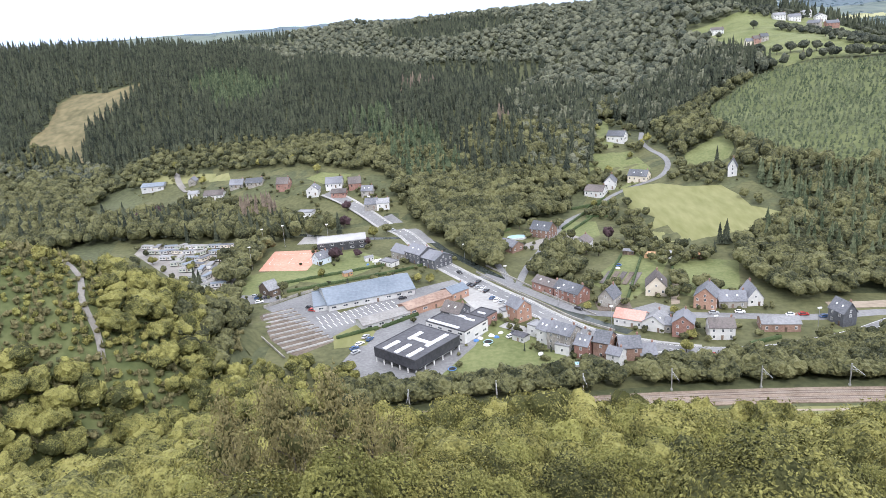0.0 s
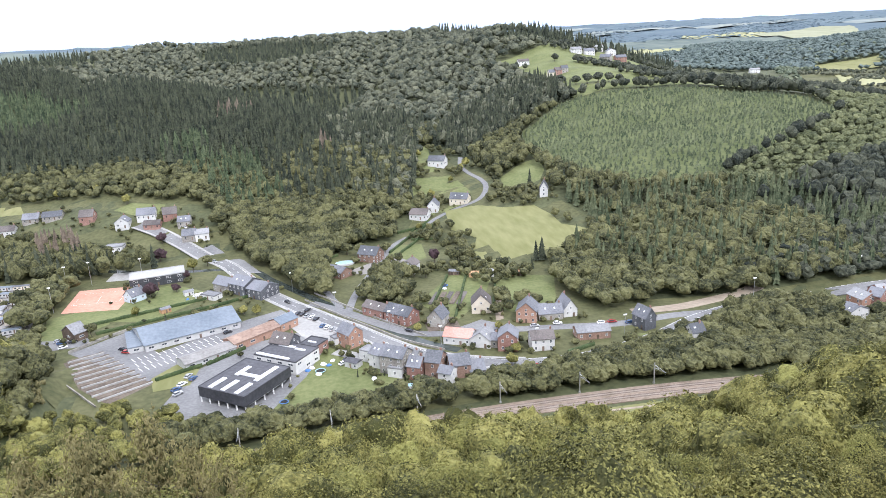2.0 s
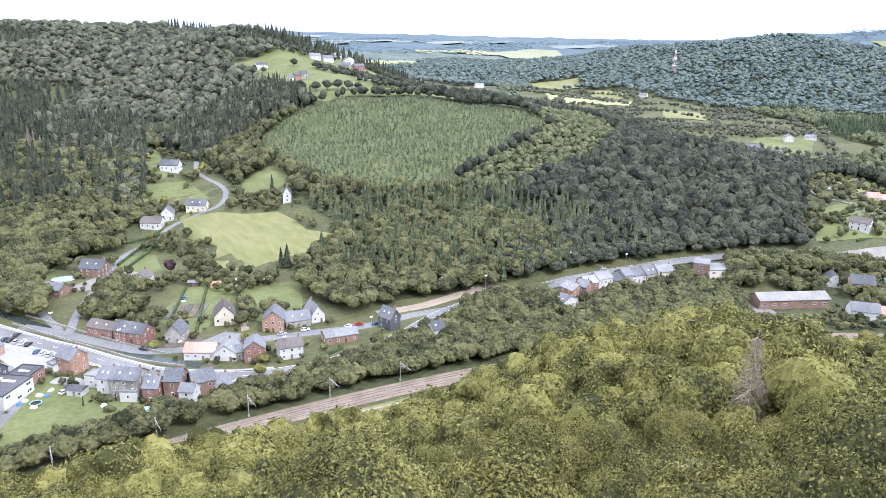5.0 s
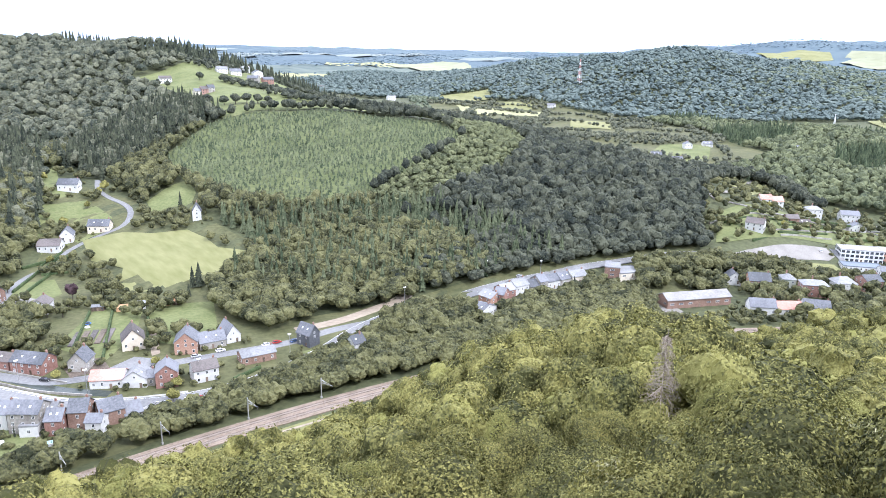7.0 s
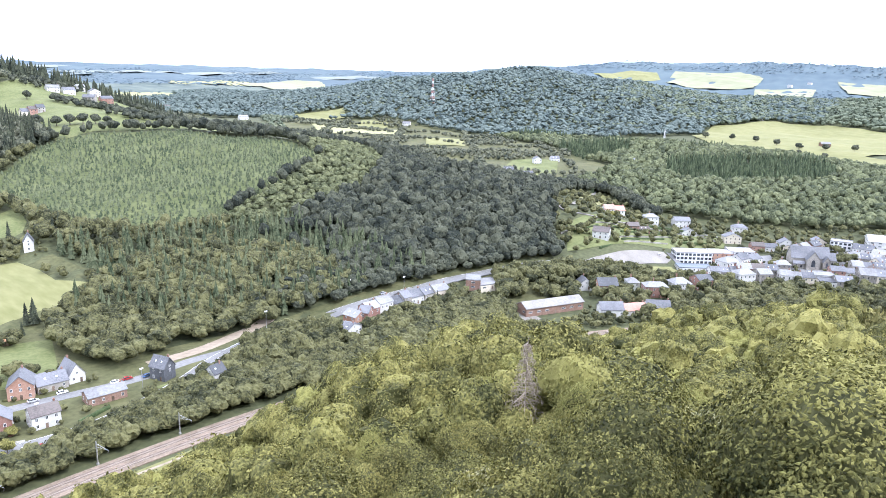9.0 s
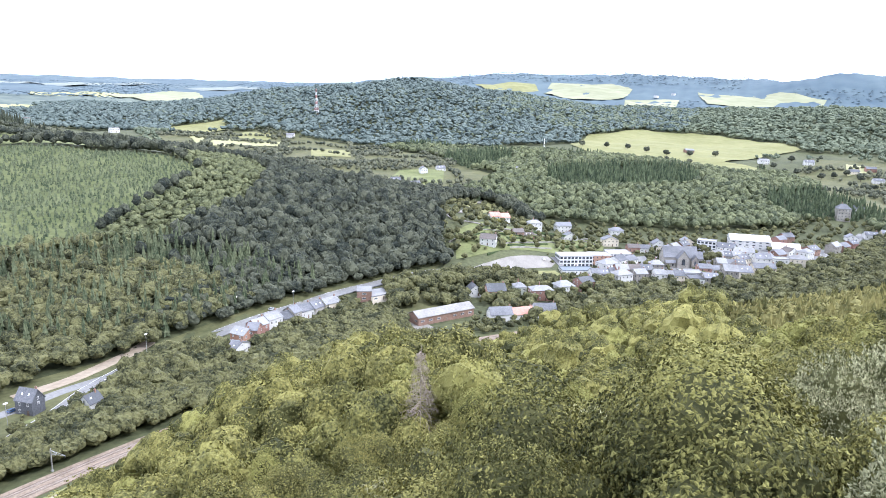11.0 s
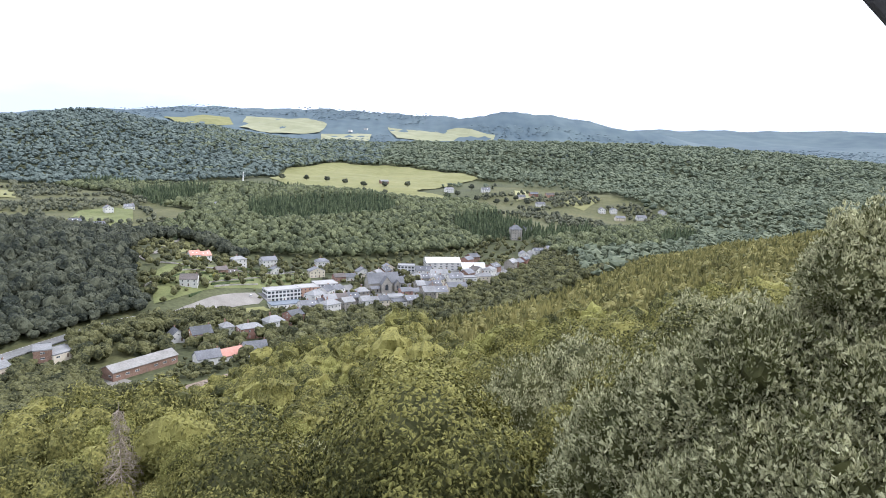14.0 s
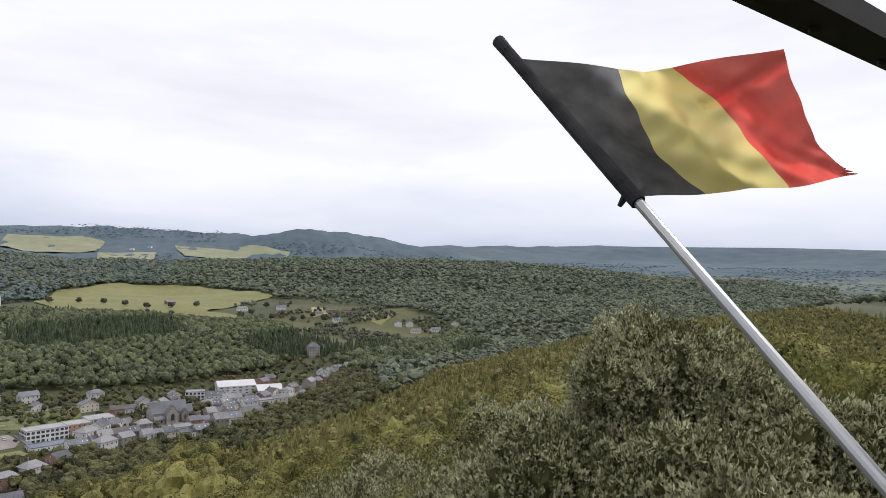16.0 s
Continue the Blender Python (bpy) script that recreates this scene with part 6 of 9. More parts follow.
patch("bocage_turf", BOCAGE, M["turf"], 0.9, "rough green farmland on the low far hill", "field", 20)
patch("east_turf", EAST_VILLAGE, M["turf"], 0.9, "green plots round the plateau village", "field", 20)
for nm_, lb_, mat_, poly in (("pasture", "small bright green pasture among hedges", "meadow", [(934, 715), (1015, 695), (880, 600), (826, 632)]),
                             ("pasture", "pale hay meadow on the low far hill", "hay", [(966, 990), (941, 885), (822, 790), (795, 820), (880, 930)]),
                             ("pasture", "pale meadow beside the wood's edge", "meadow", [(720, 760), (790, 760), (760, 690), (700, 690)]),
                             ("pasture", "bright paddock among far hedges", "meadow", [(1090, 1000), (1110, 940), (1050, 900), (1010, 950)]),
                             ("pasture", "mown plots below the village", "lawn", [(720, 440), (800, 470), (850, 430), (760, 385), (690, 372)]),
                             ("pasture", "green field beside the plateau village", "meadow", [(1255, -116), (1283, -171), (1262, -211), (1170, -168)]),
                             ("pasture", "pale plots round the plateau houses", "hay", [(1330, -60), (1350, -110), (1270, -90), (1230, -60)])):
    patch(nm_, poly, M[mat_], 1.7, lb_, "field", 15)

# ---------------------------------------------------------------- woods
def screens(x, y, h, r):
    """Most of the trees that would hide a house from the camera's viewpoint."""
    k = np.zeros(x.shape, bool)
    for hx, hy, hr in HOUSES:
        d = math.hypot(hx, hy)
        gap = d - (x * hx + y * hy) / d
        k |= (gap > 0) & (gap < (0.8 if 190 < d < 430 else 0.55) * h * d / 130 + hr) & (np.abs(x * hy - y * hx) / d < hr)
    return k & (r.uniform(0, 1, x.shape) < np.where(np.hypot(x, y) > 430, 0.6, 0.85))


def HOME(a, b):
    k = on("home", 6)(a, b) | on("shoulder", 4)(a, b) | on("shoulder_east", 4)(a, b) | on("knoll", 60)(a, b)
    return k & (crest(a, b, HILLS["left_spur"]) < 6) & (b > -1.0 * a - 20) & (np.hypot(a, b) < 330)


r = np.random.default_rng(3)
x, y = scatter(on("spruce", 2), -900, 170, 520, 1180, 7.8, r)
foot = crest(x, y, HILLS["spruce"])
edge = (foot < 11) | ((x > 70) & (r.uniform(0, 1, x.shape) < 0.6))
brown = ~edge & (((np.hypot(x + 12, y - 764) < 17) | (np.hypot(x - 63, y - 618) < 13) | (np.hypot(x + 38, y - 496) < 12) | (np.hypot(x - 35, y - 503) < 9)) & (r.uniform(0, 1, x.shape) < 0.8))
greener = ~edge & ~brown & ((np.hypot(x + 202, y - 816) < 45) | (np.hypot(x + 250, y - 880) < 40) | (np.hypot(x + 30, y - 590) < 38) | (np.hypot(x + 10, y - 540) < 30) | (np.hypot(x + 60, y - 660) < 25))
wood("green_spruces", "stands of fresher green spruces in the forest", x[greener], y[greener], 17, SPRUCES, M["spruce_fresh"])
wood("spruce_wood", "dense dark green spruce forest on the hillside", x[~edge & ~brown & ~greener], y[~edge & ~brown & ~greener], 20, SPRUCES, M["spruce"])
wood("dead_spruces", "patches of brown dead spruces in the forest", x[brown], y[brown], 19, SPRUCES, M["dead"])
wood("spruce_wood_edge", "broadleaved trees along the foot of the spruces", x[edge], y[edge], 12, CROWNS_FAR, M["leaf_hill"], 0.9)

BELT = [(143, 574), (170, 586), (218, 628), (260, 660), (331, 700), (346, 730), (330, 800), (282, 800), (215, 746), (163, 654)]
YOUNG_BAND = [(277, 403), (348, 425), (406, 445), (475, 490), (495, 545), (470, 620), (540, 640), (600, 560), (520, 440), (436, 393), (369, 380), (302, 375), (261, 366), (245, 420)]
x, y = scatter(lambda a, b: inside(a, b, BELT) & ~is_open(a, b), 140, 350, 560, 810, 6.0, r)
k = r.uniform(0, 1, x.shape) < 0.65
wood("belt_conifers", "tall dark conifers in a belt up the slope", x[k], y[k], 20, SPRUCES, M["spruce"])
wood("belt_trees", "broadleaved trees among the conifer belt", x[~k], y[~k], 14, CROWNS_FAR, M["leaf_hill"], 0.9)
patch("plantation_ground", PLANTATION, M["planting"], 0.25, "bright grass and bracken between the young trees", "field", 12)
x, y = scatter(lambda a, b: inside(a, b, PLANTATION), 180, 560, 380, 820, 4.7, r)
wood("young_plantation", "rows of young green conifers on the slope", x, y, 3.8, YOUNG, M["spruce_green"], 1.35)
x, y = scatter(lambda a, b: on("plateau", 1.5)(a, b) & (b < 740) & ~inside(a, b, BELT), 150, 720, 200, 760, 6.6, r)
k = (r.uniform(0, 1, x.shape) < 0.72) & (x * 0.55 + y < 560) & (x < 345)
wood("slope_conifers", "green conifers on the lower slope", x[k], y[k], 15, SPRUCES, M["spruce_green"])
k2 = ~k & (x < 300)
wood("slope_edge_wood", "green broadleaved trees round the hay field", x[k2], y[k2], 12, CROWNS_FAR, M["leaf_mid"], 0.9)
band = ~k & inside(x, y, YOUNG_BAND)
k2 &= ~band
wood("young_wood", "light green young trees beside the plantation", x[band], y[band], 8, CROWNS_FAR, M["leaf_light"], 1.1)
k3 = ~k & ~k2 & ~band
wood("slope_wood", "dense dark broadleaved wood on the slope", x[k3], y[k3], 14, CROWNS_FAR, M["leaf_dark"], 0.85)
x, y = scatter(lambda a, b: (on("north", 5)(a, b) | on("plateau", 4)(a, b)) & (b >= 700) & (b - 0.25 * a < 1830), -700, 700, 700, 1900, 13.5, r)
tall = (np.sin(x * 0.013 + 1.0) + np.sin(y * 0.017 + x * 0.006)) > 0.75
wood("north_conifers", "dark conifers among the far hillside woods", x[tall], y[tall], 21, SPRUCES_FAR, M["spruce"])
wood("north_wood", "mixed broadleaved forest on the far hillside", x[~tall], y[~tall], 15, CROWNS_THREE, M["leaf_hill"], 1.15)
x, y = scatter(lambda a, b: on("mast_hill", 2)(a, b) & (a < 1180), 700, 1190, -420, 700, 8.2, r)
tall = (np.sin(x * 0.02 + 2.0) + np.sin(y * 0.024 + x * 0.01)) > 0.5
wood("mast_hill_conifers", "dark conifers on the wooded hill", x[tall], y[tall], 16, SPRUCES_FAR, M["spruce_fresh"])
wood("mast_hill_wood", "mixed green wood on the hill below the mast", x[~tall], y[~tall], 12, CROWNS_THREE, M["leaf_slope"], 1.05)
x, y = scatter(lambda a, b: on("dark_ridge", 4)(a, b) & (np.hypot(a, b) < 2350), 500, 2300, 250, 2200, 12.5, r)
wood("ridge_forest", "dark forest over the distant ridge", x, y, 14, CROWNS_TINY, M["leaf_hazed"], 1.15)
x, y = scatter(lambda a, b: on("field_woods", 10)(a, b) & (np.hypot(a, b) < 2350), 1400, 2400, -1400, 700, 12.5, r)
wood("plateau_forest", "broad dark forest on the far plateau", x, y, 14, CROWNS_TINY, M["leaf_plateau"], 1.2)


def clumps(a, b):
    v = np.sin(a * 0.011 + 2.2 * np.sin(b * 0.006)) + np.sin(b * 0.013 - 1.7 * np.sin(a * 0.005)) + 0.6 * np.sin(a * 0.031 + b * 0.027)
    return v


x, y = scatter(lambda a, b: inside(a, b, BOCAGE) & ~taken(a, b, 5.0) & ((np.abs((0.8 * a + 0.6 * b) % 150 - 75) < 7) | (np.abs((0.8 * b - 0.6 * a) % 115 - 57) < 6) | (clumps(a * 2.2, b * 2.2) > 1.0)), 590, 1140, 320, 1110, 9.0, r)
hid_ = screens(x, y, 7, r)
wood("hedgerow_trees", "rounded hedgerow trees on the low far hill", x[~hid_], y[~hid_], 7.5, CROWNS_THREE, M["leaf_hill"], 1.1)
x, y = scatter(lambda a, b: inside(a, b, EAST_VILLAGE) & ~taken(a, b, 5.0) & (clumps(a * 2.5, b * 2.5) > 0.2), 890, 1410, -300, 30, 10.0, r)
hid_ = screens(x, y, 8, r)
wood("village_edge_trees", "garden trees round the plateau village", x[~hid_], y[~hid_], 8.5, CROWNS_THREE, M["leaf_hill"], 1.05)
x, y = scatter(lambda a, b: (clumps(a, b) > -0.5) & (np.hypot(a, b) > 760) & (np.hypot(a, b) < 1900) & ~is_open(a, b) & (b > -1.15 * a) & (b < 1.2 * a) & (crest(a, b, HILLS["mast_hill"]) < 2) & (crest(a, b, HILLS["plateau"]) < 2), 500, 1900, -1100, 1500, 15.0, r)
wood("bocage_trees", "hedgerow trees and copses among far fields", x, y, 11, CROWNS_TINY, M["leaf_plateau"], 1.0)
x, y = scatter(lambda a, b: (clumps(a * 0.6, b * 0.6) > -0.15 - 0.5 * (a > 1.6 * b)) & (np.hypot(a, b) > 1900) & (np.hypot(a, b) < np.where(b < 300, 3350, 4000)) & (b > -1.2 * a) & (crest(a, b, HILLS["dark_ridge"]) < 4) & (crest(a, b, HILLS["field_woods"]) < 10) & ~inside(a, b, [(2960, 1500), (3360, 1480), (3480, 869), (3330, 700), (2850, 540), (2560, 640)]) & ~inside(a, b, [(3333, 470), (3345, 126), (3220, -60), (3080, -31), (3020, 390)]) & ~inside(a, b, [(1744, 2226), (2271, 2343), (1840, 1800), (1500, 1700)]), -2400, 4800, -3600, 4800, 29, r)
wood("horizon_woods", "woods painted in blue haze out to the horizon", x, y, 9, CROWNS_DOT, M["leaf_horizon_haze"], 4.2, 2.0)

# valley groves and belts
FRONT_GROVE = [(-255, 543), (-201, 554), (-152, 527), (-122, 505), (-91, 476), (-64, 452), (-100, 460), (-124, 460), (-170, 472), (-215, 482)]
ROAD_GROVE = [(-31, 508), (9, 490), (31, 466), (40, 440), (32, 395), (34, 352), (24, 358), (12, 385), (0, 425), (-14, 455)]
x, y = scatter(lambda a, b: inside(a, b, FRONT_GROVE) & ~taken(a, b, 1.5) & ~inside(a, b, [(-112, 386), (-108, 432), (-70, 428), (-74, 382)]), -360, -40, 420, 620, 6.4, r)
k = r.uniform(0, 1, x.shape) < 0.2
wood("front_grove", "tall dense broadleaved trees before the far village", x[~k], y[~k], 12, CROWNS_HALF, M["leaf_mid"], 0.9)
wood("front_grove_conifers", "dark pointed conifers in the valley grove", x[k], y[k], 14, SPRUCES, M["spruce"])
x, y = scatter(lambda a, b: inside(a, b, ROAD_GROVE) & ~taken(a, b, 0.5), -40, 90, 340, 560, 6.4, r)
wood("road_grove", "rounded leafy trees between road and spruce slope", x, y, 12, CROWNS_VALLEY, M["leaf_mid"], 0.95)
GROVE = [(-400, 610), (-282, 552), (-200, 505), (-155, 510), (-114, 492), (-94, 470), (-62, 456), (-66, 450), (-100, 446), (-124, 446), (-206, 470), (-300, 480)]
ROADSIDE = [(-8, 460), (0, 520), (50, 500), (60, 455), (34, 435), (30, 395), (34, 352), (22, 372)]
BARN_GROVE = [(44, 354), (60, 386), (78, 374), (76, 346), (54, 336)]
RAIL_BELT = [(-45, 223), (0, 224.5), (60, 225), (112, 222), (150, 217), (200, 207), (250, 190), (318, 158), (345, 208), (372, 216), (350, 228), (300, 240), (245, 240), (235, 254), (190, 258), (160, 250), (140, 240), (112, 238), (60, 238), (20, 237), (-20, 236), (-45, 240)]
HOLLOW = [(-230, 60), (-60, 40), (-45, 150), (-50, 205), (-100, 225), (-130, 215), (-190, 190)]
VILLAGE_TREES = [(-330, 640), (-300, 695), (-190, 662), (-120, 648), (-60, 606), (-40, 545), (-110, 575), (-200, 620)]
LEFT_WOOD = [(-600, 720), (-440, 790), (-330, 705), (-300, 640), (-290, 560), (-240, 472), (-330, 430), (-440, 480)]
VERGE = [(-62, 610), (-48, 555), (-20, 492), (2, 458), (14, 470), (-20, 560), (-20, 620)]
HALL_TREES = [(376, 146), (392, 172), (424, 150), (470, 104), (450, 50), (400, 80)]
NOSE = [(-6, 474), (40, 448), (82, 458), (100, 486), (116, 545), (130, 600), (60, 640), (-24, 560)]
SLOPE_FOOT = [(146, 330), (160, 364), (205, 384), (250, 400), (310, 330), (300, 276), (235, 284), (190, 292), (156, 290)]
ROW_END = [(345, 208), (352, 242), (420, 216), (452, 188), (432, 150), (400, 150), (392, 205)]
LEFT_FOOT = [(-150, 300), (-128, 345), (-110, 335), (-104, 300), (-95, 262), (-60, 232), (-35, 225), (-60, 216), (-120, 235)]
TOWN_TREES = [(430, 150), (450, 190), (520, 150), (500, 110), (470, 90)]
PARK_TREES = [(-134, 408), (-125, 434), (-110, 430), (-110, 368), (-126, 375)]
FOOT_TREES = [(-112, 281), (-100, 245), (-90, 246), (-92, 283), (-96, 320), (-116, 362), (-124, 340)]
BANK_TREES = [(-95, 262), (-88, 268), (-70, 262), (-60, 268), (-46, 258), (-34, 248), (-40, 238), (-75, 240), (-92, 248)]
ROW_TREES = [(284, 240), (307, 236), (336, 228), (342, 222), (330, 208), (316, 200), (300, 200), (284, 212)]
HALL_BELT = [(346, 222), (379, 203), (396, 186), (393, 176), (384, 174), (373, 196), (350, 208)]
ROAD_BELT = [(306, 252), (345, 240), (392, 221), (432, 193), (470, 163), (462, 155), (425, 184), (385, 210), (340, 231), (306, 244)]
PITCH_TREES = [(-202, 446), (-204, 462), (-125, 446), (-120, 405), (-118, 366), (-140, 360), (-160, 392)]
BEHIND = [(-320, 720), (-180, 640), (-110, 580), (-60, 560), (-40, 590), (-100, 650), (-240, 700)]


pts = []
for poly, sp in ((GROVE, 7.5), (ROADSIDE, 6.5), (BARN_GROVE, 6.5), (RAIL_BELT, 4.0), (LEFT_FOOT, 6.0), (TOWN_TREES, 7.0), (HOLLOW, 6.0), (ROW_END, 6.5), (TOWN, 11.0), (SLOPE_FOOT, 6.3), (NOSE, 6.5), (VILLAGE_TREES, 7.5), (LEFT_WOOD, 8.0), (VERGE, 6.0), (HALL_TREES, 7.0), (PARK_TREES, 6.0), (FOOT_TREES, 5.2), (BANK_TREES, 5.2), (ROW_TREES, 6.0), (HALL_BELT, 6.0), (ROAD_BELT, 5.0), (PITCH_TREES, 15.0), (BEHIND, 7.5)):
    xs_, ys_ = [p[0] for p in poly], [p[1] for p in poly]
    pts.append(scatter(lambda a, b: inside(a, b, poly) & ~taken(a, b, 1.0) & ~inside(a, b, [(430, 180), (446, 208), (540, 178), (600, 140), (560, 100), (480, 150)]), min(xs_), max(xs_), min(ys_), max(ys_), sp, r))
gxx, gyy = pts[0]
k = r.uniform(0, 1, gxx.shape) < 0.22
plain = ~k & ~screens(gxx, gyy, 14, r)
wood("grove", "tall dense riverside grove of broadleaved trees", gxx[plain], gyy[plain], 14, CROWNS_FAR, M["leaf_mid"], 0.8)
rusty = k & (np.hypot(gxx + 132, gyy - 498) < 18)
k &= ~rusty
hid_ = screens(gxx, gyy, 14, r)
k &= ~hid_
wood("rusty_spruces", "browning thin spruces standing in the grove", *[np.concatenate(q) for q in ((gxx[rusty], r.uniform(-146, -118, 24)), (gyy[rusty], r.uniform(484, 506, 24)))], 19, SPRUCES, M["dead"], 0.8)
wood("grove_conifers", "dark conifers inside the riverside grove", gxx[k], gyy[k], 18, SPRUCES, M["spruce"])
for (px_, py_), nm, lb, hh in ((pts[1], "roadside_grove", "rounded green trees beside the main road", 12), (pts[2], "barn_grove", "leafy trees below the brick outbuilding", 10), (pts[3], "railway_belt", "dense belt of broadleaved trees along the railway", 8.5), (pts[4], "foot_wood", "tangled green trees at the spur's foot", 10), (pts[5], "town_trees", "leafy trees at the edge of the town", 9), (pts[6], "hollow_wood", "dense green wood in the hollow below", 11), (pts[7], "row_end_trees", "leafy trees beyond the terraced row", 9), (pts[8], "town_garden_trees", "scattered garden trees between the town houses", 7), (pts[9], "slope_foot_trees", "broadleaved trees at the foot of the slope", 11), (pts[10], "nose_wood", "broadleaved wood below the spruce slope", 11), (pts[11], "village_trees", "garden trees among the far village houses", 9), (pts[12], "left_wood", "dense broadleaved wood across the valley", 12), (pts[13], "verge_trees", "leafy trees along the far road verge", 10), (pts[14], "hall_trees", "leafy trees below the brick hall", 9), (pts[15], "park_trees", "leafy trees beside the caravan park", 11), (pts[16], "stream_trees", "dense trees along the stream below the spur", 10), (pts[17], "bank_trees", "leafy bushes below the planting beds", 6), (pts[18], "row_trees", "dense trees below the terraced row", 9), (pts[19], "hall_belt", "belt of leafy trees behind the brick hall", 9), (pts[20], "road_belt", "leafy trees screening the main road", 7), (pts[21], "pitch_shrubs", "shrubs and small trees between the caravans", 5), (pts[22], "meadow_trees", "scattered trees at the back of the village", 8)):
    hid_ = screens(px_, py_, hh, r)
    px_, py_ = px_[~hid_], py_[~hid_]
    wood(nm, lb, px_, py_, hh, CROWNS_VALLEY if nm in ("railway_belt", "barn_grove", "roadside_grove", "foot_wood", "stream_trees", "bank_trees") else CROWNS_FAR if nm in ("left_wood", "village_trees", "town_garden_trees", "meadow_trees") else CROWNS_HALF, M["leaf_deep"] if nm in ("hollow_wood", "foot_wood", "bank_trees") else M["leaf_mid"], 1.05)

x, y = scatter(lambda a, b: HOME(a, b) & (np.hypot(a, b) > 72), -260, 340, -260, 215, 6.6, r)
far_ = np.hypot(x, y) > 135
k = ~far_ & (r.uniform(0, 1, x.shape) < 0.22)
wood("slope_trees_yellow", "yellow-green trees in the canopy below the lookout", x[k], y[k], r.uniform(7, 12, x[k].shape), CROWNS_MID, M["leaf_yellow"], 0.8)
deep = ~far_ & ~k & (r.uniform(0, 1, x.shape) < 0.4)
wood("slope_trees_deep", "deep green oaks in the canopy below the lookout", x[deep], y[deep], r.uniform(8, 13, x[deep].shape), CROWNS_MID, M["leaf_deep"], 0.9)
k = ~far_ & ~k & ~deep
wood("slope_trees", "leafy green canopy below the lookout", x[k], y[k], r.uniform(8, 14, x[k].shape), CROWNS_MID, M["leaf"], 0.88)
x, y = x[far_], y[far_]
ridge = (np.degrees(np.arctan2(x, y)) > 86) & (np.hypot(x, y) > 150)
x, y = x[~ridge], y[~ridge]
k = r.uniform(0, 1, x.shape) < 0.25
k4 = ~k & (r.uniform(0, 1, x.shape) < 0.4)
wood("home_wood_deep", "deep green oaks in the near canopy", x[k4], y[k4], r.uniform(8, 13, x[k4].shape), CROWNS, M["leaf_deep"], 0.9)
k5 = ~k & ~k4
wood("home_wood", "green broadleaved canopy on the near slope", x[k5], y[k5], r.uniform(8, 14, x[k5].shape), CROWNS, M["leaf"], 0.85)
wood("home_wood_yellow", "yellow-green trees in the near canopy", x[k], y[k], 10, CROWNS, M["leaf_yellow"], 0.8)
hx_, hy_ = scatter(lambda a, b: HOME(a, b) & (np.hypot(a, b) > 150) & (np.degrees(np.arctan2(a, b)) > 86), 100, 340, -280, 40, 3.8, r)
fx_, fy_ = scatter(lambda a, b: (crest(a, b, HILLS["home"]) > 8) & (np.hypot(a, b) >= 330) & (np.hypot(a, b) < 640) & (np.degrees(np.arctan2(a, b)) > 98) & (np.degrees(np.arctan2(a, b)) < 142), 200, 640, -520, -40, 5.2, r)
hx_, hy_ = np.concatenate([hx_, fx_]), np.concatenate([hy_, fy_])
k = r.uniform(0, 1, hx_.shape) < 0.42
wood("ridge_conifers", "close ranks of olive young conifers on the ridge", hx_[k], hy_[k], 6.8, SPRUCES, M["ridge_needles"], 1.6)
wood("ridge_trees", "olive young trees among the ridge conifers", hx_[~k], hy_[~k], 5.6, SAPLINGS, M["ridge_needles"], 1.1)
x, y = scatter(lambda a, b: on("left_spur", 4)(a, b) & (a > -330), -330, -60, 60, 330, 3.7, r)
on_path = np.zeros(x.shape, bool)
for cx, cy in smooth_line([(-150, 268), (-138, 256), (-134, 246), (-130, 240), (-125, 234), (-121, 226)], 2.0):
    on_path |= np.hypot(x - cx, y - cy) < 1.8
x, y = x[~on_path], y[~on_path]
strip("spur_path", [(-150, 268), (-138, 256), (-134, 246), (-130, 240), (-125, 234), (-121, 226)], 2.2, M["gravel"], 0.3, "eroded pale path down the near spur", "path")
patch("spur_ground", [(-330, 60), (-330, 330), (-190, 330), (-128, 300), (-95, 262), (-84, 240), (-100, 200), (-150, 150), (-200, 60)], M["planting"], 0.22, "bracken and coarse grass over the spur", "field", 8)
k = (np.sin(x * 0.06) + np.sin(y * 0.05 + x * 0.02)) > -0.3
wood("spur_wood", "young green trees on the near spur", x[~k], y[~k], 4.8, SAPLINGS, M["leaf"], 1.15)
mix_ = r.uniform(0, 1, x.shape) < 0.6
wood("spur_wood_yellow", "young yellow-green trees on the near spur", x[k & ~mix_], y[k & ~mix_], 4.0, SAPLINGS, M["leaf_yellow"], 1.2)
wood("spur_larches", "rows of young russet-green larches on the spur", x[k & mix_], y[k & mix_], 4.2, SAPLINGS, M["leaf_young"], 1.15)
x, y = scatter(lambda a, b: on("left_spur", 3)(a, b) & (a > -300), -300, -60, 60, 330, 4.0, r)
wood("spur_undergrowth", "low russet and green undergrowth on the spur", x, y, 2.6, SAPLINGS, M["leaf_young"], 1.5)
k = r.uniform(0, 1, x.shape) < 0.3
wood("spur_young_conifers", "young conifers dotted over the spur", x[k], y[k], 5.5, SPRUCES, M["leaf_young"], 1.2)
x, y = scatter(lambda a, b: inside(a, b, [(318, 160), (345, 165), (385, 150), (430, 120), (470, 90), (450, 60), (400, 90), (345, 140)]) & ~taken(a, b, 1.0), 310, 480, 50, 170, 5.0, r)
wood("hall_shrubs", "low leafy bushes round the brick hall", x, y, 5, CROWNS_HALF, M["leaf_mid"], 1.1)
x, y = scatter(lambda a, b: inside(a, b, HILLTOP) & ~taken(a, b, 4.0) & ((np.sin(a * 0.045) + np.sin(b * 0.05 + a * 0.02)) > 0.75), 320, 650, 650, 1020, 8.0, r)
hid_ = screens(x, y, 8, r)
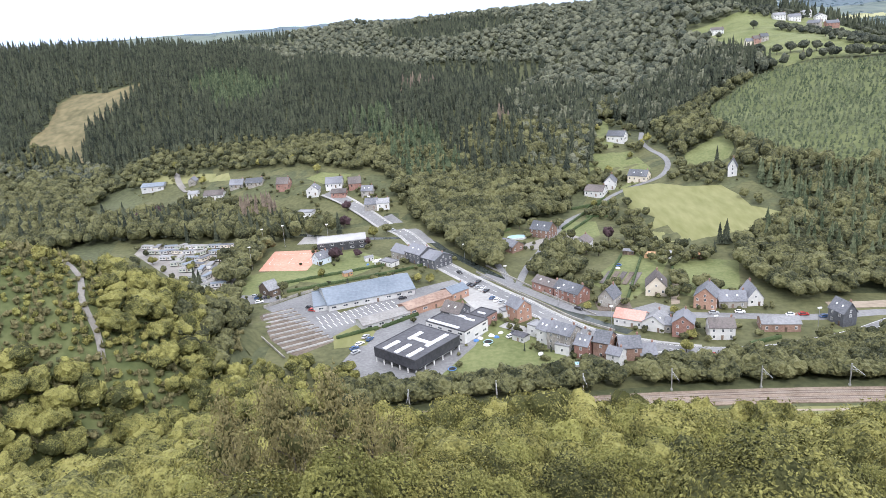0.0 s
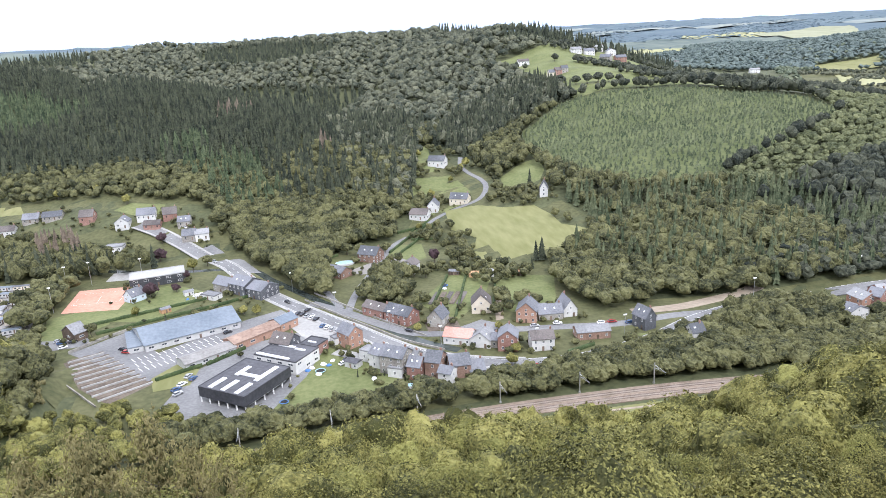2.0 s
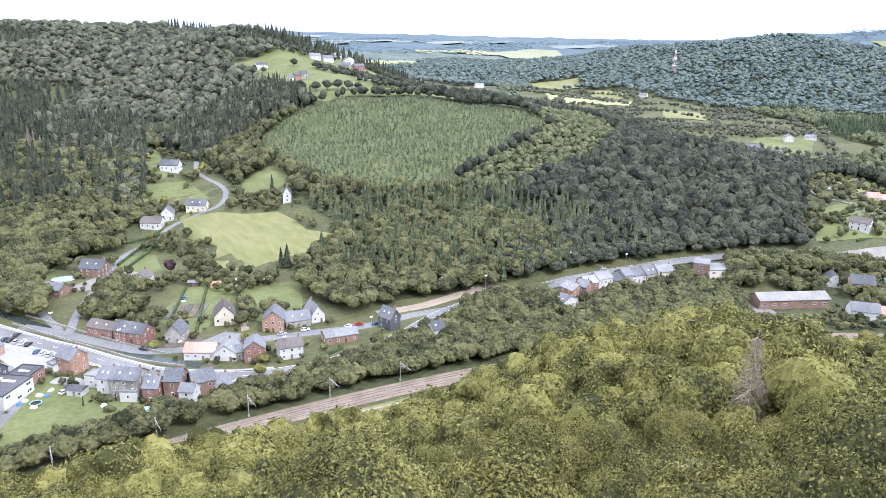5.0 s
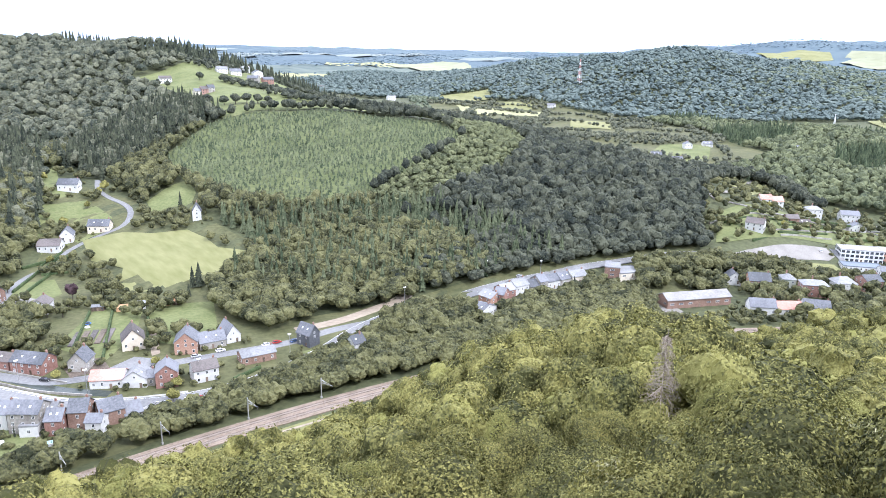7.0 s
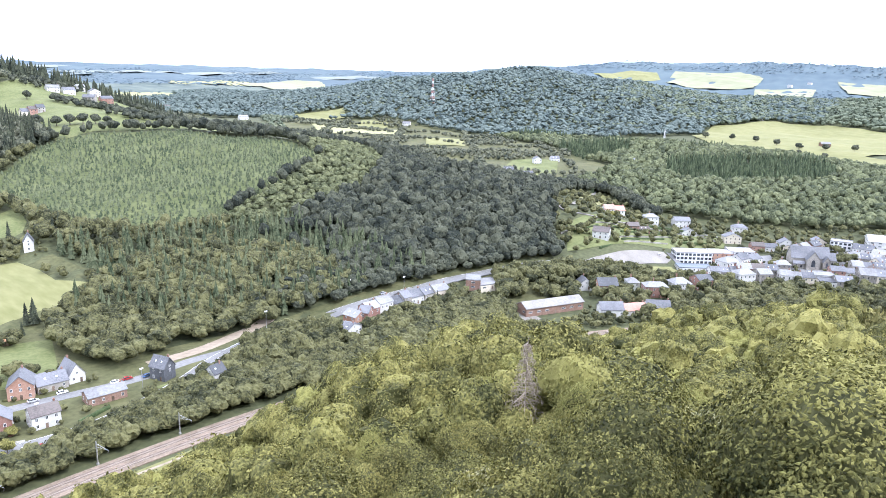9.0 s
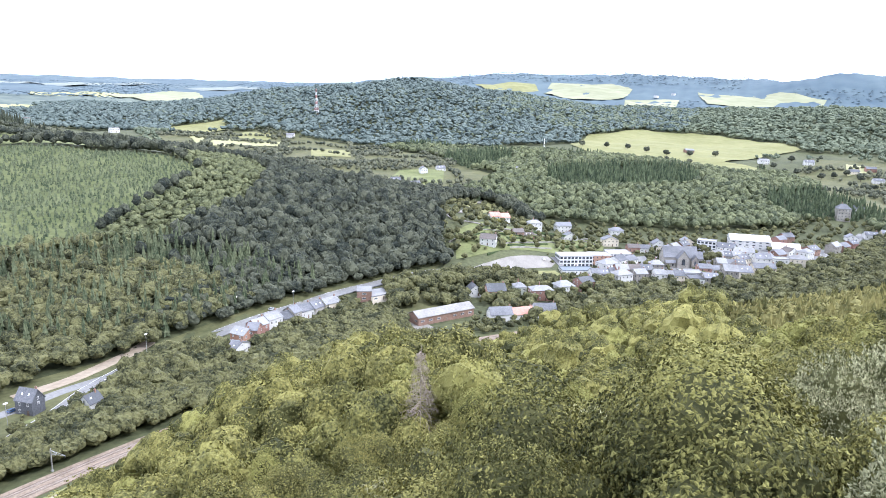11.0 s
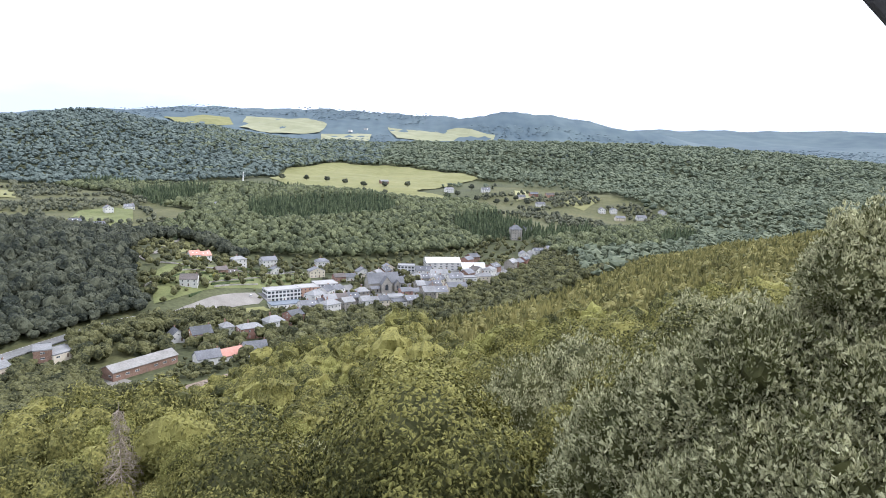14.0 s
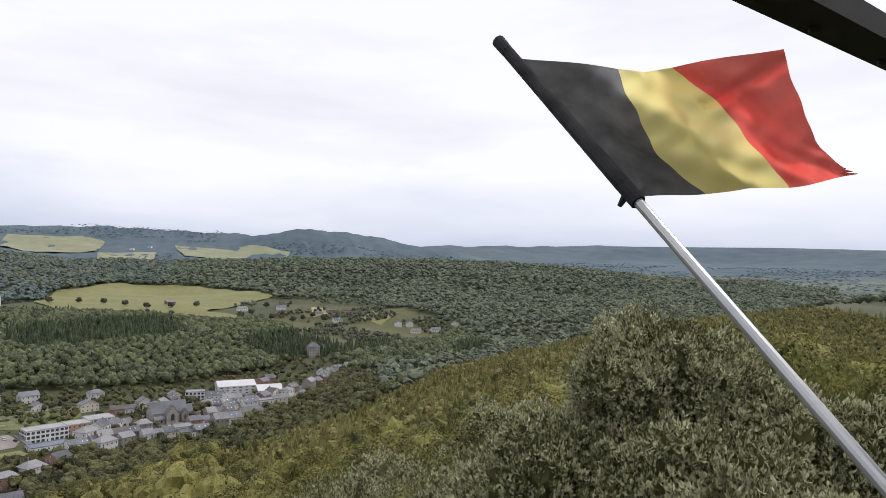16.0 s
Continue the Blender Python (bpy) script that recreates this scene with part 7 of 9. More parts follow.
wood("hamlet_trees", "dark garden trees and hedges of the hilltop hamlet", x[~hid_], y[~hid_], 9, CROWNS_FAR, M["leaf_dark"], 1.0)
x, y = scatter(lambda a, b: inside(a, b, [(-330, 330), (-190, 420), (-140, 300), (-128, 262), (-150, 262), (-200, 250), (-330, 180)]) & (crest(a, b, HILLS["left_spur"]) < 6) & ~taken(a, b, 1.0), -330, -120, 180, 430, 5.5, r)
wood("spur_foot_wood", "leafy wood at the back of the spur", x, y, 9, CROWNS_FAR, M["leaf_mid"], 1.0)
x, y = scatter(lambda a, b: (np.hypot(a, b) > 520) & (np.hypot(a, b) < 1950) & (b < -0.14 * a) & (b > -1.25 * a) & ~is_open(a, b) & ~taken(a, b, 6.0) & (crest(a, b, HILLS["mast_hill"]) < 2) & (crest(a, b, HILLS["field_woods"]) < 10) & (crest(a, b, HILLS["home"]) < 30), 400, 1950, -1500, 0, 14.5, r)
wood("east_forest", "continuous green forest beyond the near ridge", x, y, 13, CROWNS_TINY, M["leaf_plateau"], 1.2)
x, y = scatter(lambda a, b: inside(a, b, [(236, 296), (258, 277), (300, 268), (345, 256), (392, 237), (432, 209), (446, 224), (405, 268), (345, 300), (300, 312)]) & ~taken(a, b, -3.2), 230, 450, 210, 315, 6.0, r)
wood("road_edge_wood", "dense trees of the slope coming down to the road", x, y, 10, CROWNS_HALF, M["leaf_dark"], 1.1)
x, y = scatter(lambda a, b: inside(a, b, [(198, 263), (244, 260), (248, 250), (240, 238), (210, 230), (188, 240)]) & ~taken(a, b, -1.0), 185, 360, 185, 270, 5.6, r)
wood("road_screen", "tall leafy trees hiding the main road", x, y, 11.5, CROWNS_VALLEY, M["leaf_mid"], 0.95)
x, y = scatter(lambda a, b: inside(a, b, [(500, 92), (560, 38), (610, -8), (700, -44), (790, -72), (770, -110), (560, -120), (420, 20), (430, 90)]) & ~taken(a, b, 1.0), 410, 800, -130, 100, 7.0, r)
hid_ = screens(x, y, 9, r)
wood("town_front_trees", "dense leafy trees between the town and the ridge", x[~hid_], y[~hid_], 9, CROWNS_HALF, M["leaf_mid"], 1.05)
x, y = scatter(lambda a, b: inside(a, b, ROAD_BELT) & (a > 352) & ~taken(a, b, 0.5), 350, 475, 150, 255, 4.5, r)
wood("road_hedge_trees", "leafy young trees beside the main road", x, y, 9.5, CROWNS_HALF, M["leaf_mid"], 1.1)
x, y = scatter(lambda a, b: inside(a, b, [(44, 345), (60, 420), (100, 478), (140, 600), (152, 650), (178, 600), (188, 520), (206, 470), (200, 390), (162, 372), (156, 345), (138, 300), (80, 306)]) & ~inside(a, b, HAYFIELD) & ~taken(a, b, 2.5) & ((np.sin(a * 0.11 + 1.0) + np.sin(b * 0.09 + a * 0.05)) > 0.15), 40, 210, 295, 655, 7.5, r)
hid_ = screens(x, y, 6, r)
wood("side_valley_trees", "garden and orchard trees up the side valley", x[~hid_], y[~hid_], 6.5, CROWNS_HALF, M["leaf_mid"], 1.05)

# ---------------------------------------------------------------- single trees
def tree_template(name, label, seed, leaf, lobes, cards, size, squat=0.5, trunk=0.035, category="tree", low=0.28, core=0.9, lump=1.0, tuft=1):
    """A tree one metre high: tapered trunk with limbs, and a crown of leaf clumps."""
    rr = np.random.default_rng(seed)
    t = thing(name, label, category)
    bm = bmesh.new()
    tube(bm, (0, 0, -4.0 if "lookout" in label else -0.05), (0.01, 0, 0.35), trunk, trunk * 0.7, 7)
    tube(bm, (0.01, 0, 0.34), (0.0, 0.01, 0.72), trunk * 0.7, trunk * 0.25, 6)
    limbs = []
    trunk_bm = bm
    for i in range(6):
        if name == "whitebeam":
            bm = bmesh.new()
            limbs.append(bm)
        a_ = rr.uniform(0, 6.28)
        z0 = 0.28 + 0.07 * i
        tube(bm, (0.008, 0, z0), (0.17 * math.cos(a_), 0.17 * math.sin(a_), z0 + 0.10), trunk * 0.42, trunk * 0.12, 5)
    part("trunk", trunk_bm, M["bark"], t)
    for bm in limbs:
        part("limb", bm, M["bark"], t)
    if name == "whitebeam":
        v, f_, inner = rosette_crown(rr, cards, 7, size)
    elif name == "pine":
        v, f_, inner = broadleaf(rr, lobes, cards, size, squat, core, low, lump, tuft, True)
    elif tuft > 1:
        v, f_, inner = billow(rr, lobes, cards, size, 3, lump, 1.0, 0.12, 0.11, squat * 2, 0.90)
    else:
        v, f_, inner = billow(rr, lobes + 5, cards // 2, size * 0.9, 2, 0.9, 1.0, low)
    put("crown", tri_mesh("crown", v, f_, [leaf, M["crown_shade"]], False, np.arange(len(f_)) < inner), t)
    return t


def conifer_template(name, label, seed, leaf, slim, tiers=9, arms=7):
    rr = np.random.default_rng(seed)
    t = thing(name, label, "tree")
    bm = bmesh.new()
    tube(bm, (0, 0, -0.05), (0, 0, 0.9), 0.02, 0.004, 6)
    part("trunk", bm, M["bark"], t)
    v, f_ = conifer(rr, tiers, arms, slim)
    put("crown", tri_mesh("crown", v, f_, [leaf]), t)
    return t


def plant(template, places):
    """Sets a template at its first place and copies of it at the others: (x, y, height, width factor)."""
    rr = random.Random(len(places) * 31 + int(places[0][0]))
    for i, (px_, py_, hh, wd) in enumerate(places):
        m = Matrix.Translation((px_, py_, ground_z(px_, py_) - 0.1)) @ Euler((0, 0, rr.uniform(0, 6.28))).to_matrix().to_4x4() @ Matrix.Diagonal((hh * wd, hh * wd, hh, 1))
        if i == 0:
            template.matrix_basis = m
        else:
            c = template.copy()
            scene.collection.objects.link(c)
            c.matrix_basis = m
            for ch in template.children:
                q = ch.copy()
                scene.collection.objects.link(q)
                q.parent = c
    return template


T_GREEN = tree_template("tree", "rounded green broadleaved garden tree", 11, M["leaf_mid"], 9, 420, 0.075)
T_LIGHT = tree_template("tree", "light green leafy garden tree", 12, M["leaf"], 9, 420, 0.075)
T_PURPLE = tree_template("tree", "dark purple copper beech tree", 13, M["leaf_purple"], 9, 380, 0.075)
T_BUSH = tree_template("shrub", "low rounded green garden shrub", 14, M["leaf_mid"], 6, 200, 0.12, 0.6, 0.03, "shrub", 0.12)
T_CYP = conifer_template("cypress", "dark dense columnar cypress", 15, M["spruce"], 0.2)
T_POINT = conifer_template("conifer", "dark green garden conifer", 16, M["spruce"], 0.17)
T_DEAD = conifer_template("dead_conifer", "brown dead conifer with bare needles", 17, M["dead"], 0.14, 8, 5)

plant(T_CYP, [(157, 372, 15, 1.1), (154, 374, 13, 0.9)])
plant(T_POINT, [(198, 492, 12, 1), (-137, 368, 14, 1), (-136, 372, 11, 1.2), (147, 363, 8, 1.1), (318, 233, 11, 1), (216, 470, 14, 1.1), (222, 474, 16, 1.0), (230, 470, 13, 1.0), (40.5, 259.5, 4.5, 0.6), (30, 262, 4.5, 0.6), (418, 160, 7, 1.2), (-52, 355, 6, 1)])
plant(T_DEAD, [(-138, 512, 16, 1), (-134, 509, 17, 1), (-131, 514, 15, 1), (-142, 516, 15, 1), (-128, 518, 14, 1), (-146, 510, 16, 1)])
plant(T_PURPLE, [(-64, 399, 10, 0.9), (-47, 424, 7, 0.9), (98, 398, 10, 1.0), (-218, 540, 12, 1), (-66, 492, 9, 1), (8, 450, 10, 1)])
plant(T_GREEN, [(108, 391, 13, 1.0), (116, 393, 12, 1.0), (112, 396, 11, 1.1), (122, 364, 9, 0.95), (127, 362, 8, 1), (-86, 352, 8, 1.0), (92, 384, 7, 1), (136, 364, 7, 1), (142, 362, 7, 1.1), (186, 480, 9, 1.1), (178, 486, 8, 1), (194, 480, 8, 1), (205, 478, 10, 1), (-36, 448, 9, 1), (64, 392, 8, 1), (72, 388, 9, 1), (80, 376, 9, 1), (86, 372, 8, 1), (58, 430, 11, 1), (50, 436, 10, 1), (74, 430, 9, 1), (150, 242, 9, 1), (146, 250, 8, 1), (155, 244, 10, 1), (128, 240, 9, 1.1), (120, 238, 8, 1), (-30, 352, 7, 1), (-38, 354, 7, 1), (-110, 360, 8, 1), (-120, 372, 9, 1), (-112, 378, 8, 1), (-116, 395, 10, 1), (560, 95, 9, 1.1), (566, 100, 8, 1), (604, 58, 11, 1), (612, 54, 10, 1), (598, 62, 9, 1), (545, 110, 8, 1), (640, 70, 9, 1), (470, 232, 10, 1), (476, 226, 9, 1), (484, 222, 10, 1), (620, 240, 8, 1), (640, 230, 9, 1), (655, 190, 8, 1)])
plant(T_LIGHT, [(-44, 441, 9, 1), (-68, 372, 6, 1), (98, 262, 5, 1.3), (92, 250, 6, 1.1), (86, 240, 7, 1), (64, 300, 4, 1.2), (100, 288, 4, 1.2), (-14, 352, 6, 1), (-8, 350, 6, 1), (-180, 420, 6, 1.2), (-150, 400, 6, 1), (124, 500, 6, 1), (150, 540, 6, 1), (164, 560, 8, 1), (172, 570, 9, 1), (140, 610, 7, 1), (128, 520, 7, 1), (106, 470, 6, 1), (520, 200, 6, 1.2), (560, 230, 6, 1.2), (600, 215, 7, 1.1), (500, 205, 5, 1.2), (590, 180, 5, 1.2), (-200, 600, 8, 1), (-240, 650, 8, 1), (-150, 600, 8, 1), (-120, 590, 7, 1), (-95, 560, 8, 1)])
rr_ = random.Random(5)
plant(T_BUSH, [(hx + hr * math.cos(a_) * 1.25, hy - abs(hr * math.sin(a_)) * 1.2 - 1, rr_.uniform(1.6, 3.4), rr_.uniform(1.0, 1.4)) for hx, hy, hr in HOUSES[:110] if hy > 20 for a_ in (rr_.uniform(0.1, 3.0),) if not taken(np.array([hx + hr * math.cos(a_) * 1.25]), np.array([hy - abs(hr * math.sin(a_)) * 1.2 - 1]), -1.5)[0]])
FIELD_TREES = [(1215 + 22 * math.sin(i * 2.1), 60 - i * 17, 12, 1.1) for i in range(9)] + [(1330 + 30 * math.sin(i), 380 - i * 40, 13, 1.2) for i in range(7)] + [(1250, 210, 11, 1.2), (1230, 170, 12, 1.1), (1290, 60, 12, 1.2), (1310, 20, 13, 1.2)]
plant(tree_template("tree", "dark rounded hedgerow tree on the pasture", 18, M["leaf_dark"], 8, 160, 0.12, 0.6), FIELD_TREES)
plant(tree_template("tree", "dark rounded tree beside the hilltop hamlet", 19, M["leaf_dark"], 8, 160, 0.12, 0.6), [(352, 735, 12, 1.2), (362, 728, 13, 1.2), (372, 722, 13, 1.2), (382, 716, 12, 1.2), (392, 712, 10, 1.2), (430, 790, 11, 1.2), (450, 770, 9, 1.4), (490, 740, 12, 1.0), (420, 870, 12, 1.2), (540, 900, 13, 1.2), (560, 880, 12, 1.2), (580, 860, 12, 1.2), (600, 830, 11, 1.3), (620, 810, 12, 1.3), (400, 900, 12, 1.1)])


# shrubs and borders close round the houses
r = np.random.default_rng(44)
sx_, sy_ = [], []
for hx, hy, hr in HOUSES:
    if math.hypot(hx, hy) < 720 and hy > -60:
        a_ = r.uniform(0, 6.28, 9)
        d_ = hr + r.uniform(2.0, 9.0, 9)
        sx_.append(hx + d_ * np.cos(a_))
        sy_.append(hy + d_ * np.sin(a_))
sx_, sy_ = np.concatenate(sx_), np.concatenate(sy_)
k = ~taken(sx_, sy_, 0.8)
for yard in ([(-92, 332), (-52, 288), (-24, 236), (22, 300), (4, 352), (-70, 350)], [(2, 342), (14, 352), (36, 312), (28, 298), (14, 306)]):
    k &= ~inside(sx_, sy_, yard)
sx_, sy_ = sx_[k], sy_[k]
wood("garden_shrubs", "mixed green shrubs and borders round the houses", sx_, sy_, r.uniform(1.4, 4.2, sx_.shape), CROWNS_HALF, M["leaf_mid"], 1.1)

# ---------------------------------------------------------------- hedges
def hedge(places, h=1.6, wd=1.2):
    for (ax, ay), (bx_, by_) in places:
        l_ = math.hypot(bx_ - ax, by_ - ay)
        n_ = max(2, int(l_ / 0.8))
        rr = random.Random(int(ax * 3 + ay))
        bm = bmesh.new()
        prev = None
        for i in range(n_ + 1):
            u = i / n_ * l_
            ring = [bm.verts.new((u, s * wd / 2 * rr.uniform(0.8, 1.15), z_ * rr.uniform(0.88, 1.12) - (0.2 if z_ == 0 else 0))) for s, z_ in ((-1, 0), (-1.05, h * 0.6), (-0.6, h), (0.6, h), (1.05, h * 0.6), (1, 0))]
            if prev:
                for a_ in range(5):
                    bm.faces.new((prev[a_], prev[a_ + 1], ring[a_ + 1], ring[a_]))
            else:
                bm.faces.new(ring)
            prev = ring
        bm.faces.new(prev[::-1])
        bmesh.ops.recalc_face_normals(bm, faces=bm.faces)
        ob = part("hedge", bm, M["hedge"])
        z0, z1 = ground_z(ax, ay), ground_z(bx_, by_)
        ob.matrix_basis = pose(ax, ay, z0, 0, -math.degrees(math.atan2(z1 - z0, l_)), math.degrees(math.atan2(by_ - ay, bx_ - ax)))
        tagged(ob, "dense clipped dark green garden hedge", "hedge", "garden hedges")


hedge([((-88, 366), (-58, 376)), ((-58, 376), (-28, 386)), ((-84, 352), (-60, 360)), ((-60, 360), (-24, 372)), ((-24, 372), (-6, 382)),
       ((76, 428), (94, 456)), ((94, 456), (112, 474)), ((82, 424), (100, 450)), ((100, 450), (118, 472)), ((96, 452), (110, 446)), ((106, 474), (90, 470)),
       ((108, 318), (122, 356)), ((84, 306), (108, 366)), ((76, 322), (98, 370)), ((50, 352), (72, 372)),
       ((22, 420), (44, 436)), ((118, 252), (132, 256)), ((100, 470), (116, 480)), ((-50, 288), (-32, 296)), ((-30, 296), (-14, 308)),
       ((500, 196), (560, 184)), ((520, 214), (600, 190)), ((560, 216), (640, 178)), ((480, 222), (530, 226)), ((470, 200), (520, 190))])


# ---------------------------------------------------------------- cars
def car_template(paint, label):
    t = thing("car", label, "car", "parked cars")
    bm = bmesh.new()
    prof = [(-2.1, 0.35), (-2.12, 0.8), (-1.9, 0.95), (-1.0, 1.0), (1.0, 0.98), (1.95, 0.82), (2.12, 0.6), (2.1, 0.35)]
    rings = [[bm.verts.new((px_, s * (0.86 if 0.9 > z_ else 0.8), z_)) for px_, z_ in prof] for s in (-1, 1)]
    n_ = len(prof)
    for i in range(n_):
        j = (i + 1) % n_
        bm.faces.new((rings[0][i], rings[0][j], rings[1][j], rings[1][i]))
    bm.faces.new(rings[0][::-1])
    bm.faces.new(rings[1])
    bmesh.ops.recalc_face_normals(bm, faces=bm.faces)
    part("body", bm, paint, t)
    bm = bmesh.new()
    lo = [(-1.75, 0.76, 0.96), (0.95, 0.76, 0.96)]
    hi = [(-1.35, 0.62, 1.42), (0.25, 0.62, 1.42)]
    v = [bm.verts.new((px_, s * py_, z_)) for px_, py_, z_ in lo + hi for s in (-1, 1)]
    for q in ((0, 2, 6, 4), (1, 5, 7, 3), (0, 4, 5, 1), (2, 3, 7, 6), (4, 6, 7, 5)):
        bm.faces.new([v[i] for i in q])
    bmesh.ops.recalc_face_normals(bm, faces=bm.faces)
    cab = part("windows", bm, M["glass"], t, "dark tinted car windows")
    bm = bmesh.new()
    box(bm, -1.38, 0.3, -0.64, 0.64, 1.40, 1.46)
    part("roof", bm, paint, t)
    for wx in (-1.3, 1.3):
        for wy in (-0.8, 0.8):
            bm = bmesh.new()
            tube(bm, (wx, wy - 0.1, 0.31), (wx, wy + 0.1, 0.31), 0.31, 0.31, 10)
            wh = part("wheel", bm, M["rubber"], t)
            bm = bmesh.new()
            tube(bm, (wx, wy - 0.12, 0.31), (wx, wy + 0.12, 0.31), 0.17, 0.17, 8)
            part("rim", bm, M["steel"], wh)
    for sx, nm, mt in ((2.09, "headlight", M["frame"]), (-2.12, "tail_light", M["red_paint"])):
        for sy in (-0.6, 0.6):
            bm = bmesh.new()
            box(bm, sx - 0.04, sx + 0.04, sy - 0.17, sy + 0.17, 0.62, 0.76)
            part(nm, bm, mt, t)
    return t


CARS = []
for nm, c0, c1 in (("white", (0.7, 0.7, 0.7), (0.82, 0.82, 0.82)), ("silver", (0.36, 0.37, 0.38), (0.48, 0.49, 0.5)), ("black", (0.02, 0.02, 0.022), (0.05, 0.05, 0.055)), ("blue", (0.04, 0.08, 0.17), (0.08, 0.14, 0.26)), ("red", (0.28, 0.03, 0.03), (0.42, 0.07, 0.06))):
    CARS.append(car_template(surface(nm + "_car_paint", c0, c1, 1.0, 0.3, rough=0.25), nm + " parked car beside the road"))
SPOTS = [(-37, 287, 60, 1), (-35, 284, 60, 3), (-41, 276, 40, 3), (-40, 272, 40, 1), (-39, 280, 40, 0), (-28, 268, -42, 2), (12, 342, 55, 2), (14, 340, 55, 2), (16, 337, 55, 1), (18, 334, 55, 0), (20, 331, 55, 2), (17, 345, 55, 2), (22, 321, 60, 3), (24, 318, 60, 0), (26, 315, 60, 1), (28, 312, 60, 1), (-22, 330, 20, 2), (-66, 323, -30, 4), (-68, 327, -30, 2),
         (116, 284, -10, 1), (127, 283, -12, 0), (146, 276, -8, 0), (151, 275.5, -8, 4), (158, 272, 10, 3), (98, 284, -5, 2), (60, 300, -50, 2), (86, 286, -10, 0), (38, 282, -45, 1), (28, 279, 30, 2), (26, 276, 30, 0), (-100, 349, 20, 1), (-98, 346, 20, 3), (-93, 346, 30, 2), (-96, 340, 20, 0), (8, 361, -62, 2), (-32, 455, -62, 1), (-52, 507, -66, 0),
         (370, 184, -50, 0), (374, 181, -50, 3), (365, 186, -50, 1), (380, 176, -50, 0), (330, 200, 20, 1), (326, 196, 20, 2), (340, 205, 10, 0), (100, 246, -8, 4), (240, 276, 0, 2), (306, 264, -12, 1), (510, 170, 30, 0), (545, 82, -50, 1), (560, 64, -50, 2), (590, 34, -45, 0), (640, 10, -40, 3)]
first_ = [True] * 5
for cx, cy, ct, kind_ in SPOTS:
    m = pose(cx, cy, ground_z(cx, cy) + 0.15, 0, 0, ct)
    if first_[kind_]:
        CARS[kind_].matrix_basis = m
        first_[kind_] = False
    else:
        copy_thing(CARS[kind_], m)


# ---------------------------------------------------------------- caravans
def caravan_template(label, wall, roof):
    t = thing("caravan", label, "caravan", "caravans in the park")
    bm = bmesh.new()
    box(bm, -4.2, 4.2, -1.5, 1.5, 0.35, 2.5)
    bmesh.ops.bevel(bm, geom=bm.edges[:], offset=0.15, segments=1, affect="EDGES")
    body = part("body", bm, WALLS[wall], t)
    bm = bmesh.new()
    box(bm, -4.35, 4.35, -1.65, 1.65, 2.52, 2.68)
    part("roof", bm, ROOFS[roof], t)
    for u in (-2.8, -0.6, 2.4):
        bm = bmesh.new()
        box(bm, u - 0.55, u + 0.55, -1.54, -1.48, 1.25, 2.05)
        part("window", bm, M["glass"], body)
    bm = bmesh.new()
    box(bm, 0.75, 1.45, -1.54, -1.48, 0.45, 2.25)
    part("door", bm, M["door"], body)
    bm = bmesh.new()
    box(bm, -3.9, 3.9, -1.3, 1.3, 0.0, 0.4)
    part("chassis", bm, M["rubber"], t)
    return t


vans = [caravan_template("white static caravan with pale roof on its pitch", "white", "zinc"), caravan_template("cream static caravan with dark grey roof", "cream", "slate"), caravan_template("grey mobile home with blue-grey roof", "panel_grey", "blue_sheet"), caravan_template("pale mobile home with sheeted roof", "pale_green", "corrugated")]
spots = []
rr_ = random.Random(8)
for row, (ax, ay, bx_, by_, n_) in enumerate(((-200, 456, -128, 442, 9), (-192, 444, -132, 430, 7), (-178, 430, -134, 416, 5), (-166, 416, -136, 404, 4), (-156, 402, -124, 396, 4), (-148, 388, -124, 384, 3), (-140, 374, -122, 370, 3))):
    for i in range(n_):
        u = (i + 0.5) / n_
        spots.append((ax + (bx_ - ax) * u + rr_.uniform(-1, 1), ay + (by_ - ay) * u + rr_.uniform(-1, 1), rr_.uniform(-25, 20) + (70 if rr_.random() < 0.25 else 0)))
for i, (cx, cy, ct) in enumerate(spots):
    m = pose(cx, cy, ground_z(cx, cy) + 0.1, 0, 0, ct)
    van = vans[(i * 7) % 4 if i > 3 else i]
    if i < 4:
        van.matrix_basis = m
    else:
        copy_thing(van, m)


# ---------------------------------------------------------------- railway masts, posts, pylons
def catenary_mast(x, y, z, turn):
    t = thing("catenary_mast", "grey steel railway mast with two cantilever arms", "mast", "railway masts", at=(x, y, z), turn=turn)
    bm = bmesh.new()
    box(bm, -0.17, 0.17, -0.17, 0.17, 0, 8.2)
    part("post", bm, M["steel"], t)
    for q in (-2.6, -6.6):
        bm = bmesh.new()
        tube(bm, (0, 0, 7.6), (0, q, 6.9), 0.06, 0.05)
        tube(bm, (0, 0, 6.2), (0, q, 6.9), 0.06, 0.05)
        tube(bm, (0, q, 6.9), (0, q + 0.5, 5.9), 0.05, 0.04)
        part("arm", bm, M["steel"], t)
        bm = bmesh.new()
        tube(bm, (0, q * 0.2, 7.45), (0, q * 0.2 - 0.35, 7.35), 0.11, 0.11, 8)
        part("insulator", bm, M["paint_white"], t)
    bm = bmesh.new()
    box(bm, -0.35, 0.35, -0.35, 0.35, -0.3, 0.35)
    part("footing", bm, M["concrete"], t)
    return t


mast0 = None
for mx_, my_, mt in ((15, 223.5, -1), (46, 224, 0), (77, 222.5, 3), (107.5, 219.5, 6), (137, 216.5, 8), (-16, 222, -4)):
    if mast0 is None:
        mast0 = catenary_mast(mx_, my_, 0.3, mt)
    else:
        copy_thing(mast0, pose(mx_, my_, 0.3, 0, 0, mt))


